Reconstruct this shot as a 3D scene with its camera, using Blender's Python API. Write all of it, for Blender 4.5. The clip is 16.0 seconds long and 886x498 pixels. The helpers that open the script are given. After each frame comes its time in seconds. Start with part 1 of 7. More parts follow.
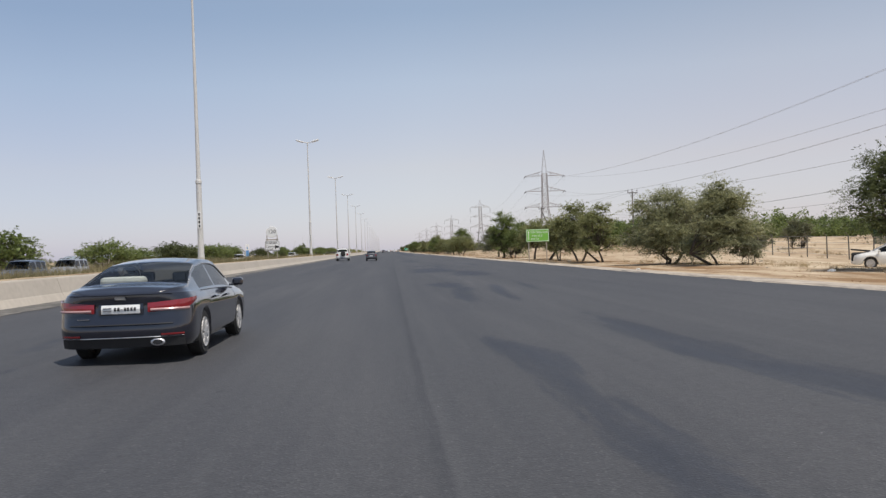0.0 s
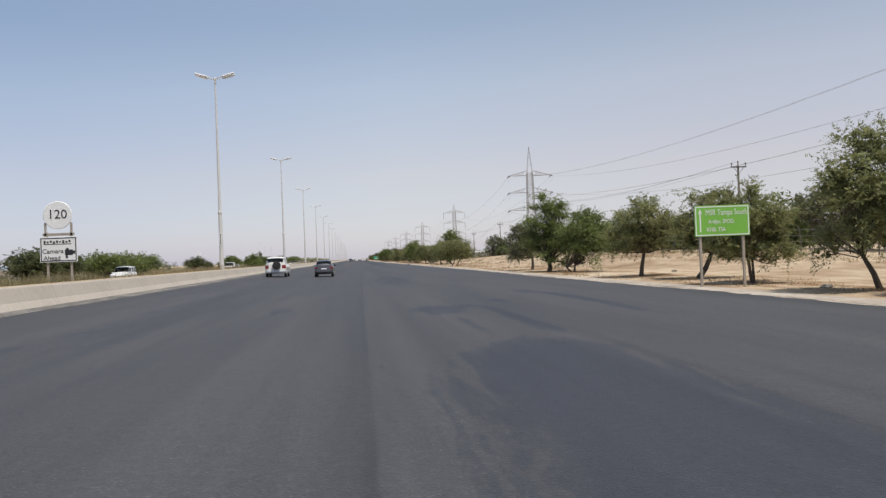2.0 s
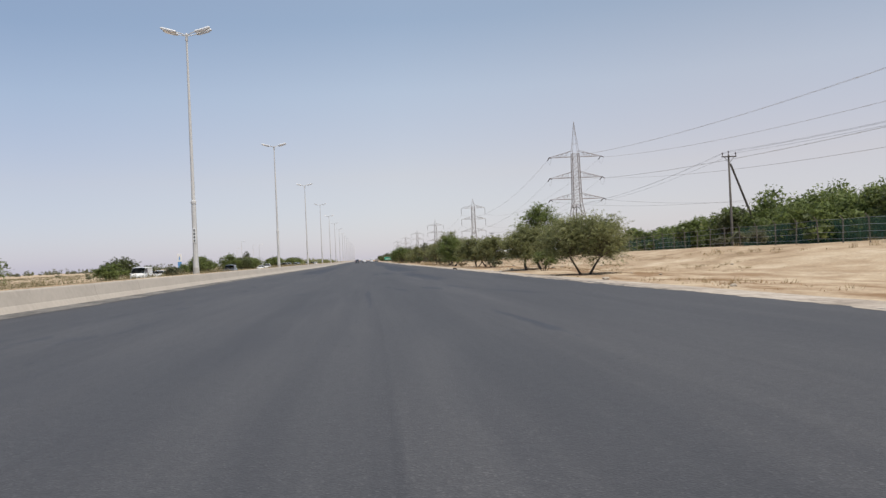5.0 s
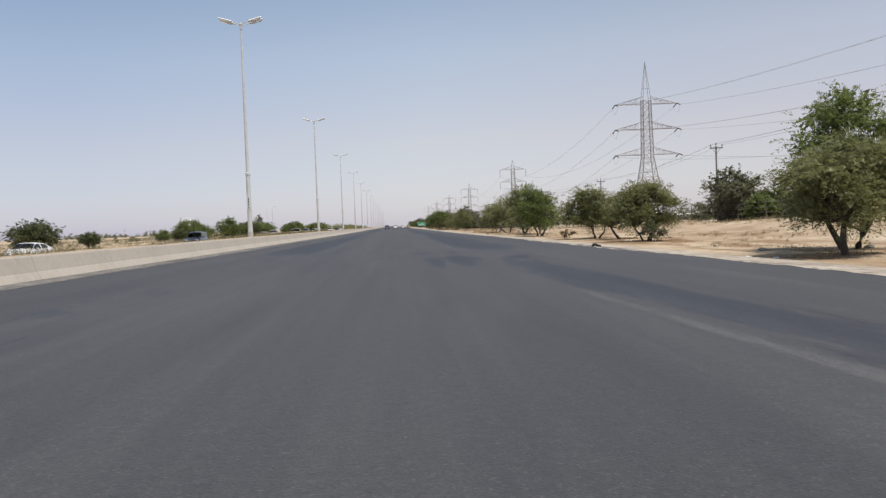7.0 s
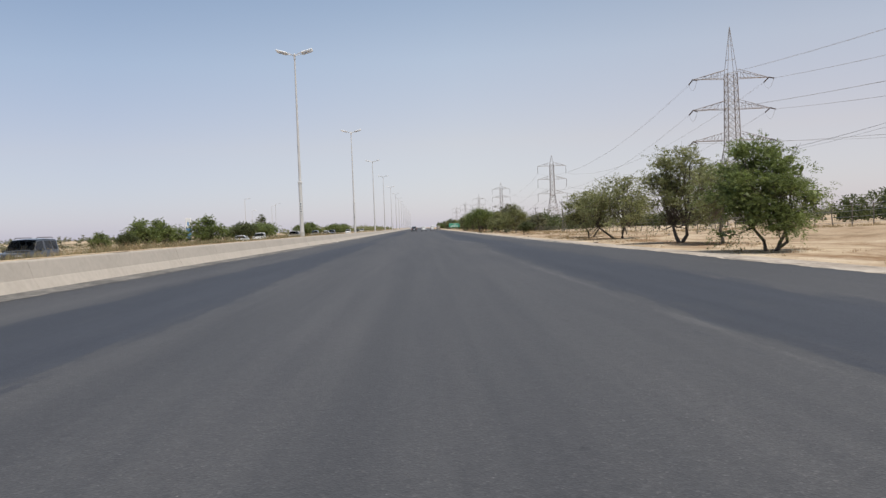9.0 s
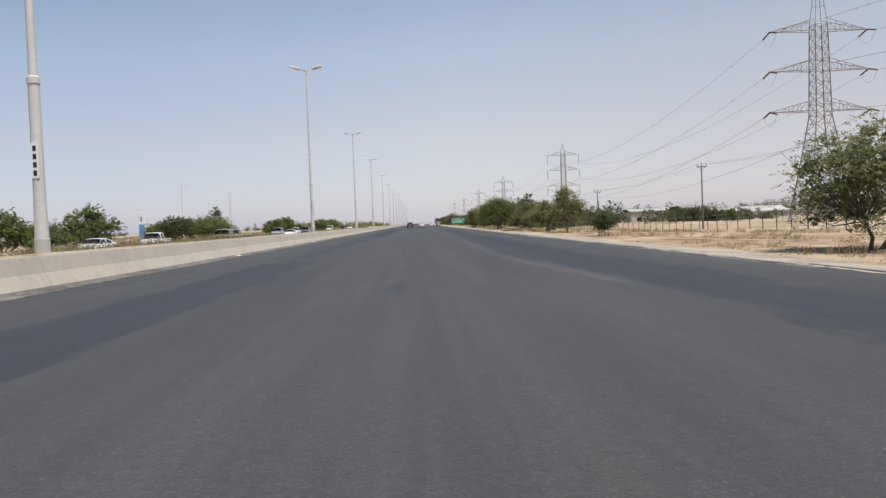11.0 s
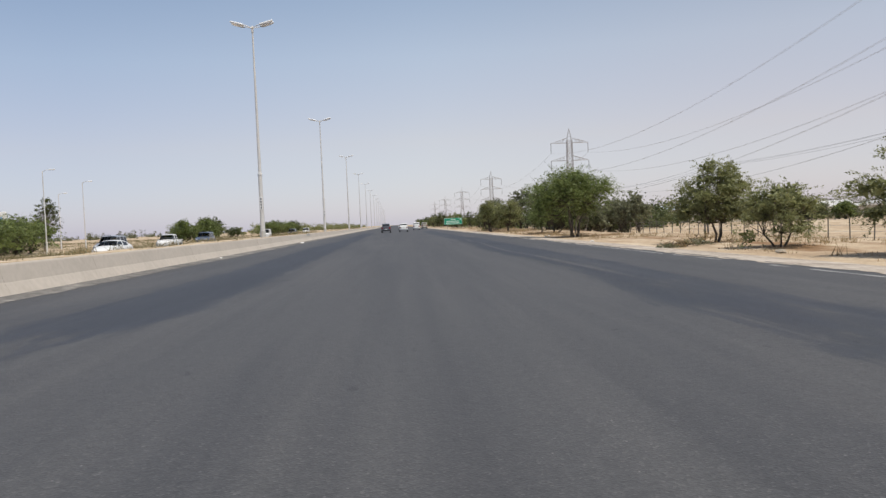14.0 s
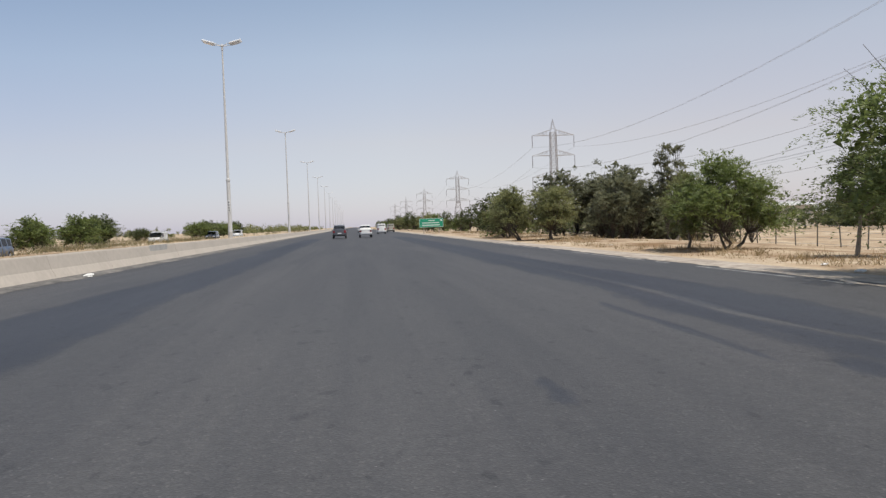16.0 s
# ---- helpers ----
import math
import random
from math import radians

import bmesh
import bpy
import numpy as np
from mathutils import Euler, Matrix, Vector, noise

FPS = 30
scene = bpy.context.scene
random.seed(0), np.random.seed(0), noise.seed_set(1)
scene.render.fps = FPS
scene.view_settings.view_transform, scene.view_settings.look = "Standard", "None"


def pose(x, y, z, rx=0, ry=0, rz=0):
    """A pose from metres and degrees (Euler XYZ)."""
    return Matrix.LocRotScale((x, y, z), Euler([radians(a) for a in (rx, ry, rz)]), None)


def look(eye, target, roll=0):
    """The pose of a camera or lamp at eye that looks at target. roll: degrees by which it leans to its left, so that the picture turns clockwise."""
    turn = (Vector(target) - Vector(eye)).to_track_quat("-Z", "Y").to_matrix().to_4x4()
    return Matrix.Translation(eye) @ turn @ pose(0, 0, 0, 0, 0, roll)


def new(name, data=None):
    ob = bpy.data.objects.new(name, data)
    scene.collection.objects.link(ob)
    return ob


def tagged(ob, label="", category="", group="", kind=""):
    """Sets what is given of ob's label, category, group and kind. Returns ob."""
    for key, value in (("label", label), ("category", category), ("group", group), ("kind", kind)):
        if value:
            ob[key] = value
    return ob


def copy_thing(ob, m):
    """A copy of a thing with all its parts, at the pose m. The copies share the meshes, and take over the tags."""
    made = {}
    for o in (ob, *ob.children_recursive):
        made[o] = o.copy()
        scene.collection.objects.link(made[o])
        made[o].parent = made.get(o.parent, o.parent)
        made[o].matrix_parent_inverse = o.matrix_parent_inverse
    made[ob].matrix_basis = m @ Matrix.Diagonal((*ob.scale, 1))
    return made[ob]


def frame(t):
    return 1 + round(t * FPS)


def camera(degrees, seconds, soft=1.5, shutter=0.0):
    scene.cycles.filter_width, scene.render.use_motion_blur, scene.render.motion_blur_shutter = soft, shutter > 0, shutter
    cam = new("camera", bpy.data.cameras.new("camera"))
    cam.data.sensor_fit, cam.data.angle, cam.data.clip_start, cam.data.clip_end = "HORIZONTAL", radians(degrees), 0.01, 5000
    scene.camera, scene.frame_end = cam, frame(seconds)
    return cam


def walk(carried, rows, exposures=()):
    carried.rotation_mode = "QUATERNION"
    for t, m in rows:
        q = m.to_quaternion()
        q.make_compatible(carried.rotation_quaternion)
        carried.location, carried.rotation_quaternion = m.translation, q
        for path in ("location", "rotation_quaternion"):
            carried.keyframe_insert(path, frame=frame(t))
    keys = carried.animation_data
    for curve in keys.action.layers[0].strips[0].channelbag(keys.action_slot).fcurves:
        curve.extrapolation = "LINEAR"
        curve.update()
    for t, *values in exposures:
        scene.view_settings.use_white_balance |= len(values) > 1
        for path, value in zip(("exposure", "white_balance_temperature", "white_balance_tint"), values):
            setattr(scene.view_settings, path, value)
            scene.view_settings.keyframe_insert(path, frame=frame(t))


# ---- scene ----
cam = camera(57.0, 16.0, soft=1.4)
GROW = 1.105   # the plan below is drawn on a base of 1.35 m eye height; true metres are this much larger
# seconds, x, y, yaw, pitch, roll: a phone held 1.35 m over the carriageway
PATH = [
    (0, -0.582, -0.000, -3.96, -0.05, 2.04),
    (0.5, -0.508, 11.014, -3.48, 0.04, 2.06),
    (1, -0.409, 22.068, -4.33, 0.18, 2.44),
    (1.5, -0.291, 33.166, -5.13, 0.39, 2.44),
    (2, -0.169, 44.175, -6.18, 0.46, 2.27),
    (2.5, -0.123, 55.151, -6.47, 0.48, 2.33),
    (3, -0.156, 66.208, -5.44, 0.48, 2.02),
    (3.2, -0.175, 70.672, -6.11, 0.54, 2.28),
    (5.3, 0.252, 118.632, -5.30, 0.52, 2.73),
    (5.5, 0.216, 123.126, -4.86, 0.60, 2.79),
    (6, 0.116, 134.461, -3.89, 0.64, 2.56),
    (6.5, -0.011, 145.844, -3.01, 0.37, 2.24),
    (7, -0.135, 157.133, -3.53, -1.77, 2.26),
    (7.5, -0.247, 168.379, -2.84, -1.90, 2.14),
    (8, -0.341, 179.526, -2.50, -1.76, 2.24),
    (8.5, -0.420, 190.705, -3.65, -1.75, 2.35),
    (9, -0.472, 201.985, -1.64, -1.59, 2.23),
    (9.2, -0.504, 206.634, 0.12, -1.63, 2.30),
    (11.3, -0.496, 256.407, -2.09, -1.89, 2.32),
    (11.5, -0.503, 261.179, -2.19, -1.89, 2.37),
    (12, -0.531, 273.217, -2.95, -1.95, 2.48),
    (12.5, -0.585, 285.553, -4.00, -1.98, 2.49),
    (13, -0.616, 297.926, -3.74, -1.85, 2.56),
    (13.5, -0.620, 310.117, -2.89, -1.83, 2.36),
    (14, -0.626, 322.257, -3.36, -1.84, 2.60),
    (14.5, -0.620, 334.277, -1.97, -1.65, 2.70),
    (15, -0.563, 346.064, -3.30, -1.91, 2.35),
    (15.3, -0.546, 353.153, -3.72, -1.78, 2.43),
    (15.5, -0.540, 357.873, -4.22, -1.92, 2.10),
    (16, -0.545, 369.676, -6.25, -1.77, 2.13),
]
walk(cam, [(t, pose(x * GROW, y * GROW, 1.35 * GROW, 90 + pitch, roll, yaw)) for t, x, y, yaw, pitch, roll in PATH])
scene.view_settings.exposure = 0.42

# ---- sky, sun ----
SUN_ELEVATION, SUN_AZIMUTH = 66.0, 140.0   # azimuth: degrees clockwise from +y
world = bpy.data.worlds.new("sky")
scene.world = world
world.use_nodes = True
wn = world.node_tree.nodes
sky = wn.new("ShaderNodeTexSky")
sky.sky_type = "NISHITA"
sky.sun_disc = False
sky.sun_elevation, sky.sun_rotation = radians(SUN_ELEVATION), radians(SUN_AZIMUTH)
sky.air_density, sky.dust_density, sky.ozone_density, sky.altitude = 1.0, 0.55, 2.8, 0
world.node_tree.links.new(sky.outputs[0], wn["Background"].inputs[0])
wn["Background"].inputs[1].default_value = 0.05
# pale dust haze that fills the whole sky: bluer away from the sun and higher up, whiter towards the sun and the horizon
haze, both = wn.new("ShaderNodeBackground"), wn.new("ShaderNodeAddShader")
where, across = wn.new("ShaderNodeTexCoord"), wn.new("ShaderNodeSeparateXYZ")
world.node_tree.links.new(where.outputs["Generated"], across.inputs[0])


def haze_ramp(stops):
    ramp = wn.new("ShaderNodeValToRGB")
    e = ramp.color_ramp.elements
    while len(e) < len(stops):
        e.new(0.5)
    for k, (p, c) in zip(e, stops):
        k.position, k.color = p, (*c, 1)
    world.node_tree.links.new(across.outputs[2], ramp.inputs[0])
    return ramp.outputs[0]


def haze_mix(a, b, x0, x1):
    fac, mix = wn.new("ShaderNodeMapRange"), wn.new("ShaderNodeMix")
    fac.inputs["From Min"].default_value, fac.inputs["From Max"].default_value = x0, x1
    world.node_tree.links.new(across.outputs[0], fac.inputs["Value"])
    mix.data_type = "RGBA"
    world.node_tree.links.new(fac.outputs[0], mix.inputs[0])
    world.node_tree.links.new(a, mix.inputs[6])
    world.node_tree.links.new(b, mix.inputs[7])
    return mix.outputs[2]


away = haze_ramp([(0.0, (0.165, 0.155, 0.265)), (0.10, (0.212, 0.176, 0.205)), (0.195, (0.178, 0.188, 0.222)), (0.27, (0.128, 0.152, 0.195))])
ahead = haze_ramp([(0.0, (0.215, 0.200, 0.285)), (0.10, (0.272, 0.222, 0.215)), (0.20, (0.232, 0.234, 0.246)), (0.28, (0.160, 0.184, 0.215))])
sunward = haze_ramp([(0.0, (0.212, 0.184, 0.262)), (0.10, (0.272, 0.202, 0.190)), (0.20, (0.248, 0.224, 0.214)), (0.29, (0.170, 0.180, 0.190))])
world.node_tree.links.new(haze_mix(haze_mix(away, ahead, -0.35, 0.05), sunward, 0.05, 0.43), haze.inputs[0])
world.node_tree.links.new(wn["Background"].outputs[0], both.inputs[0])
world.node_tree.links.new(haze.outputs[0], both.inputs[1])
world.node_tree.links.new(both.outputs[0], wn["World Output"].inputs["Surface"])
sun = new("sun", bpy.data.lights.new("sun", "SUN"))
sun.data.energy, sun.data.angle, sun.data.color = 3.2, radians(0.6), (1.0, 0.94, 0.86)
az, el = radians(SUN_AZIMUTH), radians(SUN_ELEVATION)
sun.matrix_world = look((math.sin(az) * 60, math.cos(az) * 60, math.tan(el) * 60), (0, 0, 0))


# ---- materials ----
def material(name, colour, rough=0.6, metal=0.0, **more):
    """A node material: base colour mottled at two scales, roughness, fine bump."""
    m = bpy.data.materials.new(name)
    m.use_nodes = True
    nt = m.node_tree
    b = nt.nodes["Principled BSDF"]
    b.inputs["Roughness"].default_value, b.inputs["Metallic"].default_value = rough, metal
    b.inputs["Base Color"].default_value = (*colour, 1)
    co = nt.nodes.new("ShaderNodeTexCoord")
    big, fine = more.get("big", 0.8), more.get("fine", 18.0)
    amount = more.get("amount", 0.25)
    other = more.get("other", tuple(c * (1 - amount) for c in colour))
    if amount or "other" in more:
        n1, n2 = nt.nodes.new("ShaderNodeTexNoise"), nt.nodes.new("ShaderNodeTexNoise")
        for n, s in ((n1, big), (n2, fine)):
            n.inputs["Scale"].default_value, n.inputs["Detail"].default_value = s, 5
            nt.links.new(co.outputs[more.get("space", "Object")], n.inputs["Vector"])
        add = nt.nodes.new("ShaderNodeMath")
        add.operation = "MULTIPLY_ADD"
        add.inputs[1].default_value = 0.55
        nt.links.new(n1.outputs[0], add.inputs[0])
        half = nt.nodes.new("ShaderNodeMath")
        half.operation, half.inputs[1].default_value = "MULTIPLY", 0.45
        nt.links.new(n2.outputs[0], half.inputs[0])
        nt.links.new(half.outputs[0], add.inputs[2])
        ramp = nt.nodes.new("ShaderNodeValToRGB")
        ramp.color_ramp.elements[0].position, ramp.color_ramp.elements[1].position = 0.36, 0.64
        ramp.color_ramp.elements[0].color, ramp.color_ramp.elements[1].color = (*other, 1), (*colour, 1)
        nt.links.new(add.outputs[0], ramp.inputs[0])
        nt.links.new(ramp.outputs[0], b.inputs["Base Color"])
        if more.get("bump"):
            bp = nt.nodes.new("ShaderNodeBump")
            bp.inputs["Strength"].default_value, bp.inputs["Distance"].default_value = more["bump"], more.get("deep", 0.01)
            nt.links.new(n2.outputs[0], bp.inputs["Height"])
            nt.links.new(bp.outputs[0], b.inputs["Normal"])
    if more.get("coat"):
        b.inputs["Coat Weight"].default_value, b.inputs["Coat Roughness"].default_value = more["coat"], 0.04
    return m


def foliage(name, light, dark, dry):
    """Leaves: colour varies leaf by leaf and clump by clump; light shines through."""
    m = bpy.data.materials.new(name)
    m.use_nodes = True
    nt = m.node_tree
    b = nt.nodes["Principled BSDF"]
    geo, co = nt.nodes.new("ShaderNodeNewGeometry"), nt.nodes.new("ShaderNodeTexCoord")
    ramp = nt.nodes.new("ShaderNodeValToRGB")
    e = ramp.color_ramp.elements
    e[0].color, e[1].color = (*dark, 1), (*light, 1)
    e.new(0.93).color = (*light, 1)
    e[2].color = (*dry, 1)
    e[1].position, e[2].position = 0.85, 1.0
    n = nt.nodes.new("ShaderNodeTexNoise")
    n.inputs["Scale"].default_value = 0.9
    nt.links.new(co.outputs["Object"], n.inputs["Vector"])
    mix = nt.nodes.new("ShaderNodeMath")
    mix.operation, mix.inputs[1].default_value = "MULTIPLY_ADD", 0.6
    sub = nt.nodes.new("ShaderNodeMath")
    sub.operation, sub.inputs[1].default_value = "MULTIPLY_ADD", 0.9
    sub.inputs[2].default_value = -0.25
    nt.links.new(n.outputs[0], sub.inputs[0])
    nt.links.new(geo.outputs["Random Per Island"], mix.inputs[0])
    nt.links.new(sub.outputs[0], mix.inputs[2])
    nt.links.new(mix.outputs[0], ramp.inputs[0])
    nt.links.new(ramp.outputs[0], b.inputs["Base Color"])
    b.inputs["Roughness"].default_value = 0.55
    tr = nt.nodes.new("ShaderNodeBsdfTranslucent")
    nt.links.new(ramp.outputs[0], tr.inputs["Color"])
    mx = nt.nodes.new("ShaderNodeMixShader")
    mx.inputs[0].default_value = 0.5
    nt.links.new(b.outputs[0], mx.inputs[1])
    nt.links.new(tr.outputs[0], mx.inputs[2])
    nt.links.new(mx.outputs[0], nt.nodes["Material Output"].inputs["Surface"])
    return m


def glass(name, tint, ior=1.5):
    m = bpy.data.materials.new(name)
    m.use_nodes = True
    nt = m.node_tree
    out = nt.nodes["Material Output"]
    nt.nodes.remove(nt.nodes["Principled BSDF"])
    t, g, f, x = (nt.nodes.new("ShaderNode" + k) for k in ("BsdfTransparent", "BsdfGlossy", "Fresnel", "MixShader"))
    t.inputs[0].default_value = (*tint, 1)
    g.inputs["Roughness"].default_value = 0.03
    f.inputs["IOR"].default_value = ior
    nt.links.new(f.outputs[0], x.inputs[0])
    nt.links.new(t.outputs[0], x.inputs[1])
    nt.links.new(g.outputs[0], x.inputs[2])
    nt.links.new(x.outputs[0], out.inputs["Surface"])
    return m


def asphalt_material():
    m = bpy.data.materials.new("asphalt")
    m.use_nodes = True
    nt = m.node_tree
    b = nt.nodes["Principled BSDF"]
    co = nt.nodes.new("ShaderNodeTexCoord")

    def field(scale, detail=4.0, rough=0.55, size=1.0, warp=0.0):
        mp, n = nt.nodes.new("ShaderNodeMapping"), nt.nodes.new("ShaderNodeTexNoise")
        mp.inputs["Scale"].default_value = scale
        n.inputs["Scale"].default_value, n.inputs["Detail"].default_value, n.inputs["Roughness"].default_value = size, detail, rough
        n.inputs["Distortion"].default_value = warp
        nt.links.new(co.outputs["Object"], mp.inputs[0])
        nt.links.new(mp.outputs[0], n.inputs["Vector"])
        return n.outputs[0]

    def ramp(value, stops):
        r = nt.nodes.new("ShaderNodeValToRGB")
        e = r.color_ramp.elements
        while len(e) < len(stops):
            e.new(0.5)
        for k, (p, c) in zip(e, stops):
            k.position, k.color = p, (c if len(c) == 4 else (*c, 1))
        nt.links.new(value, r.inputs[0])
        return r.outputs[0]

    def mixed(kind, fac, a, c):
        x = nt.nodes.new("ShaderNodeMix")
        x.data_type, x.blend_type = "RGBA", kind
        if isinstance(fac, float):
            x.inputs[0].default_value = fac
        else:
            nt.links.new(fac, x.inputs[0])
        nt.links.new(a, x.inputs[6])
        nt.links.new(c, x.inputs[7])
        return x.outputs[2]

    def math_node(kind, *terms):
        n = nt.nodes.new("ShaderNodeMath")
        n.operation = kind
        for k, v in enumerate(terms):
            if isinstance(v, (int, float)):
                n.inputs[k].default_value = v
            else:
                nt.links.new(v, n.inputs[k])
        return n.outputs[0]

    def laid(name):
        a = nt.nodes.new("ShaderNodeAttribute")
        a.attribute_name = name
        return a.outputs["Fac"]

    sep = nt.nodes.new("ShaderNodeSeparateXYZ")
    nt.links.new(co.outputs["Object"], sep.inputs[0])
    along = math_node("MULTIPLY", sep.outputs[1], 0.0025)
    one = (1, 1, 1)
    col = ramp(field((0.55, 0.010, 1), 4), [(0.3, (0.0475, 0.0472, 0.0494)), (0.7, (0.060, 0.059, 0.0604))])
    # dust rubbed into the surface, drawn out along the traffic
    col = mixed("MULTIPLY", 1.0, col, ramp(field((0.7, 0.05, 1), 6, 0.6), [(0.42, one), (0.75, (1.22, 1.20, 1.17))]))
    col = mixed("MULTIPLY", 1.0, col, ramp(field((2.6, 0.06, 1), 5, 0.6), [(0.36, (0.91, 0.91, 0.92)), (0.64, (1.07, 1.07, 1.06))]))
    # faint wheel tracks and tar-rich blotches everywhere
    col = mixed("MULTIPLY", 0.5, col, ramp(field((0.35, 0.05, 1), 6, 0.62, 1.0, 0.6), [(0.48, one), (0.68, (0.66, 0.68, 0.74))]))
    # patches where tar has bled: where they lie is set on the road, their ragged rims here
    rag = math_node("ADD", math_node("MULTIPLY_ADD", field((1.5, 0.30, 1), 8, 0.70, 1.0, 0.6), 2.0, -1.0), math_node("MULTIPLY_ADD", field((4.0, 0.35, 1), 5, 0.65), 1.0, -0.50))
    tar = math_node("ADD", laid("tar"), rag)
    col = mixed("MULTIPLY", 1.0, col, ramp(tar, [(0.40, one), (0.49, (0.80, 0.82, 0.87)), (0.60, (0.67, 0.71, 0.80)), (0.95, (0.54, 0.60, 0.74))]))
    pale = math_node("ADD", laid("pale"), rag)
    col = mixed("MULTIPLY", 1.0, col, ramp(pale, [(0.42, one), (0.72, (1.42, 1.40, 1.35))]))
    # the paving joint down the middle: a dark soft line with a paler strip beside it
    joint = math_node("ADD", laid("joint"), math_node("MULTIPLY", field((1.5, 0.9, 1), 4, 0.6), 0.10))
    broken = ramp(field((0.2, 0.16, 1), 3, 0.5), [(0.30, (0.25, 0.25, 0.25)), (0.52, one)])
    line = ramp(math_node("MULTIPLY_ADD", joint, 0.25, -2.0125), [(0.36, one), (0.452, (0.93, 0.93, 0.935)), (0.486, (0.88, 0.88, 0.89)), (0.496, (0.73, 0.73, 0.75)), (0.510, (0.75, 0.75, 0.77)), (0.518, (1.06, 1.06, 1.05)), (0.60, (1.05, 1.05, 1.04)), (0.70, one)])
    faint = ramp(along, [(0.0, one), (0.20, one), (0.32, (0.6, 0.6, 0.6)), (0.44, (0.22, 0.22, 0.22))])
    col = mixed("MULTIPLY", mixed("MULTIPLY", 1.0, broken, faint), col, line)
    # spilt drops and smears, thicker on the last stretch
    worn = ramp(along, [(0.80, (0, 0, 0)), (0.88, (0.06, 0.06, 0.06))])
    drops = math_node("ADD", field((5.5, 2.4, 1), 3, 0.5), worn)
    col = mixed("MULTIPLY", 0.9, col, ramp(drops, [(0.70, one), (0.75, (0.62, 0.62, 0.63))]))
    smears = math_node("ADD", field((1.5, 0.85, 1), 5, 0.6), worn)
    col = mixed("MULTIPLY", 0.9, col, ramp(smears, [(0.69, one), (0.75, (0.68, 0.68, 0.70))]))
    # the surface grows older and paler along the way
    col = mixed("MULTIPLY", 1.0, col, ramp(along, [(0.0, (0.96, 0.96, 0.98)), (0.22, (0.96, 0.96, 0.98)), (0.45, one), (0.65, (1.03, 1.02, 1.0)), (0.85, (1.06, 1.05, 1.02))]))
    # stones of the mix, and a few pale chips lying on it
    vor = nt.nodes.new("ShaderNodeTexVoronoi")
    vor.inputs["Scale"].default_value = 55
    nt.links.new(co.outputs["Object"], vor.inputs["Vector"])
    col = mixed("MULTIPLY", 0.75, col, ramp(vor.outputs["Color"], [(0.0, (0.66, 0.66, 0.67)), (0.80, (1.10, 1.10, 1.09)), (1.0, (1.9, 1.86, 1.78))]))
    chip = nt.nodes.new("ShaderNodeTexVoronoi")
    chip.inputs["Scale"].default_value = 5
    nt.links.new(co.outputs["Object"], chip.inputs["Vector"])
    col = mixed("MULTIPLY", 1.0, col, ramp(chip.outputs["Distance"], [(0.022, (3.0, 2.9, 2.8)), (0.05, one)]))
    fine = field((1, 1, 1), 4, 0.6, 9)
    col = mixed("MULTIPLY", 0.8, col, ramp(fine, [(0.3, (0.86, 0.86, 0.86)), (0.7, (1.14, 1.14, 1.14))]))
    nt.links.new(col, b.inputs["Base Color"])
    b.inputs["Roughness"].default_value = 0.70
    b.inputs["Specular IOR Level"].default_value = 0.45
    bp = nt.nodes.new("ShaderNodeBump")
    bp.inputs["Strength"].default_value, bp.inputs["Distance"].default_value = 0.5, 0.006
    nt.links.new(vor.outputs["Distance"], bp.inputs["Height"])
    nt.links.new(bp.outputs[0], b.inputs["Normal"])
    return m


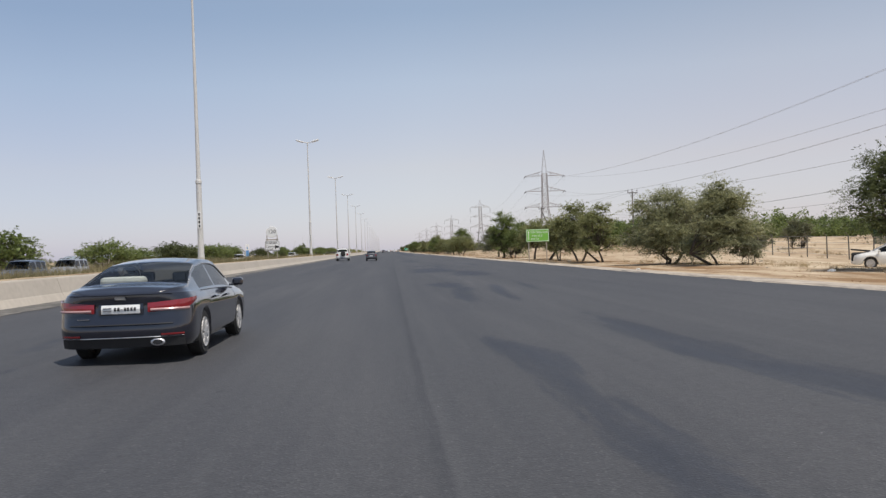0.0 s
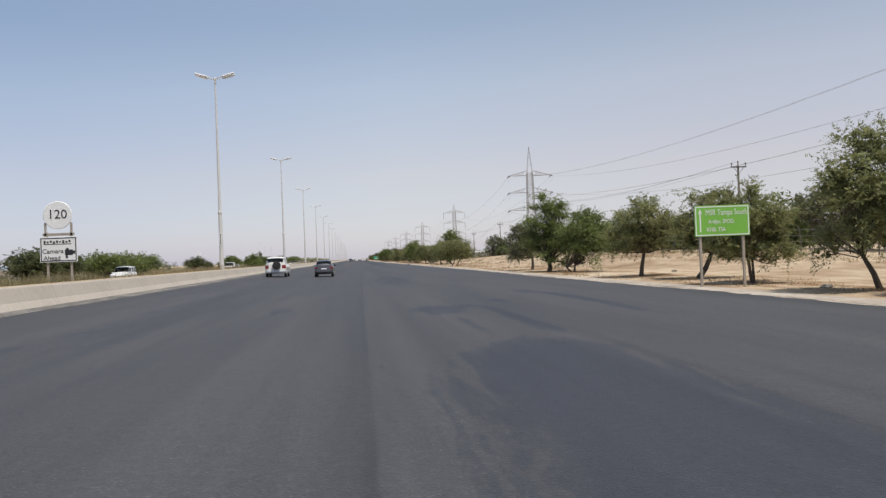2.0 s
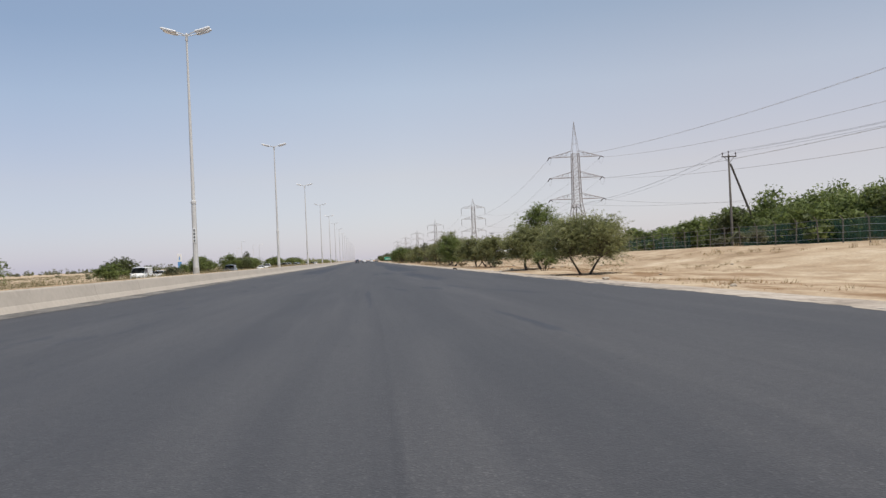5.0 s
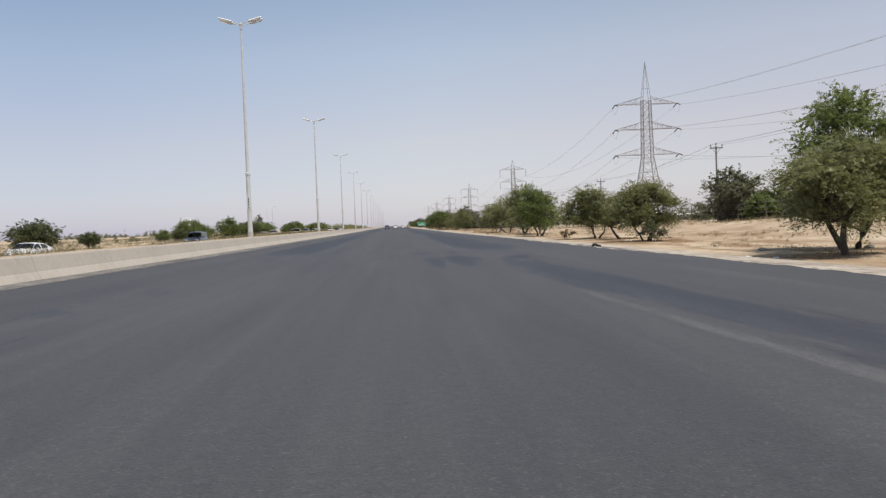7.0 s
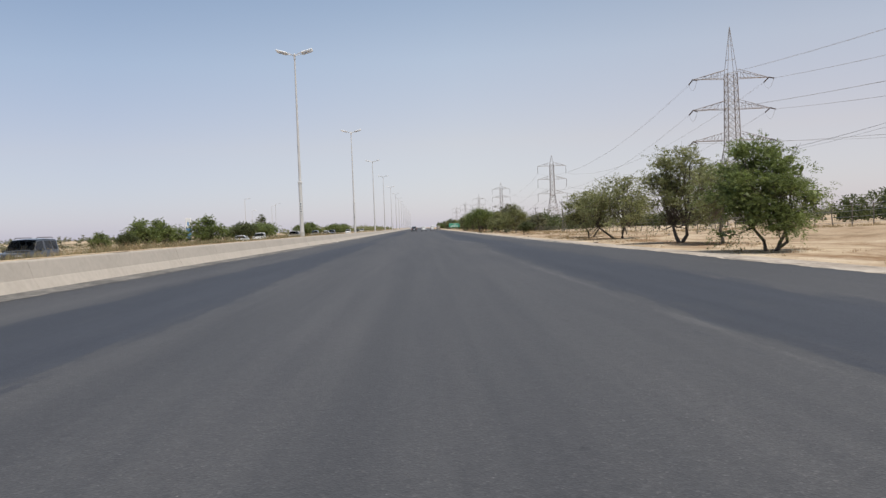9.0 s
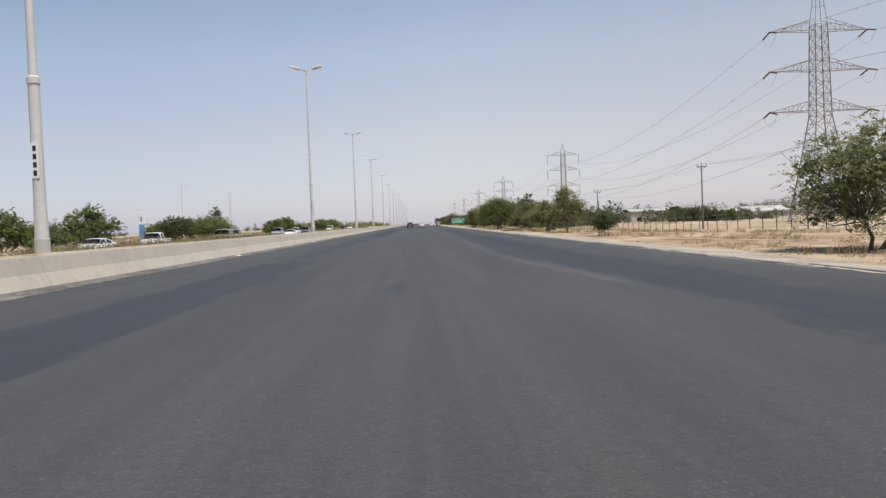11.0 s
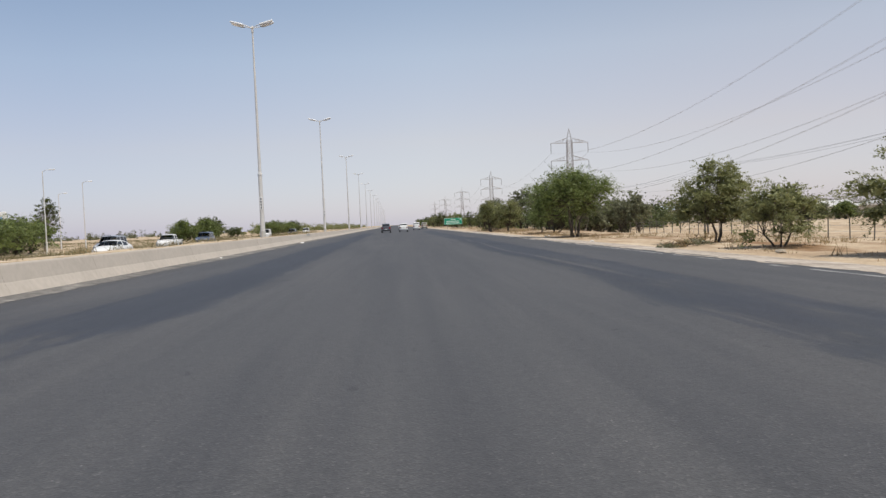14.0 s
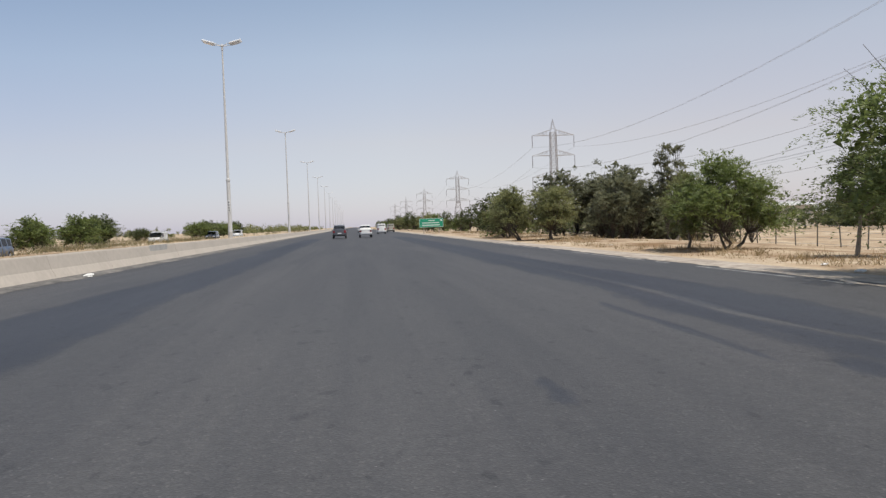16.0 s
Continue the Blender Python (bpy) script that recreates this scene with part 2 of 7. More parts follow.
def sand_material(name, colours, scale=0.06, litter=False):
    m = bpy.data.materials.new(name)
    m.use_nodes = True
    nt = m.node_tree
    b = nt.nodes["Principled BSDF"]
    co = nt.nodes.new("ShaderNodeTexCoord")
    outs = []
    for s, d, st in ((scale, 6, 1.0), (scale * 12, 6, 0.45), (6.0, 5, 1.0)):
        mp, n = nt.nodes.new("ShaderNodeMapping"), nt.nodes.new("ShaderNodeTexNoise")
        mp.inputs["Scale"].default_value = (1, st, 1)
        n.inputs["Scale"].default_value, n.inputs["Detail"].default_value = s, d
        n.inputs["Roughness"].default_value = 0.62
        nt.links.new(co.outputs["Object"], mp.inputs[0])
        nt.links.new(mp.outputs[0], n.inputs["Vector"])
        outs.append(n.outputs[0])
    a = nt.nodes.new("ShaderNodeMix")
    a.inputs[0].default_value = 0.45
    nt.links.new(outs[0], a.inputs[2])
    nt.links.new(outs[1], a.inputs[3])
    r = nt.nodes.new("ShaderNodeValToRGB")
    e = r.color_ramp.elements
    for k in range(len(colours) - 2):
        e.new(0.5)
    for k, c in enumerate(colours):
        e[k].position, e[k].color = 0.38 + 0.24 * k / (len(colours) - 1), (*c, 1)
    nt.links.new(a.outputs[0], r.inputs[0])
    tone = r.outputs[0]
    if litter:   # brown leaf litter trodden into the sand along the line of trees
        sep, zone, brown = nt.nodes.new("ShaderNodeSeparateXYZ"), nt.nodes.new("ShaderNodeValToRGB"), nt.nodes.new("ShaderNodeMix")
        mp, n, dark, both_ = nt.nodes.new("ShaderNodeMapping"), nt.nodes.new("ShaderNodeTexNoise"), nt.nodes.new("ShaderNodeValToRGB"), nt.nodes.new("ShaderNodeMath")
        nt.links.new(co.outputs["Object"], sep.inputs[0])
        scale_x = nt.nodes.new("ShaderNodeMath")
        scale_x.operation, scale_x.inputs[1].default_value = "MULTIPLY", 0.02
        nt.links.new(sep.outputs[0], scale_x.inputs[0])
        nt.links.new(scale_x.outputs[0], zone.inputs[0])
        e = zone.color_ramp.elements
        e.new(0.5), e.new(0.6)
        for k, (p, v) in zip(e, ((0.235, 0.0), (0.275, 1.0), (0.34, 1.0), (0.44, 0.25))):
            k.position, k.color = p, (v, v, v, 1)
        mp.inputs["Scale"].default_value = (0.55, 0.13, 1)
        n.inputs["Scale"].default_value, n.inputs["Detail"].default_value, n.inputs["Roughness"].default_value = 1.0, 7, 0.65
        nt.links.new(co.outputs["Object"], mp.inputs[0])
        nt.links.new(mp.outputs[0], n.inputs["Vector"])
        dark.color_ramp.elements[0].position, dark.color_ramp.elements[1].position = 0.46, 0.60
        nt.links.new(n.outputs[0], dark.inputs[0])
        both_.operation = "MULTIPLY"
        nt.links.new(zone.outputs[0], both_.inputs[0])
        nt.links.new(dark.outputs[0], both_.inputs[1])
        brown.data_type = "RGBA"
        nt.links.new(both_.outputs[0], brown.inputs[0])
        nt.links.new(tone, brown.inputs[6])
        brown.inputs[7].default_value = (0.235, 0.145, 0.078, 1)
        tone = brown.outputs[2]
    g = nt.nodes.new("ShaderNodeValToRGB")
    g.color_ramp.elements[0].position, g.color_ramp.elements[1].position = 0.3, 0.7
    g.color_ramp.elements[0].color, g.color_ramp.elements[1].color = (0.78, 0.78, 0.78, 1), (1.12, 1.12, 1.12, 1)
    nt.links.new(outs[2], g.inputs[0])
    x = nt.nodes.new("ShaderNodeMix")
    x.data_type, x.blend_type, x.inputs[0].default_value = "RGBA", "MULTIPLY", 1.0
    nt.links.new(tone, x.inputs[6])
    nt.links.new(g.outputs[0], x.inputs[7])
    nt.links.new(x.outputs[2], b.inputs["Base Color"])
    b.inputs["Roughness"].default_value = 0.95
    b.inputs["Specular IOR Level"].default_value = 0.1
    bp = nt.nodes.new("ShaderNodeBump")
    bp.inputs["Strength"].default_value, bp.inputs["Distance"].default_value = 0.7, 0.05
    nt.links.new(outs[2], bp.inputs["Height"])
    nt.links.new(bp.outputs[0], b.inputs["Normal"])
    return m


ASPHALT = asphalt_material()
SAND = sand_material("sand", [(0.26, 0.185, 0.115), (0.40, 0.30, 0.198), (0.48, 0.38, 0.262), (0.57, 0.47, 0.345)], litter=True)
GRIT = sand_material("road grit", [(0.10, 0.096, 0.09), (0.165, 0.155, 0.142), (0.25, 0.232, 0.208)], 0.5)
DUST = sand_material("roadside dust", [(0.25, 0.212, 0.172), (0.40, 0.345, 0.283), (0.50, 0.44, 0.37)], 0.4)
BRUSH = foliage("brown leaf litter", (0.46, 0.30, 0.16), (0.26, 0.165, 0.09), (0.52, 0.40, 0.24))
CONCRETE = material("weathered concrete", (0.48, 0.425, 0.36), 0.9, other=(0.39, 0.345, 0.29), big=0.35, fine=5, bump=0.4, space="Object")
PLINTH = material("pale concrete", (0.52, 0.50, 0.46), 0.9, other=(0.40, 0.38, 0.34), big=2, fine=20, bump=0.3)
GALV = material("galvanised steel", (0.64, 0.63, 0.60), 0.6, 0.0, other=(0.53, 0.51, 0.48), big=0.7, fine=9)
LATTICE = material("lattice steel", (0.37, 0.35, 0.34), 0.6, 0.1, other=(0.29, 0.27, 0.26), big=0.15, fine=3)
RUSTY = material("primer red steel", (0.29, 0.255, 0.24), 0.7, 0.1, other=(0.23, 0.205, 0.195), big=0.15, fine=3)
LAMPWHITE = material("lamp housing white", (0.80, 0.80, 0.79), 0.4, amount=0.08)
WIRE = material("aluminium wire", (0.38, 0.38, 0.39), 0.6, 0.1, amount=0.1)
INSULATOR = material("brown porcelain", (0.10, 0.075, 0.065), 0.3, amount=0.2)
WOOD = material("creosoted wood", (0.125, 0.11, 0.095), 0.9, other=(0.075, 0.066, 0.058), big=1.5, fine=20, bump=0.4)
BARK = material("acacia bark", (0.13, 0.105, 0.08), 0.95, other=(0.065, 0.052, 0.042), big=3, fine=24, bump=0.8, deep=0.03)
PALEBARK = material("pale bark", (0.26, 0.22, 0.17), 0.95, other=(0.15, 0.12, 0.095), big=3, fine=24, bump=0.6, deep=0.02)
LEAF = foliage("acacia leaves", (0.305, 0.312, 0.132), (0.108, 0.118, 0.050), (0.36, 0.31, 0.17))
LEAFS = foliage("silvery acacia leaves", (0.37, 0.37, 0.20), (0.15, 0.155, 0.078), (0.42, 0.36, 0.22))
LEAFB = foliage("fresh leaves", (0.235, 0.285, 0.088), (0.074, 0.096, 0.032), (0.32, 0.30, 0.14))
LEAFG = foliage("grey-green leaves", (0.235, 0.238, 0.135), (0.0924, 0.0986, 0.0581), (0.3168, 0.2728, 0.1760))
LEAFD = foliage("dark leaves", (0.150, 0.172, 0.066), (0.0440, 0.0546, 0.0229), (0.2112, 0.1848, 0.0968))
STRAW = foliage("dry grass", (0.42, 0.32, 0.17), (0.24, 0.17, 0.085), (0.52, 0.42, 0.26))
WEED = foliage("roadside weeds", (0.29, 0.25, 0.13), (0.14, 0.125, 0.06), (0.44, 0.35, 0.20))
GREENSIGN = material("lime green sign", (0.20, 0.48, 0.07), 0.45, amount=0.12)
TEALSIGN = material("traffic green sign", (0.015, 0.30, 0.17), 0.45, amount=0.12)
SIGNWHITE = material("sign white", (0.78, 0.78, 0.76), 0.45, amount=0.08)
SIGNBLACK = material("sign black", (0.02, 0.02, 0.022), 0.5, amount=0.1)
SIGNBLUE = material("sign blue", (0.10, 0.28, 0.55), 0.45, amount=0.1)
POSTSTEEL = material("painted post", (0.40, 0.36, 0.30), 0.7, 0.1, other=(0.28, 0.23, 0.18), big=1, fine=12)
FENCEPOST = material("fence post", (0.15, 0.13, 0.105), 0.85, other=(0.09, 0.08, 0.066), big=2, fine=15)
WALLCREAM = material("cream render", (0.58, 0.53, 0.45), 0.9, other=(0.48, 0.43, 0.36), big=0.15, fine=2)
ROOFWHITE = material("white sheet roof", (0.80, 0.79, 0.76), 0.5, amount=0.1, big=0.1, fine=1)
ROOFBLUE = material("pale blue sheet roof", (0.50, 0.56, 0.62), 0.5, amount=0.12, big=0.1, fine=1)
DARKGLASS = material("dark window", (0.03, 0.035, 0.04), 0.1, amount=0.1)
PAINT_DARK = material("blue-black car paint", (0.012, 0.013, 0.022), 0.16, 0.0, coat=1.0, amount=0.12)
PAINT_WHITE = material("white car paint", (0.78, 0.77, 0.74), 0.35, coat=0.6, other=(0.68, 0.66, 0.61), big=1.2, fine=9)
PAINT_SILVER = material("silver car paint", (0.40, 0.42, 0.45), 0.35, 0.5, coat=0.7, other=(0.40, 0.40, 0.41), big=1.2, fine=9)
PAINT_BLUE = material("dusty blue car paint", (0.06, 0.10, 0.17), 0.35, 0.3, coat=0.7, other=(0.10, 0.12, 0.16), big=1.0, fine=7)
PAINT_GREY = material("grey car paint", (0.09, 0.09, 0.10), 0.35, 0.3, coat=0.7, amount=0.2)
PAINT_TAN = material("dusty beige car paint", (0.40, 0.36, 0.28), 0.4, 0.2, coat=0.4, amount=0.2)
TRIM = material("black plastic trim", (0.022, 0.022, 0.023), 0.6, amount=0.3)
TYRE = material("tyre rubber", (0.025, 0.024, 0.023), 0.85, amount=0.3, bump=0.2)
RIM = material("alloy rim", (0.62, 0.61, 0.60), 0.45, 0.5, amount=0.15)
CHROME = material("chrome", (0.58, 0.58, 0.59), 0.42, 1.0, amount=0.05)
PAINT_BLACK = material("black car paint", (0.006, 0.007, 0.009), 0.35, coat=1.0, amount=0.12)
REDLAMP = material("red tail lamp", (0.26, 0.010, 0.014), 0.10, coat=1.0, amount=0.25)
PINKLAMP = material("clear and red lamp lens", (0.50, 0.30, 0.29), 0.25, amount=0.3)
CLEARLAMP = material("clear lamp", (0.72, 0.70, 0.68), 0.12, coat=1.0, amount=0.15)
SEATS = material("car seats", (0.09, 0.085, 0.08), 0.85, amount=0.3)
# pale tone of the reflection in the sedan's rear window, put in as colour
REARGLINT = material("pale rear window reflection", (0.60, 0.60, 0.56), 0.9, amount=0.2)
CARGLASS = glass("car glass", (0.84, 0.87, 0.86), 1.24)
SIDEGLASS = glass("smoked car glass", (0.22, 0.24, 0.24))
TINTED = glass("tinted car glass", (0.10, 0.11, 0.11))
PAPER = material("litter", (0.75, 0.74, 0.70), 0.8, amount=0.15)
STONE = material("stones", (0.42, 0.36, 0.28), 0.95, amount=0.3, big=4, fine=30, bump=0.5)
PALM = foliage("palm fronds", (0.11, 0.14, 0.05), (0.04, 0.055, 0.02), (0.26, 0.21, 0.11))


# ---- mesh tools ----
def mesh_of(bm, mat, smooth=True):
    me = bpy.data.meshes.new("m")
    bm.to_mesh(me)
    bm.free()
    me.materials.append(mat)
    if smooth:
        me.shade_smooth()
    return me


def put(name, me, parent=None, label="", m=None):
    ob = new(name, me)
    if parent is not None:
        ob.parent = parent
    if m is not None:
        ob.matrix_basis = m
    if label:
        tagged(ob, label)
    return ob


def part(name, bm, mat, parent, label="", smooth=False):
    return put(name, mesh_of(bm, mat, smooth), parent, label)


def empty(name, m, label, category, group="", kind=""):
    ob = new(name)
    ob.empty_display_size = 0.2
    ob.matrix_basis = m
    return tagged(ob, label, category, group, kind)


def box(bm, x0, x1, y0, y1, z0, z1, bevel=0.0, m=None):
    r = bmesh.ops.create_cube(bm, size=1.0)
    t = Matrix.Translation(((x0 + x1) / 2, (y0 + y1) / 2, (z0 + z1) / 2)) @ Matrix.Diagonal((x1 - x0, y1 - y0, z1 - z0, 1))
    bmesh.ops.transform(bm, matrix=t, verts=r["verts"])
    vs = r["verts"]
    if bevel:
        es = list({e for v in vs for e in v.link_edges})
        out = bmesh.ops.bevel(bm, geom=es, offset=bevel, segments=2, affect="EDGES", profile=0.5)
        vs = list({v for f in out["faces"] for v in f.verts} | {v for v in vs if v.is_valid})
    if m is not None:
        bmesh.ops.transform(bm, matrix=m, verts=[v for v in vs if v.is_valid])
    return bm


def boxes(*specs):
    bm = bmesh.new()
    for s in specs:
        box(bm, *s)
    return bm


def tube(bm, path, radii, sides=6, cap=True):
    """A tapered tube along a line of points."""
    rings = []
    n = len(path)
    for i, p in enumerate(path):
        p = Vector(p)
        d = (Vector(path[min(i + 1, n - 1)]) - Vector(path[max(i - 1, 0)])).normalized()
        side = d.cross(Vector((0, 0, 1)) if abs(d.z) < 0.9 else Vector((1, 0, 0))).normalized()
        up = side.cross(d)
        r = radii[i] if isinstance(radii, (list, tuple)) else radii
        rings.append([bm.verts.new(p + (side * math.cos(a) + up * math.sin(a)) * r) for a in (2 * math.pi * k / sides for k in range(sides))])
    for a, b in zip(rings, rings[1:]):
        for k in range(sides):
            bm.faces.new((a[k], a[(k + 1) % sides], b[(k + 1) % sides], b[k]))
    if cap:
        bm.faces.new(rings[0][::-1])
        bm.faces.new(rings[-1])
    return bm


def tubes(lines, r, sides=4):
    bm = bmesh.new()
    for a, b in lines:
        tube(bm, (a, b), r, sides)
    return bm


def lathe(bm, profile, sides=20, m=None, caps=True):
    """Turns (radius, height) pairs round z."""
    rings = [[bm.verts.new((r * math.cos(2 * math.pi * k / sides), r * math.sin(2 * math.pi * k / sides), z)) for k in range(sides)] for r, z in profile]
    for a, b in zip(rings, rings[1:]):
        for k in range(sides):
            bm.faces.new((a[k], a[(k + 1) % sides], b[(k + 1) % sides], b[k]))
    if caps:
        bm.faces.new(rings[0][::-1])
        bm.faces.new(rings[-1])
    if m is not None:
        bmesh.ops.transform(bm, matrix=m, verts=[v for ring in rings for v in ring])
    return bm


def lettering(text, height, mat, parent, m, label=""):
    cu = bpy.data.curves.new("text", "FONT")
    cu.body, cu.size, cu.extrude = text, height * 1.38, 0.002
    cu.align_x, cu.align_y = "CENTER", "CENTER"
    tmp = new("text", cu)
    bpy.context.view_layer.update()
    me = bpy.data.meshes.new_from_object(tmp.evaluated_get(bpy.context.evaluated_depsgraph_get()))
    bpy.data.objects.remove(tmp)
    me.materials.clear()
    me.materials.append(mat)
    return put("lettering", me, parent, label, m)


def smooth01(v):
    v = np.clip(v, 0, 1)
    return v * v * (3 - 2 * v)


# ---- ground ----
def rise(y):
    """Height of the land beyond the right-hand verge, along the road."""
    return np.interp(y, [-400, 10, 38, 60, 110, 150, 200, 260, 340, 400, 700], [-0.2, -0.25, -0.65, -0.4, 0.6, 1.0, 1.0, 0.2, -0.8, -1.5, -1.5])


def edge(y):
    """Where the asphalt gives way to the dusty shoulder."""
    return np.interp(y, [20, 45, 90, 140, 165, 220, 275, 350, 385, 620], [11.6, 10.8, 10.5, 10.2, 9.9, 9.6, 9.05, 8.9, 9.0, 9.0])


def lump(x, y):
    return (np.sin(x * 0.31 + 1.3) * np.sin(y * 0.17) + 0.6 * np.sin(x * 0.83 + y * 0.41) + 0.4 * np.sin(y * 1.07 - x * 0.53 + 2.0)) * 0.5


def ground_z(x, y):
    x, y = np.asarray(x, float), np.asarray(y, float)
    right = -0.20 + (rise(y) + 0.20) * smooth01((x - 18) / 13) + 0.10 * lump(x, y) * smooth01((x - 11.5) / 4)
    right += 0.5 * lump(x * 0.2, y * 0.2) * smooth01((x - 24) / 20)
    right = right - 0.1 * (1 - smooth01((x - edge(y) - 0.4) / 1.2))
    median = 0.84 + 0.10 * lump(x * 1.3, y)
    median = median + (-0.22 - median) * smooth01((-x - 12.4) / 3.6)
    left = -0.22 + (0.12 * lump(x, y) + 0.25) * smooth01((-x - 32.5) / 5)
    z = np.where(x > 0.0, right, np.where(x < -16.0, left, median))
    return np.where((x >= -10.2) & (x <= edge(y) + 0.3), -0.25, z)


def graded(a, b, fine, coarse_to, grow):
    """Steps that are fine between a and b and widen outside."""
    mid = list(np.arange(a, b + fine / 2, fine))
    lo, hi, s = [], [], fine
    x = a
    while x > coarse_to[0]:
        s *= grow
        x -= s
        lo.append(x)
    x, s = b, fine
    while x < coarse_to[1]:
        s *= grow
        x += s
        hi.append(x)
    return np.array(lo[::-1] + mid + hi)


def sheet(name, xs, ys, zf, mat):
    X, Y = np.meshgrid(xs, ys)
    Z = zf(X, Y)
    co = np.stack([X, Y, Z], -1).reshape(-1, 3)
    nx, ny = len(xs), len(ys)
    i = (np.arange(ny - 1)[:, None] * nx + np.arange(nx - 1)[None, :]).ravel()
    me = bpy.data.meshes.new(name)
    me.from_pydata(co.tolist(), [], np.stack([i, i + 1, i + nx + 1, i + nx], -1).tolist())
    me.materials.append(mat)
    me.shade_smooth()
    return new(name, me)


gx = np.unique(np.concatenate([graded(-44, 46, 1.25, (-3500, 3500), 1.16), [-10.28, -10.2]]))
gy = graded(-40, 560, 3.0, (-600, 4700), 1.12)
tagged(sheet("ground", gx, gy, ground_z, SAND), "pale tan desert sand with dry patches beside the motorway", "ground", kind="structure")


def bank(X, Y):
    """The carriageway lifts towards the median on the first stretch."""
    return np.interp(Y, [0, 60, 170, 230, 300], [0.15, 0.16, 0.17, 0.08, 0.0]) * smooth01((-np.asarray(X) - 4.2) / 5.2)


def road_z(X, Y):
    return -0.007 * X - 0.25 * smooth01((X - edge(Y) - 0.35) / 0.6) + bank(X, Y)


def joint_x(y):
    """Where the paving joint runs."""
    return np.interp(y, [-30, 10, 45, 70, 128, 166, 187, 225, 286, 312, 332, 345, 366, 377, 620], [-0.3, -0.3, -0.15, 0.0, 0.5, 0.38, 0.15, 0.0, 0.05, -0.08, -0.2, 0.1, 0.4, 0.06, 0.0])


def band(X, Y, rows, soft=0.22, ends=1.2):
    """How far inside a strip of the road a place lies; rows: along, left rim, right rim."""
    a, lo, hi = np.array(rows, float).T
    if 0.11 < soft < 0.3:
        soft, ends = float(np.clip(0.42 * (hi - lo).mean(), 0.10, 0.75)), ends * 2.0
    v = np.clip(0.5 + np.minimum(X - np.interp(Y, a, lo), np.interp(Y, a, hi) - X) / (2 * soft), 0, 1)
    return v * np.clip(0.5 + np.minimum(Y - a[0], a[-1] - Y) / (2 * ends), 0, 1)


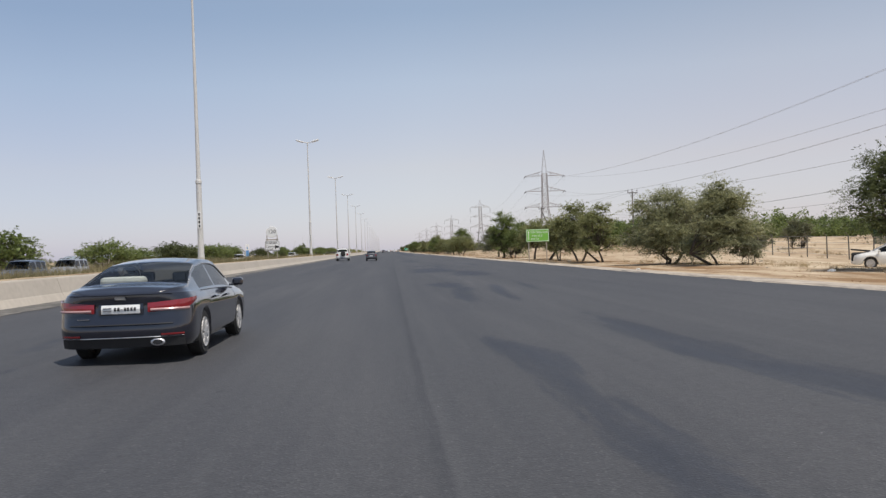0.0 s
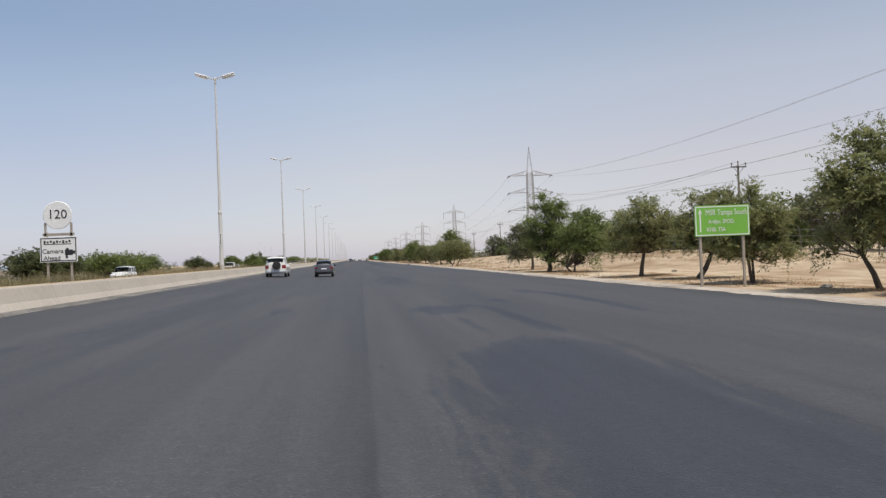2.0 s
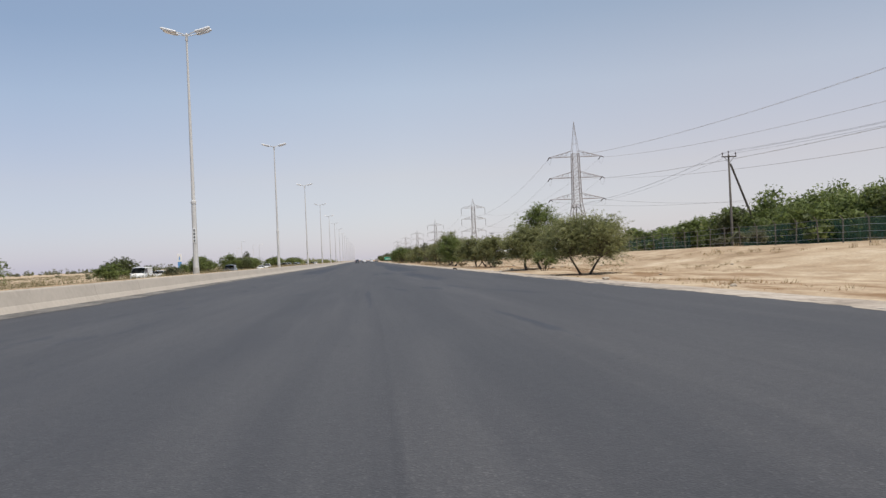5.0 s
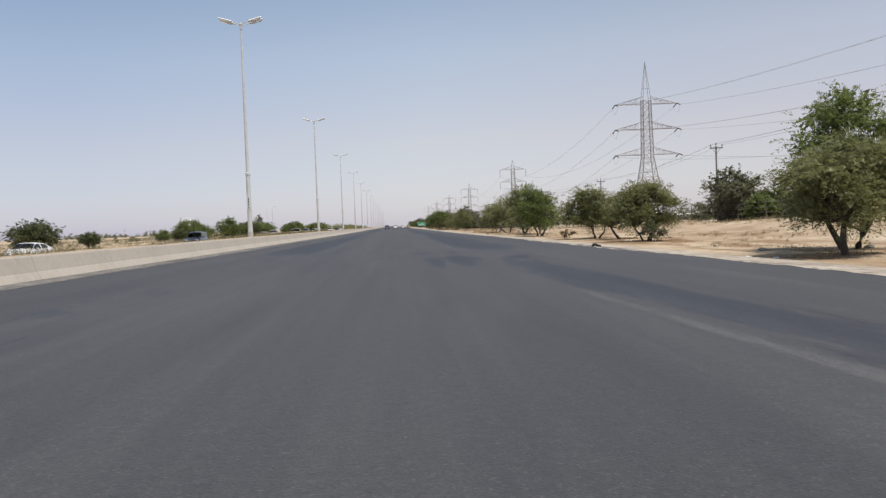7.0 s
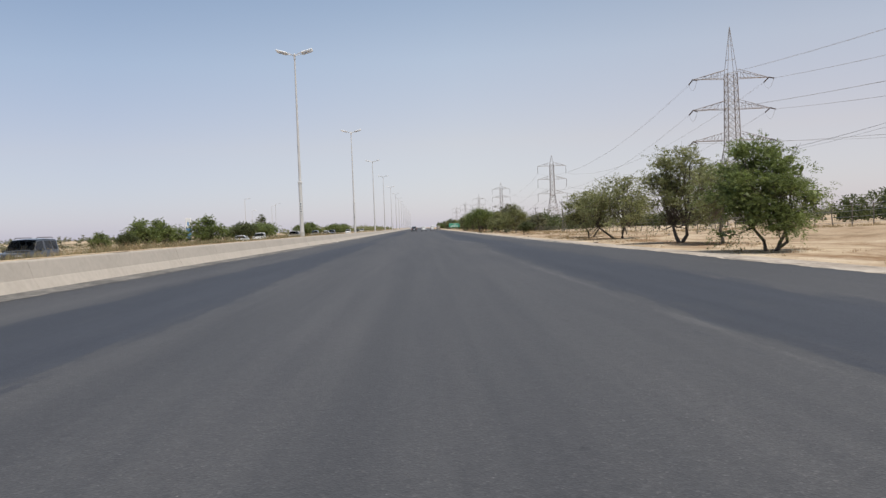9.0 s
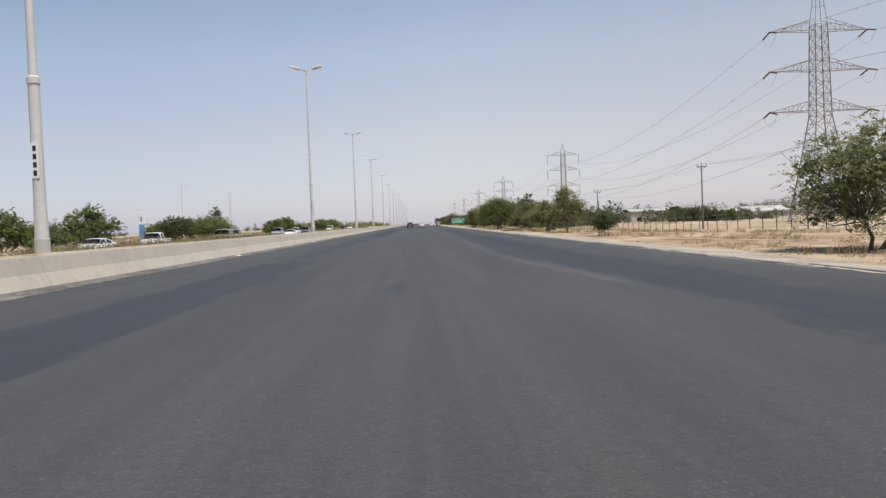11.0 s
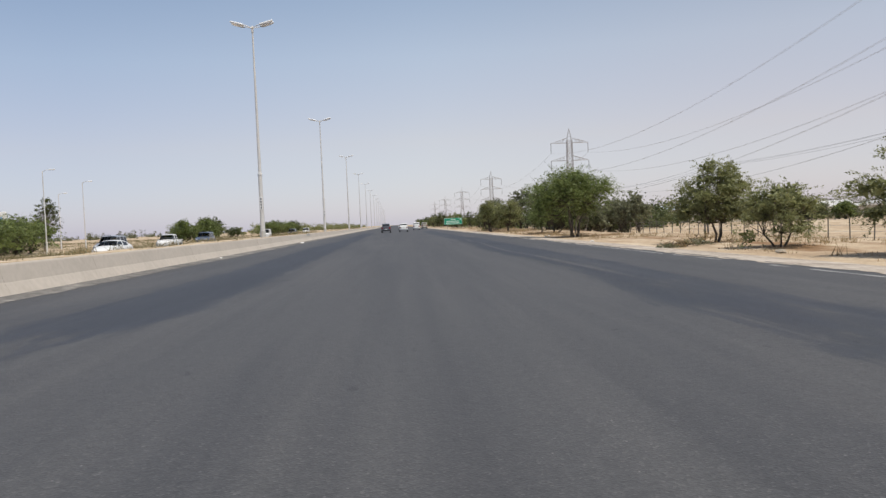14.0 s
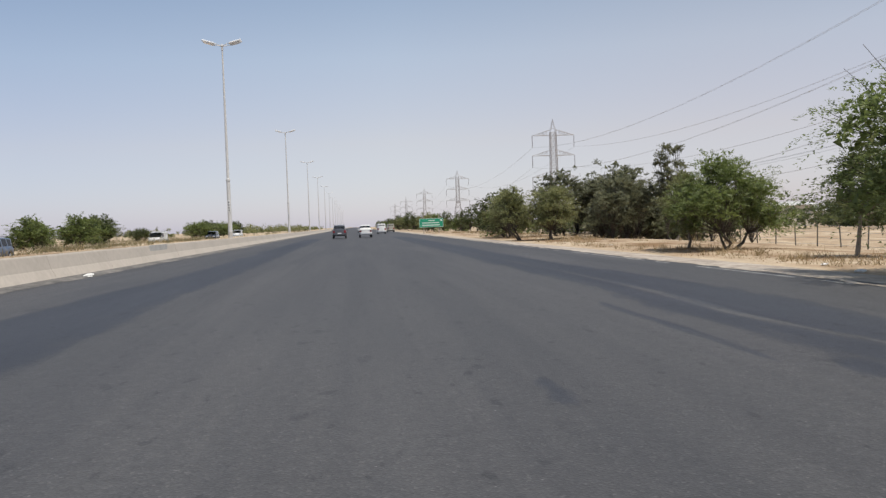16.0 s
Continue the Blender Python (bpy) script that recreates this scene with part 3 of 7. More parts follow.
# tar patches: strength, softness of the rims, of the ends, and the strip
TAR = [(0.74, 0.3, 1.0, [(4.5, 3.5, 4.4), (9.5, 2.85, 3.85), (16.5, 3.1, 3.45)]),
       (0.64, 0.3, 1.0, [(-6, 0.6, 1.5), (5, 0.75, 1.4), (7.3, 0.9, 1.4), (10, 0.9, 1.75), (12.3, 0.5, 1.1)]),
       (0.85, 0.2, 0.8, [(20, 1.2, 1.7), (24, 1.3, 1.85), (27.2, 1.65, 2.15), (30.5, 0.8, 2.25), (32.5, 1.2, 2.3)]),
       (0.80, 0.2, 0.8, [(20, 2.5, 2.9), (25, 2.65, 3.1), (29.8, 3.0, 3.5)]), (0.7, 0.15, 1.0, [(25, 3.9, 4.2), (31.5, 4.2, 4.6)]),
       (0.90, 0.2, 0.5, [(46.3, 0.7, 3.0), (50, 0.7, 3.5), (55, 1.1, 3.5), (57.2, 2.2, 3.1)]), (0.8, 0.2, 1.0, [(39, 2.6, 4.4), (44, 2.9, 4.9), (48.5, 3.3, 4.5)]), (0.8, 0.15, 0.4, [(44.4, 2.8, 3.2), (47.4, 3.3, 4.6)]),
       (0.70, 0.31, 0.8, [(62.6, 1.4, 1.7), (63.2, 1.4, 2.4), (64.5, 1.15, 2.7), (65.5, 1.15, 2.9), (66.6, 1.5, 3.0)]), (0.74, 0.11, 1.0, [(57.5, 3.0, 3.5), (60, 3.04, 3.48), (61.5, 3.0, 3.41), (63.2, 3.02, 3.41), (65, 2.95, 3.42), (66.5, 2.8, 3.1)]),
       (0.72, 0.11, 2.0, [(61, 6.0, 6.5), (64.5, 6.08, 6.55), (68.5, 6.1, 6.7), (72.5, 6.1, 6.3)]), (0.62, 0.11, 1.0, [(58, 1.95, 2.2), (61.2, 1.92, 2.19), (62.3, 1.9, 2.2)]), (0.8, 0.15, 0.5, [(65.7, -2.35, -1.9), (67.6, -2.35, -2.0)]),
       (0.7, 0.2, 1.0, [(68.5, 6.2, 6.9), (75, 5.3, 5.9)]), (0.7, 0.2, 0.5, [(67.2, 3.7, 4.4), (69.2, 3.5, 4.0)]), (0.6, 0.25, 2, [(82, 1.2, 2.4), (96, 1.0, 3.2), (107, 1.6, 2.4)]),
       (0.75, 0.12, 1.0, [(124.5, 3.5, 3.8), (131.5, 3.25, 3.5)]), (0.7, 0.2, 1.0, [(139, 6.0, 6.5), (145, 4.7, 5.2)]),
       (0.72, 0.06, 0.3, [(135, 0.26, 0.45), (144, 0.19, 0.43), (146.9, 0.14, 0.45)]), (0.85, 0.15, 0.6, [(145, 1.95, 2.25), (151.3, 1.2, 1.5)]),
       (0.85, 0.2, 0.5, [(146.3, 3.1, 3.8), (149.3, 2.7, 3.3)]), (0.8, 0.15, 0.6, [(145.5, 4.5, 4.9), (151.5, 3.85, 4.2)]), (0.8, 0.15, 0.4, [(145.6, -2.75, -2.25), (147, -2.7, -2.3)]),
       (0.85, 0.25, 2.0, [(160, 4.2, 5.3), (167, 4.25, 5.4), (174, 3.6, 5.05), (186, 3.4, 4.8)]),
       (0.95, 0.18, 0.5, [(182.5, 2.1, 2.4), (184.5, 2.1, 2.6), (186.5, 1.85, 2.9), (189, 1.8, 3.1), (191.3, 2.0, 2.8)]), (0.95, 0.15, 0.5, [(182.5, 1.1, 1.5), (186, 1.15, 1.65), (189.4, 1.05, 1.6)]),
       (1.0, 0.09, 0.15, [(194.95, 0.6, 1.25), (195.2, 0.43, 1.68), (195.5, 0.6, 1.7), (195.8, 0.5, 1.6), (196.1, 0.58, 1.5), (196.25, 0.9, 1.42), (196.65, 1.05, 1.2)]), (0.9, 0.09, 0.2, [(195.0, 2.2, 2.45), (195.4, 2.22, 2.84), (196, 2.46, 2.88), (196.9, 2.48, 2.7)]), (0.85, 0.2, 0.5, [(185.8, 3.7, 4.3), (190, 4.4, 5.5)]),
       (0.90, 0.22, 2.0, [(198, 3.6, 6.4), (205, 3.3, 6.7), (215, 3.2, 6.3), (245, 3.3, 6.3), (262, 4.4, 6.6), (270, 3.8, 6.5), (282, 2.7, 5.9), (300, 2.95, 6.1), (312, 3.1, 6.4), (326, 3.3, 6.0)]),
       (0.62, 0.3, 2.0, [(326, 3.3, 6.0), (335, 3.3, 5.6), (345, 4.0, 6.0), (356, 3.6, 6.0)]), (0.9, 0.2, 0.5, [(333.5, 3.3, 4.1), (337.6, 3.5, 4.3)]),
       (0.95, 0.31, 2.0, [(352, 3.7, 5.9), (366, 3.7, 5.9), (374, 4.2, 6.1), (376.5, 4.1, 6.15), (379, 3.97, 6.1), (382, 3.95, 6.25), (386, 4.25, 6.35), (390, 4.1, 6.2), (396, 4.0, 5.9), (470, 3.9, 5.9)]),
       (0.80, 0.10, 0.5, [(375.5, 4.2, 4.6), (377, 4.05, 4.5), (379, 4.0, 4.45), (382, 4.0, 4.55), (386, 4.3, 4.8), (391, 4.2, 4.8)]),
       (0.95, 0.08, 0.3, [(376.8, 3.24, 3.38), (379.2, 3.27, 3.42), (382.8, 3.32, 3.47)]), (0.78, 0.10, 0.2, [(375.5, 0.78, 1.14), (376.0, 0.88, 1.12), (376.6, 0.92, 1.05)]),
       (0.9, 0.1, 0.2, [(375.8, 3.6, 4.0), (376.7, 3.7, 4.1)]),
       (0.75, 0.15, 0.8, [(262.5, -1.15, -0.85), (266, -1.12, -0.82), (270.5, -1.0, -0.74)]), (0.5, 0.35, 0.8, [(316, -2.4, -0.9), (319.2, -2.3, -1.0)]),
       (0.27, 0.8, 6.0, [(-20, -6.6, -4.4), (120, -7.2, -4.8), (200, -7.0, -4.5)]), (0.85, 0.35, 4.0, [(200, -7.0, -4.4), (214, -6.9, -4.2), (240, -6.6, -4.4), (282, -6.2, -4.4)]),
       (0.5, 0.6, 4.0, [(282, -6.5, -4.5), (330, -6.5, -4.4)]), (0.9, 0.35, 2.0, [(333, -6.4, -4.5), (337, -6.4, -4.0), (356, -6.2, -4.0), (380, -6.5, -4.1), (396, -5.9, -4.2), (470, -6.4, -4.3)])]
PALE = [(0.72, 0.08, 2.0, [(340, 4.5, 4.75), (352, 4.45, 4.7), (359, 4.2, 4.45), (366, 4.35, 4.6), (374, 4.72, 4.95), (377.5, 4.72, 4.92), (379, 4.58, 4.82), (380.5, 4.5, 4.8), (382.7, 4.65, 4.96), (384.5, 4.74, 5.06), (386, 4.8, 5.08), (390.7, 4.88, 5.02), (400, 4.7, 4.85), (440, 4.2, 4.4)]),
        (0.7, 0.15, 2.0, [(200, 3.0, 3.3), (215, 2.9, 3.2), (250, 3.0, 3.3)]), (0.7, 0.2, 2.0, [(264, 3.6, 4.2), (271, 3.0, 3.6), (282, 2.3, 2.7), (326, 2.8, 3.1)]), (0.6, 0.1, 1.0, [(28, 2.3, 2.6), (34, 2.5, 2.8)]), (0.7, 0.1, 2.0, [(160, 3.7, 4.1), (174, 3.2, 3.5)])]

ys = np.concatenate([np.arange(-120, -12, 12.0), np.arange(-12, 57, 0.8), np.arange(57, 68, 0.35), np.arange(68, 192, 0.8), np.arange(192, 200, 0.25), np.arange(200, 370, 0.8), np.arange(370, 392, 0.4), np.arange(392, 430, 0.8), np.arange(430, 700, 5.0), np.arange(700, 3200, 50.0)])
xs = np.concatenate([np.arange(-9.8, 0.4, 0.3), np.arange(0.4, 6.6, 0.12), np.arange(6.7, 8.0, 0.3), np.arange(8.0, 12.9, 0.3)])
road = sheet("road", xs, ys, road_z, ASPHALT)
RX, RY = np.meshgrid(xs, ys)
worn_strip = np.max([f * band(RX, RY, rows, a, b) for f, a, b, rows in PALE], axis=0)
for name, field_ in (("tar", np.max([1.2 * f * band(RX, RY, rows, a, b) for f, a, b, rows in TAR], axis=0) * (1 - 0.9 * worn_strip)),
                     ("pale", worn_strip), ("joint", 10 + RX - joint_x(RY))):
    road.data.attributes.new(name, "FLOAT", "POINT").data.foreach_set("value", field_.ravel().astype(np.float32))
tagged(road, "wide dark grey asphalt motorway carriageway with tar streaks", "road", kind="structure")
ys = np.concatenate([np.arange(-120, 700, 5.0), np.arange(700, 3200, 50.0)])
tagged(sheet("road", np.array([-31.5, -24, -16.5]), ys, lambda X, Y: -0.13 + 0 * X, ASPHALT), "opposite asphalt carriageway beyond the median", "road", kind="structure")


def drift(name, inner, outer, side, mat, amp, label, z_in, z_out, step=0.35, y0=-40, y1=620):
    """A band of blown dust along the asphalt's edge, with a ragged rim."""
    ys = np.arange(y0, y1, step)
    r = np.random.RandomState(7 if side > 0 else 8)
    wob = sum(a * np.sin(ys * f + p) for a, f, p in ((0.5, 0.11, 1), (0.35, 0.37, 2), (0.22, 0.93, 0.4), (0.16, 2.3, 1.7))) + r.uniform(-0.35, 0.35, len(ys))
    rim = (inner + edge(ys) if side > 0 else inner) + side * wob * amp
    outer = outer + (edge(ys) if side > 0 else 0 * ys)
    mid = (rim + outer) / 2
    co, fs = [], []
    for k, y in enumerate(ys):
        lift = float(bank(-9.4, y)) if side < 0 else 0.0
        co += [(rim[k], y, z_in(rim[k]) + lift), (mid[k], y, (0.6 * z_in(mid[k]) + 0.4 * z_out) + 0.012 + lift), (outer[k], y, z_out + lift)]
    for k in range(len(ys) - 1):
        for j in range(2):
            f = (k * 3 + j, k * 3 + j + 1, k * 3 + j + 4, k * 3 + j + 3)
            fs.append(f if side > 0 else f[::-1])
    me = bpy.data.meshes.new(name)
    me.from_pydata(co, [], fs)
    me.materials.append(mat)
    me.shade_smooth()
    return tagged(new(name, me), label, "verge", kind="structure")


drift("sand_verge", -0.05, 2.1, 1, DUST, 0.22, "pale dusty gravel shoulder spilling over the asphalt edge", lambda x: -0.007 * x + 0.006, -0.165)
drift("dust_strip", -8.95, -9.70, -1, GRIT, 0.16, "dust and grit gathered along the foot of the barrier", lambda x: -0.007 * x + 0.006, 0.115)

# worn edge line on the right
me = bpy.data.meshes.new("line")
ey = np.arange(250, 620, 1.0)
co, fs = [], []
er = np.random.RandomState(5)
for k, y in enumerate(ey):
    if er.rand() < 0.72:
        b0 = len(co)
        for yy in (y, y + 0.97):
            w = 0.05 + er.uniform(0, 0.02)
            co += [(float(edge(yy)) - 0.32 - w, yy, -0.056), (float(edge(yy)) - 0.32 + w, yy, -0.056)]
        fs.append((b0, b0 + 1, b0 + 3, b0 + 2))
me.from_pydata(co, [], fs)
me.materials.append(material("worn road paint", (0.34, 0.33, 0.31), 0.8, other=(0.12, 0.12, 0.12), big=2.5, fine=20))
tagged(new("edge_line", me), "worn white edge line on the asphalt", "road marking", kind="structure")


# ---- median barrier: cast concrete panels, end to end ----
def barrier_mesh(length):
    prof = [(-9.62, 0.02), (-9.63, 0.09), (-9.68, 0.15), (-9.845, 0.445), (-9.865, 0.475), (-9.985, 0.885), (-10.005, 0.92), (-10.03, 0.93), (-10.13, 0.93), (-10.15, 0.90), (-10.20, 0.30), (-10.30, 0.05)]
    bm = bmesh.new()
    rings = [[bm.verts.new((x, y, z)) for x, z in prof] for y in (0.0015, length - 0.0015)]
    for k in range(len(prof) - 1):
        bm.faces.new((rings[0][k], rings[1][k], rings[1][k + 1], rings[0][k + 1]))
    bm.faces.new(rings[0])
    bm.faces.new(rings[1][::-1])
    bm.normal_update()
    return mesh_of(bm, CONCRETE, False)


barrier = empty("median_barrier", pose(0, 0, 0), "weathered sand-coloured concrete median barrier with sloped foot", "barrier", kind="structure")
BAR = 6.0
panel = barrier_mesh(BAR)
for k in range(-6, 118):
    put("barrier_panel", panel, barrier, "", pose(0.005 * math.sin(k * 2.1), k * BAR, 0.004 * math.sin(k * 1.3) - 0.08 * float(smooth01((k * BAR - 280) / 80))))
part("repair_patch", box(bmesh.new(), -9.965, -9.925, 408.6, 412.1, 0.46, 0.86, 0.01), PLINTH, barrier, "greyer patch of repaired concrete")
cap_y = np.arange(-30, 620, 0.6)
cap_r = np.random.RandomState(6)
cap_w = np.clip(0.055 + 0.03 * np.sin(cap_y * 0.31) + cap_r.uniform(-0.03, 0.03, len(cap_y)), 0.012, 0.11)
cap_z = 0.936 - 0.08 * smooth01((cap_y - 280) / 80) + cap_r.uniform(0, 0.012, len(cap_y))
me = bpy.data.meshes.new("sand_cap")
me.from_pydata([p for y, w, z in zip(cap_y, cap_w, cap_z) for p in ((-10.165, y, z - 0.03), (-10.12, y, z + 0.02), (-10.12 + w, y, z + 0.006), (-10.115 + w, y, z - 0.012))], [],
               [(4 * k + j, 4 * k + j + 1, 4 * k + j + 5, 4 * k + j + 4) for k in range(len(cap_y) - 1) for j in range(3)])
me.materials.append(SAND)
put("sand_cap", me, barrier, "orange-tan sand drifted along the barrier's top")
far_panel = barrier_mesh(200)
for k in range(5):
    put("barrier_panel", far_panel, barrier, "", pose(0, 708 + k * 200, -0.08))


# ---- double-armed street lamps on the median ----
def street_lamp(x, y, height, z0=0.82):
    lamp = empty("street_lamp", pose(x, y, z0), "tall grey steel street lamp with four white heads on the median", "street lamp", "street lamps along the median")
    h = height - z0
    bm = bmesh.new()
    lathe(bm, [(0.205, -0.3), (0.195, 0.50), (0.18, 0.53)], 14)
    part("plinth", bm, PLINTH, lamp, "pale concrete plinth")
    bm = bmesh.new()
    lathe(bm, [(0.142, 0.5), (0.054, h - 0.25)], 20, caps=False)
    part("pole", bm, GALV, lamp, smooth=True)
    bm = bmesh.new()
    lathe(bm, [(0.178, 0.50), (0.162, 1.50)], 20, caps=False)
    lathe(bm, [(0.157, 1.50), (0.145, 4.60)], 20, caps=False)
    part("base_sleeve", bm, GALV, lamp, "thicker lower pole section", smooth=True)
    bm = bmesh.new()
    lathe(bm, [(0.150, 4.56), (0.168, 4.58), (0.168, 4.74), (0.130, 4.78)], 20)
    part("collar", bm, GALV, lamp, "bolted steel collar")
    bm = bmesh.new()
    lathe(bm, [(0.085, h - 0.45), (0.075, h - 0.02), (0.03, h + 0.05)], 10)
    part("head_bracket", bm, GALV, lamp)
    for s in (-1, 1):
        for dy in (-0.28, 0.28):
            bm = bmesh.new()
            tube(bm, ((0.03 * s, dy * 0.2, h - 0.12), (0.4 * s, dy, h), (0.72 * s, dy, h + 0.09)), 0.028, 6)
            arm = part("arm", bm, GALV, lamp)
            bm = bmesh.new()
            box(bm, -0.5, 0.5, -0.16, 0.16, -0.07, 0.09, 0.06)
            bmesh.ops.scale(bm, vec=(1, 1, 0.8), verts=bm.verts[:])
            for v in bm.verts:
                if v.co.x > 0.2:
                    v.co.y *= 0.8
            head = part("luminaire", bm, LAMPWHITE, lamp, "white lamp head")
            head.matrix_basis = pose(1.05 * s, dy, h + 0.18, 0, -16 * s, 0) @ (Matrix.Rotation(math.pi, 4, "Z") if s < 0 else Matrix.Identity(4))
            bm = boxes((-0.36, 0.34, -0.12, 0.12, -0.085, -0.05))
            put("diffuser", mesh_of(bm, CLEARLAMP, False), head)
    bm = boxes((-0.095, 0.095, -0.172, -0.140, 2.10, 3.02))
    plate = part("number_plate", bm, SIGNWHITE, lamp, "white plate with dark number bars")
    for k in range(4):
        put("number_bar", mesh_of(boxes((-0.045, 0.045, -0.177, -0.173, 2.16 + 0.215 * k, 2.30 + 0.215 * k)), SIGNBLACK, False), plate)
    return lamp


first_lamp = street_lamp(-10.78, 45.8, 16.25)
LAMPS = [(-10.71, 110.8), (-10.34, 165.0), (-10.38, 216.7), (-10.38, 271.1), (-10.36, 327.2), (-10.32, 382.8), (-10.38, 436.6), (-10.38, 497.0), (-10.38, 556.0)]
LAMPS += [(-10.5, 556.0 + 55.5 * k) for k in range(1, 12)]
for x, y in LAMPS:
    copy_thing(first_lamp, pose(x, y, 0.82))


# ---- trees ----
def leaves_mesh(co, mat):
    """co: n x 3 x 3 corners, one island each."""
    n = len(co)
    me = bpy.data.meshes.new("leaves")
    me.vertices.add(n * 3)
    me.loops.add(n * 3)
    me.polygons.add(n)
    me.vertices.foreach_set("co", co.reshape(-1).astype(np.float32))
    me.loops.foreach_set("vertex_index", np.arange(n * 3, dtype=np.int32))
    me.polygons.foreach_set("loop_start", np.arange(0, n * 3, 3, dtype=np.int32))
    me.update(calc_edges=True)
    me.materials.append(mat)
    return me


def leaf_tips(r, centres, dirs, length, width, flat=0.0):
    """Narrow pointed sprays at the centres, along the directions; flat: how far they lie face up."""
    n = len(centres)
    d = dirs / (np.linalg.norm(dirs, axis=1, keepdims=True) + 1e-9)
    s = np.cross(d, r.normal(size=(n, 3)) * (1 - flat) + (0, 0, 2.0 * flat))
    s /= np.linalg.norm(s, axis=1, keepdims=True) + 1e-9
    l = (length * r.uniform(0.6, 1.3, n))[:, None] / 2
    w = (width * r.uniform(0.6, 1.3, n))[:, None] / 2
    return np.stack([centres + s * w - d * l, centres + d * l, centres - s * w - d * l * 0.8], 1)


def crown_points(r, n, clumps, spread, flat):
    """n points in ragged clumps."""
    k = r.randint(0, len(clumps), n)
    g = r.normal(size=(n, 3))
    g /= np.linalg.norm(g, axis=1, keepdims=True)
    rad = r.uniform(0, 1, n) ** 0.45
    off = g * rad[:, None] * spread[k][:, None] * np.array([1, 1, flat])
    return clumps[k] + off, off


def sprays(r, n, per, clumps, spread, mid, R):
    """Leafy twigs: flat, slightly drooping fans of leaves that stack in layers. Returns leaf places and directions."""
    k = r.randint(0, len(clumps), n)
    root, off = crown_points(r, n, clumps, spread * 0.80, 0.66)
    out = (root - mid) / R
    d = out * (1.0, 1.0, 0.50) + r.normal(size=(n, 3)) * (0.55, 0.55, 0.26) + off / R
    d /= np.linalg.norm(d, axis=1, keepdims=True) + 1e-9
    L = (0.16 * R * r.uniform(0.55, 1.35, n)) + 0.16
    side = np.cross(d, np.array([0, 0, 1.0]) + r.normal(size=(n, 3)) * 0.25)
    side /= np.linalg.norm(side, axis=1, keepdims=True) + 1e-9
    t = r.uniform(0, 1, (n, per)) ** 0.8
    u = r.uniform(-1, 1, (n, per))
    P = root[:, None] + d[:, None] * (t * L[:, None])[..., None] + side[:, None] * (u * 0.34 * L[:, None] * (1.1 - 0.7 * t))[..., None]
    P = P + r.normal(size=P.shape) * 0.03
    P[..., 2] -= 0.30 * L[:, None] * t * t
    D = d[:, None] + side[:, None] * (np.sign(u) * 0.9)[..., None] + r.normal(size=P.shape) * 0.35
    return P.reshape(-1, 3), D.reshape(-1, 3)


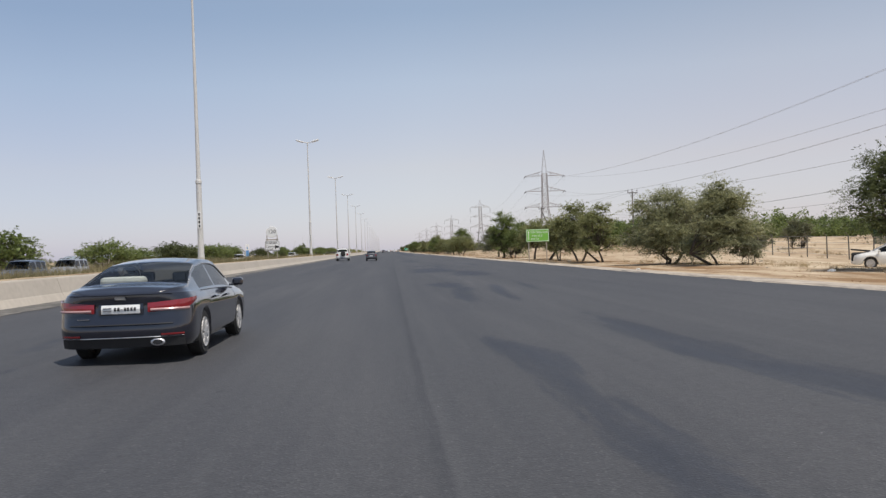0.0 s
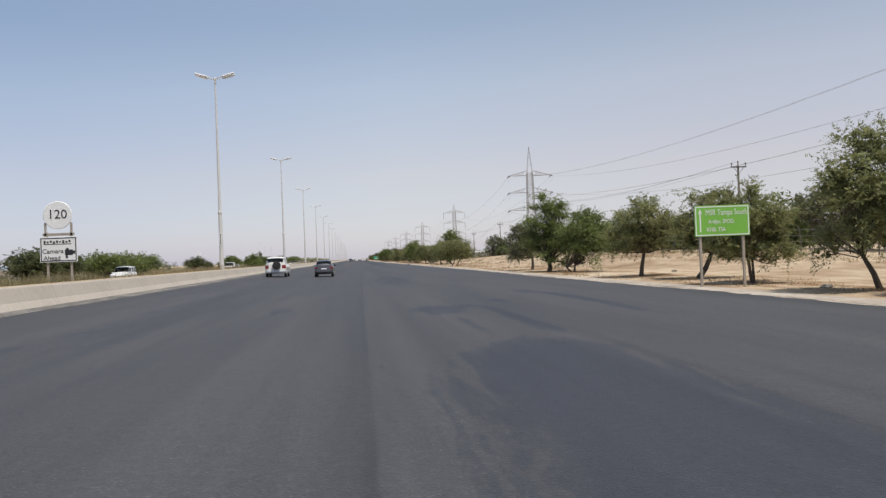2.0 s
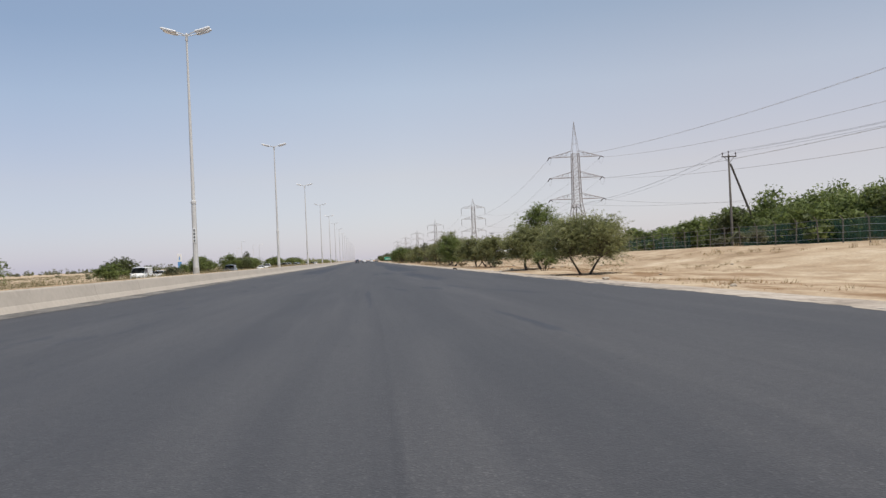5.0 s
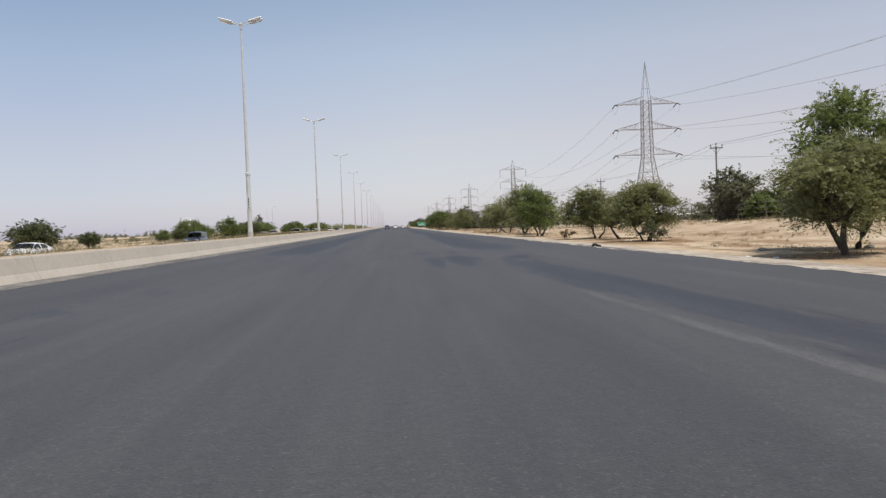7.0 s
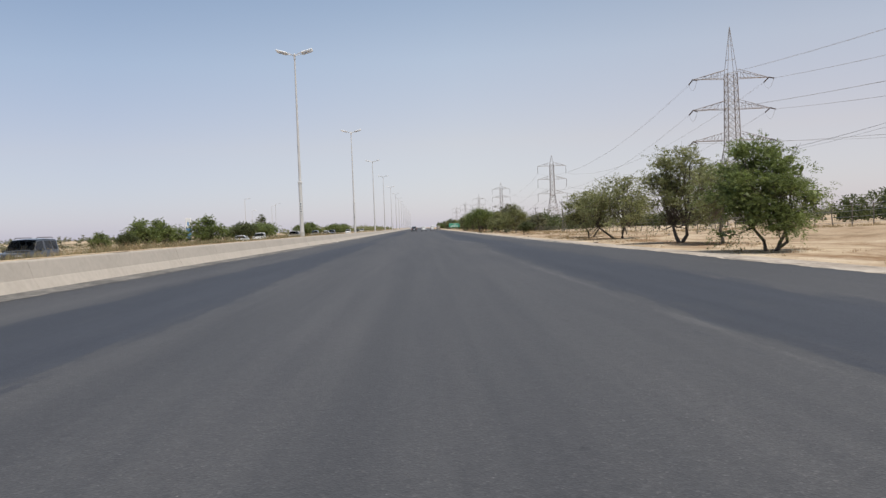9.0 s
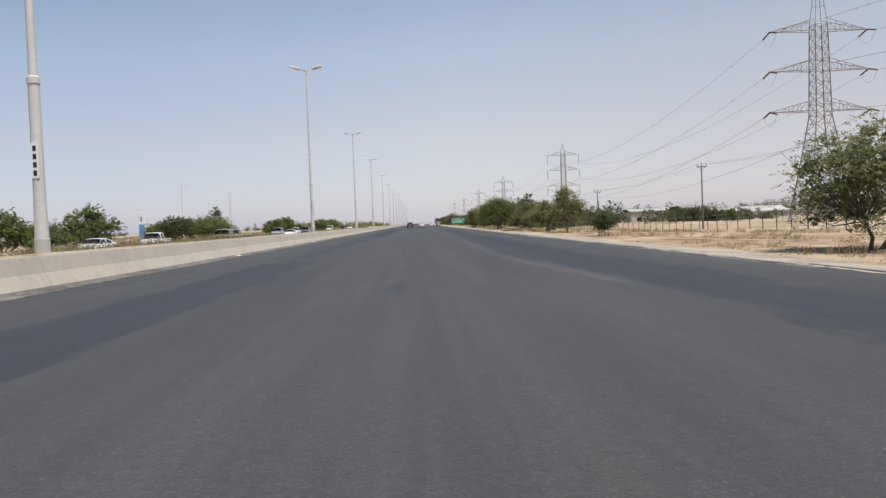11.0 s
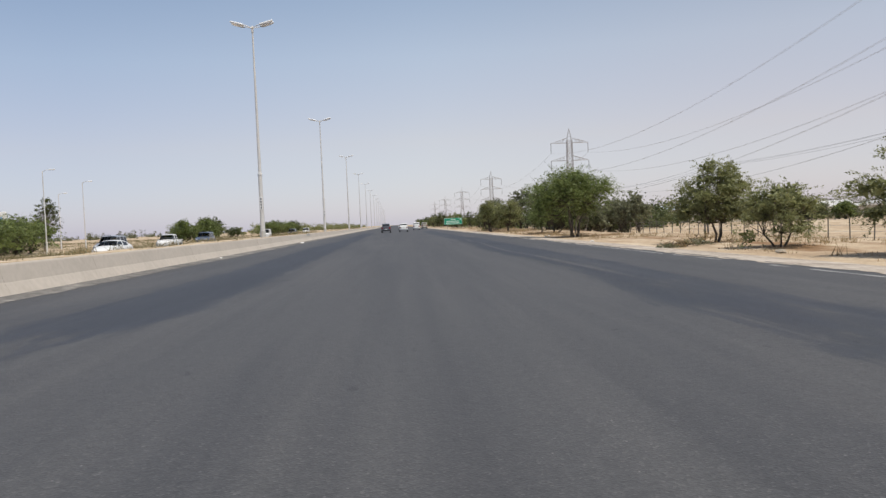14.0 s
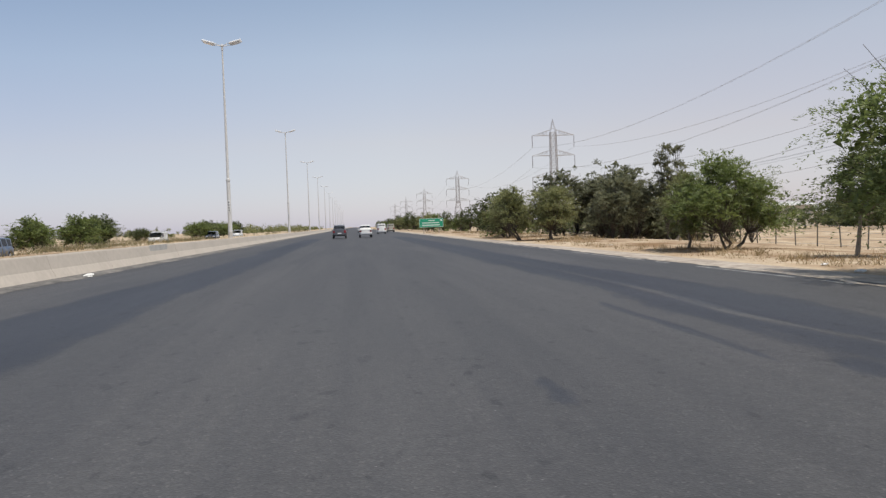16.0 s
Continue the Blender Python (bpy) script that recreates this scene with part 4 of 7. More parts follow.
def tree(name, x, y, width, height, seed, style="acacia", base=0.36, stems=2, lean=(0, 0), leaves=9000, mat=None, bark=None,
         label="spreading green acacia tree on the sandy verge", group="roadside trees", shift=(0, 0), z=None, leafsize=0.14, dense=1.0):
    """A trunk with forking limbs, and a ragged crown of many small leaf sprays."""
    r = np.random.RandomState(seed)
    leaves, leafsize = int(leaves * 2.2), leafsize * 0.72
    z0 = float(ground_z(x, y)) if z is None else z
    thing = empty(name, pose(x, y, z0 - 0.03), label, "shrub" if name.endswith("shrub") else "tree", group)
    mat, bark = mat or LEAF, bark or BARK
    R, H = width * 0.5, height
    zb = base * 0.82 * H
    n = max(14, int(58 * dense * min(1.6, (width * height / 22) ** 0.6)))
    cl = []
    tries = 0
    top_h, H = H, H - 0.20 * R
    while len(cl) < n and tries < 5000:
        tries += 1
        a, q = r.uniform(0, 2 * math.pi), math.sqrt(r.uniform(0, 1))
        if style == "acacia":      # umbrella: wide above, hollow below
            top = H - 0.50 * (q ** 2.2) * (H - zb)
            low = zb + (H - zb) * (0.14 - 0.14 * q) - 0.34 * zb * q
        elif style == "round":
            top = zb + (H - zb) * (0.5 + 0.5 * math.sqrt(max(0, 1 - q * q)))
            low = zb + (H - zb) * (0.5 - 0.5 * math.sqrt(max(0, 1 - q * q)))
        else:                      # tall: a pointed feathery crown
            top = zb + (H - zb) * (1 - 0.75 * q)
            low = zb + (H - zb) * 0.15 * q
        t = r.uniform(0, 1) ** 0.6
        zz = low + (top - low) * t
        wob = 1 + 0.16 * math.sin(3 * a + seed) + 0.10 * math.sin(5 * a + 2.1 * seed)
        c = np.array([q * R * 0.70 * wob * math.cos(a) + shift[0], q * R * 0.70 * wob * math.sin(a) + shift[1], zz])
        if all(np.linalg.norm((c - o) * (1, 1, 1.3)) > 0.13 * R for o in cl):
            cl.append(c)
    cl = np.array(cl)
    cl[:, :2] += np.array(shift) - cl[:, :2].mean(0)
    spread = r.uniform(0.24, 0.42, len(cl)) * R * (1.12 if style != "tall" else 0.9)
    mid_c = cl.mean(0)
    pts, dirs = sprays(r, max(30, leaves // 22), 22, cl, spread, mid_c - (0, 0, 0.25 * R), R)
    pts[:, 2] = np.maximum(pts[:, 2], 0.05 + 0.1 * r.rand(len(pts)))
    H = top_h
    co = leaf_tips(r, pts, dirs, leafsize, leafsize * 0.42, 0.45)
    # denser twigs and leaf bunches inside the clumps
    core = crown_points(r, int(leaves * 0.11), cl, spread * 0.52, 0.62)[0]
    core[:, 2] = np.maximum(core[:, 2], 0.08)
    co = np.concatenate([co, leaf_tips(r, core, r.normal(size=core.shape) * (1, 1, 0.5), leafsize * 2.6, leafsize * 1.5, 0.3)])
    me = leaves_mesh(co, mat)
    put("crown", me, thing)
    # trunk and limbs
    bm = bmesh.new()
    feet = []
    for s in range(stems):
        a = 2 * math.pi * s / stems + r.uniform(-0.5, 0.5) + seed
        out = 0.0 if stems == 1 else 0.10 * R
        foot = np.array([math.cos(a) * out * 0.6, math.sin(a) * out * 0.6, -0.12])
        fork = np.array([math.cos(a) * out * 3.2 + lean[0], math.sin(a) * out * 3.2 + lean[1], zb * r.uniform(0.75, 1.0)])
        mid = foot * 0.5 + fork * 0.5 + r.normal(size=3) * (0.05, 0.05, 0) * R * 0.6
        tr = (0.023 if bark is BARK else 0.016) * H * (1.3 if stems == 1 else 0.78) * r.uniform(0.85, 1.15)
        tube(bm, (foot, foot * 0.8 + fork * 0.2, mid, fork), [tr * 1.3, tr, tr * 0.85, tr * 0.65], 8)
        feet.append((fork, tr * 0.65))
    for i, c in enumerate(cl):
        fork, tr = min(feet, key=lambda f: np.linalg.norm(f[0][:2] - c[:2]))
        mid = fork * 0.5 + c * 0.5 + r.normal(size=3) * 0.07 * R
        mid[2] = min(mid[2], c[2]) - 0.05 * R
        tube(bm, (fork, mid, c), [tr * 0.55, tr * 0.30, 0.012], 4, False)
        for q in range(2):
            e = c + np.clip(r.normal(size=3), -1.3, 1.3) * spread[i] * 0.5
            tube(bm, (mid * 0.4 + c * 0.6, e), [0.016, 0.006], 3, False)
    part("trunk", bm, bark, thing, smooth=True)
    return thing


SHADED = []   # ground under the trees


def T(x, y, w, h, seed, **k):
    SHADED.append((x, y, w))
    return tree("acacia_tree", x, y, w, h, seed, **k)


# right-hand verge, in the order in which the road passes them
T(21.8, 32.7, 7.0, 6.5, 11, shift=(0.2, 0), stems=2, base=0.30, leaves=22000, mat=LEAFD, leafsize=0.13)
T(17.6, 51.4, 6.3, 5.3, 12, stems=3, base=0.20, leaves=22000, leafsize=0.13, mat=LEAFS)
T(18.5, 46.0, 5.1, 5.1, 13, stems=2, base=0.20, lean=(-0.9, 0), leaves=22000, leafsize=0.13, mat=LEAFS, shift=(0.3, 0))
tree("verge_shrub", 19.4, 44.0, 2.4, 1.7, 14, style="round", base=0.05, stems=4, leaves=2200, leafsize=0.12, mat=LEAFG, label="low grey-green shrub at the foot of an acacia", group="roadside shrubs")
T(16.2, 62.7, 3.9, 4.9, 15, stems=2, base=0.30, lean=(-0.7, 0.2), shift=(-0.5, 0))
T(15.4, 66.7, 4.3, 5.2, 16, stems=2, base=0.30, shift=(-0.4, 0))
T(15.4, 74.8, 3.5, 4.3, 17, stems=2, base=0.36)
T(15.6, 80.6, 4.4, 4.7, 18, stems=1, base=0.36, lean=(0.75, 0), shift=(0.9, 0))
T(15.3, 87.3, 4.6, 4.9, 19, stems=1, base=0.36, lean=(0.25, 0), mat=LEAF, shift=(0.2, 0))
T(15.3, 101.0, 5.0, 5.1, 20, stems=2, base=0.12, shift=(0.9, 0), leaves=12000, mat=LEAFB)
T(14.6, 105.4, 5.0, 6.7, 21, stems=1, base=0.18, shift=(0.1, 0), leaves=13000, mat=LEAFB)
T(15.0, 113.1, 3.9, 4.4, 22, stems=1, base=0.36, shift=(-0.8, 0), mat=LEAFG)
T(14.4, 163.2, 6.7, 4.5, 25, stems=2, base=0.40, shift=(0.2, 0), leaves=16000)
tree("verge_shrub", 14.9, 177.2, 2.0, 2.0, 26, style="round", base=0.08, stems=5, leaves=3200, mat=LEAFB, label="bushy green shrub on the sand beside the road", group="roadside shrubs")
T(14.5, 182.8, 5.0, 4.2, 27, stems=1, base=0.42, leaves=14000)
T(16.8, 186.5, 5.2, 6.5, 28, stems=2, base=0.26, leaves=15000, mat=LEAFB)
T(15.3, 206.0, 4.7, 4.0, 30, stems=3, base=0.32, leaves=11000)
T(15.6, 212.8, 3.2, 3.7, 55, stems=1, base=0.34, lean=(-0.7, 0), shift=(0.1, 0), leaves=6000)
T(15.0, 217.2, 4.8, 4.1, 31, stems=3, base=0.34, shift=(-0.5, 0), leaves=12000)
tree("verge_shrub", 15.2, 204.6, 1.9, 1.2, 32, style="round", base=0.08, stems=5, leaves=900, mat=LEAFG, label="sparse dry shrub on the sand beside the road", group="roadside shrubs")
tree("verge_shrub", 13.3, 219.6, 1.2, 0.9, 33, style="round", base=0.08, stems=6, leaves=260, mat=STRAW, label="bare twiggy dead shrub at the road's edge", group="roadside shrubs")
T(14.0, 235.2, 5.2, 4.9, 34, stems=3, base=0.28, shift=(-0.3, 0), leaves=14000, mat=LEAFB)
T(16.0, 246.0, 5.2, 4.9, 35, stems=1, base=0.40, leaves=6000, bark=PALEBARK)
T(15.0, 250.0, 5.2, 6.3, 36, stems=2, base=0.26, leaves=10000)
T(15.6, 267.4, 7.0, 5.7, 37, stems=2, base=0.27, lean=(-0.6, 0), leaves=12000)
T(15.3, 277.0, 5.4, 5.0, 38, stems=2, base=0.30, shift=(-0.4, 0))
tree("verge_shrub", 13.8, 311.4, 2.6, 2.1, 41, style="round", base=0.05, stems=5, leaves=5200, mat=LEAFD, label="dense dark green shrub with a stub of cut trunk", group="roadside shrubs")
T(15.0, 333.0, 4.6, 5.0, 42, stems=1, base=0.36, leaves=9000, bark=PALEBARK)
T(14.7, 344.8, 4.1, 3.9, 43, stems=1, base=0.35, lean=(0.3, 0), leaves=9000)
T(14.4, 353.4, 3.8, 2.9, 44, stems=3, base=0.28, leaves=5000)
T(14.6, 360.2, 4.0, 4.2, 45, stems=2, base=0.30, leaves=10000)
T(13.1, 384.8, 7.7, 5.8, 46, stems=3, base=0.56, shift=(-0.3, 0), leaves=24000, leafsize=0.135, dense=0.85, mat=LEAFB)
T(15.3, 394.0, 2.8, 3.7, 47, stems=1, base=0.52, lean=(0.15, 0), shift=(0.5, 0), leaves=4500, mat=LEAFD, bark=PALEBARK, leafsize=0.13, dense=0.7)
tree("tamarisk_tree", 25.0, 433.0, 3.4, 8.8, 57, style="round", base=0.10, stems=2, leaves=5200, leafsize=0.19, dense=0.9, mat=LEAFG, label="tall slender grey-green tamarisk behind the roadside acacias", group="trees behind the verge")
T(15.2, 402.7, 5.3, 4.4, 48, stems=3, base=0.24, shift=(-0.2, 0), leaves=11000, mat=LEAFB)
T(14.2, 404.5, 2.8, 3.7, 49, stems=1, base=0.3, leaves=4500, bark=PALEBARK)
T(14.5, 431.0, 4.9, 4.5, 50, stems=1, base=0.28, leaves=9000)
T(12.5, 432.8, 3.3, 4.5, 51, stems=2, base=0.3, lean=(-0.9, 0), shift=(-0.6, 0), leaves=6000)
T(13.8, 444.7, 4.4, 5.0, 52, stems=2, base=0.2, leaves=7000)
for k, (x, y, w, h) in enumerate([(11.0, 356.8, 1.1, 0.30), (11.7, 357.5, 1.4, 0.42), (12.5, 357.9, 1.5, 0.5), (13.3, 358.8, 1.3, 0.6)]):
    tree("verge_shrub", x, y, w, h, 95 + k, style="round", base=0.04, stems=7, leaves=200, leafsize=0.10, mat=STRAW if k % 2 else LEAFG, label="heap of dead twiggy brush on the verge", group="roadside shrubs")
for k, (x, y, w, h) in enumerate([(34.3, 187, 1.7, 1.3), (34.3, 183, 2.0, 1.5), (34.4, 179.5, 2.2, 1.7)]):
    tree("verge_shrub", x, y, w, h, 101 + k, style="round", base=0.04, stems=4, leaves=1500, mat=LEAFG, label="grey-green shrub at the foot of the net fence", group="roadside shrubs")
tree("verge_shrub", 14.1, 337.9, 1.4, 0.9, 53, style="round", base=0.05, stems=6, leaves=500, mat=LEAFG, label="spiky grey-green tuft at the road's edge", group="roadside shrubs")

# a denser belt further on, shared shapes
belt_r = np.random.RandomState(77)
kinds = [T(14.5, 449.0, 5.4, 5.0, 60, stems=2, base=0.16, leaves=1900, leafsize=0.31, dense=0.6), T(16.0, 457.0, 5.0, 4.4, 61, stems=3, base=0.12, leaves=1900, mat=LEAFB, leafsize=0.31, dense=0.6),
         T(17.5, 466.0, 6.0, 5.8, 62, stems=2, base=0.14, leaves=1900, mat=LEAFD, leafsize=0.31, dense=0.6)]
for k in range(54):
    yy = 474 + k * 8.5 + belt_r.uniform(-3, 3)
    xx = 16.5 + belt_r.uniform(-2.0, 7.5) + (5 if 490 < yy < 525 else 0)
    m = pose(xx, yy, float(ground_z(xx, yy)), 0, 0, belt_r.uniform(0, 360)) @ Matrix.Scale(belt_r.uniform(0.8, 1.15), 4)
    copy_thing(kinds[k % 3], m)

# between the verge and the fence, and behind the fence
tall = [tree("tamarisk_tree", 27.0, 441.0, 5.5, 6.5, 70, style="tall", base=0.06, stems=2, leaves=3200, leafsize=0.29, dense=0.9, mat=LEAFG, label="feathery grey-green tamarisk tree near the wire fence", group="trees behind the verge"),
        tree("tamarisk_tree", 33.0, 446.0, 6.5, 6.0, 71, style="round", base=0.05, stems=3, leaves=3200, leafsize=0.29, dense=0.9, mat=LEAFG, label="feathery grey-green tamarisk tree near the wire fence", group="trees behind the verge"),
        tree("broad_tree", 38.5, 192.0, 6.5, 4.5, 72, style="round", base=0.03, stems=3, leaves=3200, leafsize=0.29, dense=0.9, mat=LEAFD, label="dense dark green tree behind the wire fence", group="trees behind the verge"),
        tree("broad_tree", 37.5, 176.0, 5.0, 3.6, 73, style="round", base=0.03, stems=3, leaves=3200, leafsize=0.29, dense=0.9, mat=LEAFB, label="low leafy green tree behind the wire fence", group="trees behind the verge")]
BACK = [(2, 84, 520, 1.0), (3, 87, 507, 1.2), (2, 89, 494, 0.95), (3, 91, 484, 1.2), (2, 82, 410, 1.0), (2, 86, 409, 1.05), (0, 27.5, 437, 1.0), (0, 22.5, 441, 1.05), (1, 19.5, 446, 1.15), (1, 34, 440, 1.1), 
        (2, 42, 204, 0.7), (2, 38, 214, 0.75), (3, 36, 160, 1.0), (3, 36, 152, 1.1), (3, 37, 144, 0.9), (3, 41, 182, 1.35), (2, 38, 122, 1.0), (3, 36, 115, 1.2), (1, 38, 106, 1.0),
        (1, 37, 98, 0.9), (0, 38, 92, 0.5), (0, 39, 84, 0.5), (1, 40, 78, 0.55), (3, 38, 222, 1.1), (3, 36, 232, 1.0), (2, 36, 240, 0.8), (1, 33.5, 236, 1.0), (0, 35.5, 243, 0.8), (3, 34, 231, 0.8), (3, 37, 200, 1.0), (2, 40, 166, 1.0),
        (3, 44, 262, 0.9), (2, 33, 452, 0.9), (3, 36, 455, 1.0),
        (0, 27, 450, 1.45), (0, 31, 456, 1.35), (1, 24, 444, 1.3), (1, 29, 462, 1.4), (1, 22, 436, 1.0)]
for k, x, y, s in BACK:
    copy_thing(tall[k], pose(x, y, float(ground_z(x, y)) - 0.05, 0, 0, (x * 37 + y * 11) % 360) @ Matrix.Scale(s, 4))

# trees and bushes beyond the opposite carriageway
lk = [tree("verge_bush", -38.0, 112.0, 8.5, 4.6, 80, style="round", base=0.02, stems=4, leaves=5200, leafsize=0.27, dense=1.0, mat=LEAFB, label="broad green thorn bush beyond the opposite carriageway", group="bushes beyond the motorway"),
      tree("verge_bush", -38.0, 145.0, 7.0, 4.6, 81, style="round", base=0.04, stems=4, leaves=5000, leafsize=0.27, dense=1.0, mat=LEAFD, label="broad green thorn bush beyond the opposite carriageway", group="bushes beyond the motorway"),
      tree("acacia_tree", -42.0, 325.0, 6.0, 4.6, 82, base=0.16, stems=2, leaves=4800, leafsize=0.26, dense=1.0, mat=LEAFB, label="spreading acacia beyond the opposite carriageway", group="bushes beyond the motorway")]
LEFT = [(2, -38, 84, 1.1), (1, -38, 147, 0.8), (1, -39, 160, 0.9), (0, -40, 182, 0.85), (0, -38, 124, 0.8), (0, -38, 172, 1.0), (0, -38, 182, 1.0), (0, -37, 192, 0.95), (1, -38, 246, 0.85),
        (1, -38, 262, 0.5), (1, -41, 316, 0.55), (0, -43, 343, 0.8), (1, -43, 400, 1.0), (2, -42, 309, 0.55), (2, -42, 333, 1.0), (0, -41, 413, 0.98),
        (2, -36, 339, 1.1), (0, -43, 386, 0.8), (0, -40, 406, 1.05), (1, -38, 377, 0.95), (0, -38, 398, 0.95), (1, -42, 508, 1.2), (2, -42, 482, 0.9), (2, -42, 505, 1.05),
        (2, -38, 469, 0.95), (2, -38, 486, 1.05), (1, -42, 535, 0.65), (0, -42, 596, 1.1), (1, -44, 620, 1.2), (0, -44, 650, 1.2), (1, -46, 690, 1.3)]
for k, x, y, s in LEFT:
    copy_thing(lk[k], pose(x, y, float(ground_z(x, y)) - 0.05, 0, 0, (x * 53 + y * 17) % 360) @ Matrix.Scale(s, 4))
tree("median_shrub", -13.2, 156.5, 1.8, 1.1, 90, style="round", base=0.05, stems=4, leaves=1800, mat=LEAFB, label="green desert shrub on the median behind the barrier", group="median shrubs")
tree("median_shrub", -12.6, 168.5, 1.5, 0.8, 91, style="round", base=0.05, stems=4, leaves=1200, mat=LEAFG, label="dry grey-green shrub on the median behind the barrier", group="median shrubs")


def palm(x, y, h, seed):
    r = np.random.RandomState(seed)
    thing = empty("date_palm", pose(x, y, float(ground_z(x, y))), "date palm with a rough trunk and drooping fronds", "palm tree", "date palms")
    bm = bmesh.new()
    tube(bm, [(0, 0, -0.1), (0.05, 0, h * 0.4), (0.0, 0.05, h * 0.8)], [0.22, 0.18, 0.16], 8)
    part("trunk", bm, PALEBARK, thing)
    qs = []
    for k in range(34):
        a, up = r.uniform(0, 2 * math.pi), r.uniform(-0.2, 1.0)
        d = np.array([math.cos(a), math.sin(a), 0])
        for t in np.linspace(0.1, 1, 16):
            p = np.array([0, 0, h * 0.8]) + d * 1.7 * t + np.array([0, 0, 1.3 * up * t - 1.2 * t * t])
            qs.append((p, d + np.array([0, 0, up - 2 * t]) * 0.4))
    p, d = np.array([q[0] for q in qs]), np.array([q[1] for q in qs])
    p = np.repeat(p, 3, 0) + r.normal(size=(len(p) * 3, 3)) * 0.05
    d = np.repeat(d, 3, 0) + r.normal(size=(len(p), 3)) * 0.7
    put("fronds", leaves_mesh(leaf_tips(r, p, d, 0.5, 0.08), PALM), thing)
    return thing


tree("slender_tree", -44, 426, 3.6, 6.9, 92, base=0.66, stems=1, shift=(0.5, 0), leaves=1700, leafsize=0.2, mat=LEAFD, bark=PALEBARK, label="slender tree with a bare pale trunk and small crown", group="bushes beyond the motorway")
for k, (x, y, h) in enumerate([(44, 470, 5.0), (49, 478, 4.6), (40, 476, 4.2), (75, 400, 5.5), (70, 470, 5.0)]):
    palm(x, y, h, 2 + k)


def woods(name, spots, size, seed, mat, label, per=150, leaf=0.8, core=0):
    """Far trees that nobody could count, as one object."""
    r = np.random.RandomState(seed)
    per, leaf = int(per * 0.62), leaf * 1.15
    P, Dv, C = [], [], []
    for x, y in spots:
        s = size * (r.uniform(0.85, 1.12) if core else r.uniform(0.6, 1.3))
        z = float(ground_z(x, y))
        lobes = r.normal(size=(7, 3)) * (0.22, 0.22, 0.15) * s + (x, y, z + s * 0.52)
        lobes[:4, 2] = z + s * 0.22
        g = r.normal(size=(per, 3))
        g /= np.linalg.norm(g, axis=1, keepdims=True)
        g *= (r.uniform(0, 1, per) ** 0.5)[:, None]
        P.append(np.maximum(lobes[r.randint(0, 7, per)] + g * np.array([s * 0.27, s * 0.27, s * 0.23]), (-1e9, -1e9, z + 0.05)))
        Dv.append(g * (1, 1, 0.5) + r.normal(size=(per, 3)) * (0.7, 0.7, 0.35))
        if core:   # leaf bunches inside, which close the crown
            q = lobes[r.randint(0, 7, core)] + np.clip(r.normal(size=(core, 3)), -1.2, 1.2) * np.array([s, s, s * 0.8]) * 0.11
            C.append(np.maximum(q, (-1e9, -1e9, z + 0.05)))
    P, Dv = np.concatenate(P), np.concatenate(Dv)
    big = np.arange(len(P)) % per < per * 3 // 10
    me = leaves_mesh(np.concatenate([leaf_tips(r, P[~big], Dv[~big], leaf, leaf * 0.5), leaf_tips(r, P[big], Dv[big], leaf * 1.3, leaf * 1.1)]
                                    + ([leaf_tips(r, np.concatenate(C), r.normal(size=(len(C) * core, 3)), 0.40, 0.32)] if core else [])), mat)
    return tagged(new(name, me), label, "trees", kind="stuff")


wr = np.random.RandomState(9)
woods("hedge", [(37.5 + wr.uniform(-0.6, 3.0), y) for y in np.arange(170, 216, 0.75)], 3.7, 14, LEAFB, "dense dark green hedge behind the green net fence", 1300, 0.18, 420)
woods("hedge", [(39.5 + wr.uniform(-0.6, 3.0), y) for y in np.arange(166, 190, 0.9)], 5.3, 15, LEAFB, "tall dark green thicket behind the green net fence", 1900, 0.19, 640)
woods("hedge", [(39.5 + wr.uniform(-1.0, 3.5), y) for y in np.arange(112, 160, 0.8)], 4.3, 12, LEAFB, "dense dark green hedge behind the fenced sand", 900, 0.2, 400)
woods("far_trees", [(wr.uniform(58, 135), wr.uniform(118, 142)) for k in range(120)], 4.3, 1, LEAFB, "band of green trees behind the fenced sand", 640, 0.26, 160)
woods("far_trees", [p for p in [(wr.uniform(40, 66), wr.uniform(455, 550)) for k in range(150)] if p[0] < 0.47 * (p[1] - 370)], 5.6, 13, LEAFD, "dark belt of trees behind the wire fence", 620, 0.42)
woods("hedge", [(x, 494 + 0.35 * (x - 76) + wr.uniform(-4, 4)) for x in np.arange(77, 93, 0.9)], 5.8, 16, LEAFD, "dense dark green hedge beyond the fenced ground", 700, 0.36, 500)
woods("hedge", [(x + wr.uniform(-0.8, 0.8), 500 + 0.35 * (x - 93) + wr.uniform(-4, 4)) for x in np.arange(94, 112, 1.6)], 4.0, 17, LEAFG, "low grey-green hedge beyond the fenced ground", 700, 0.30, 300)
woods("far_trees", [(wr.uniform(170, 720), wr.uniform(720, 1150)) for k in range(420)], 10.5, 2, LEAFG, "far belt of grey-green trees and palms", 250, 0.85)
woods("far_trees", [(wr.uniform(30, 90), wr.uniform(470, 1500)) for k in range(330)], 6.0, 3, LEAFD, "dense belt of trees along the far motorway", 220, 0.6)
woods("far_trees", [(wr.uniform(-75, -44), wr.uniform(640, 1600)) for k in range(260)], 5.0, 4, LEAF, "far belt of green bushes beyond the motorway", 340, 0.45)
woods("far_trees", [(wr.uniform(-1150, -150), wr.uniform(900, 1300)) for k in range(420)], 6.2, 5, LEAFG, "far low belt of trees on the desert plain", 190, 0.8)
woods("far_trees", [(wr.uniform(45, 75), wr.uniform(130, 235)) for k in range(46)], 4.2, 6, LEAFD, "thicket of dark trees behind the green net fence", 700, 0.28, 220)
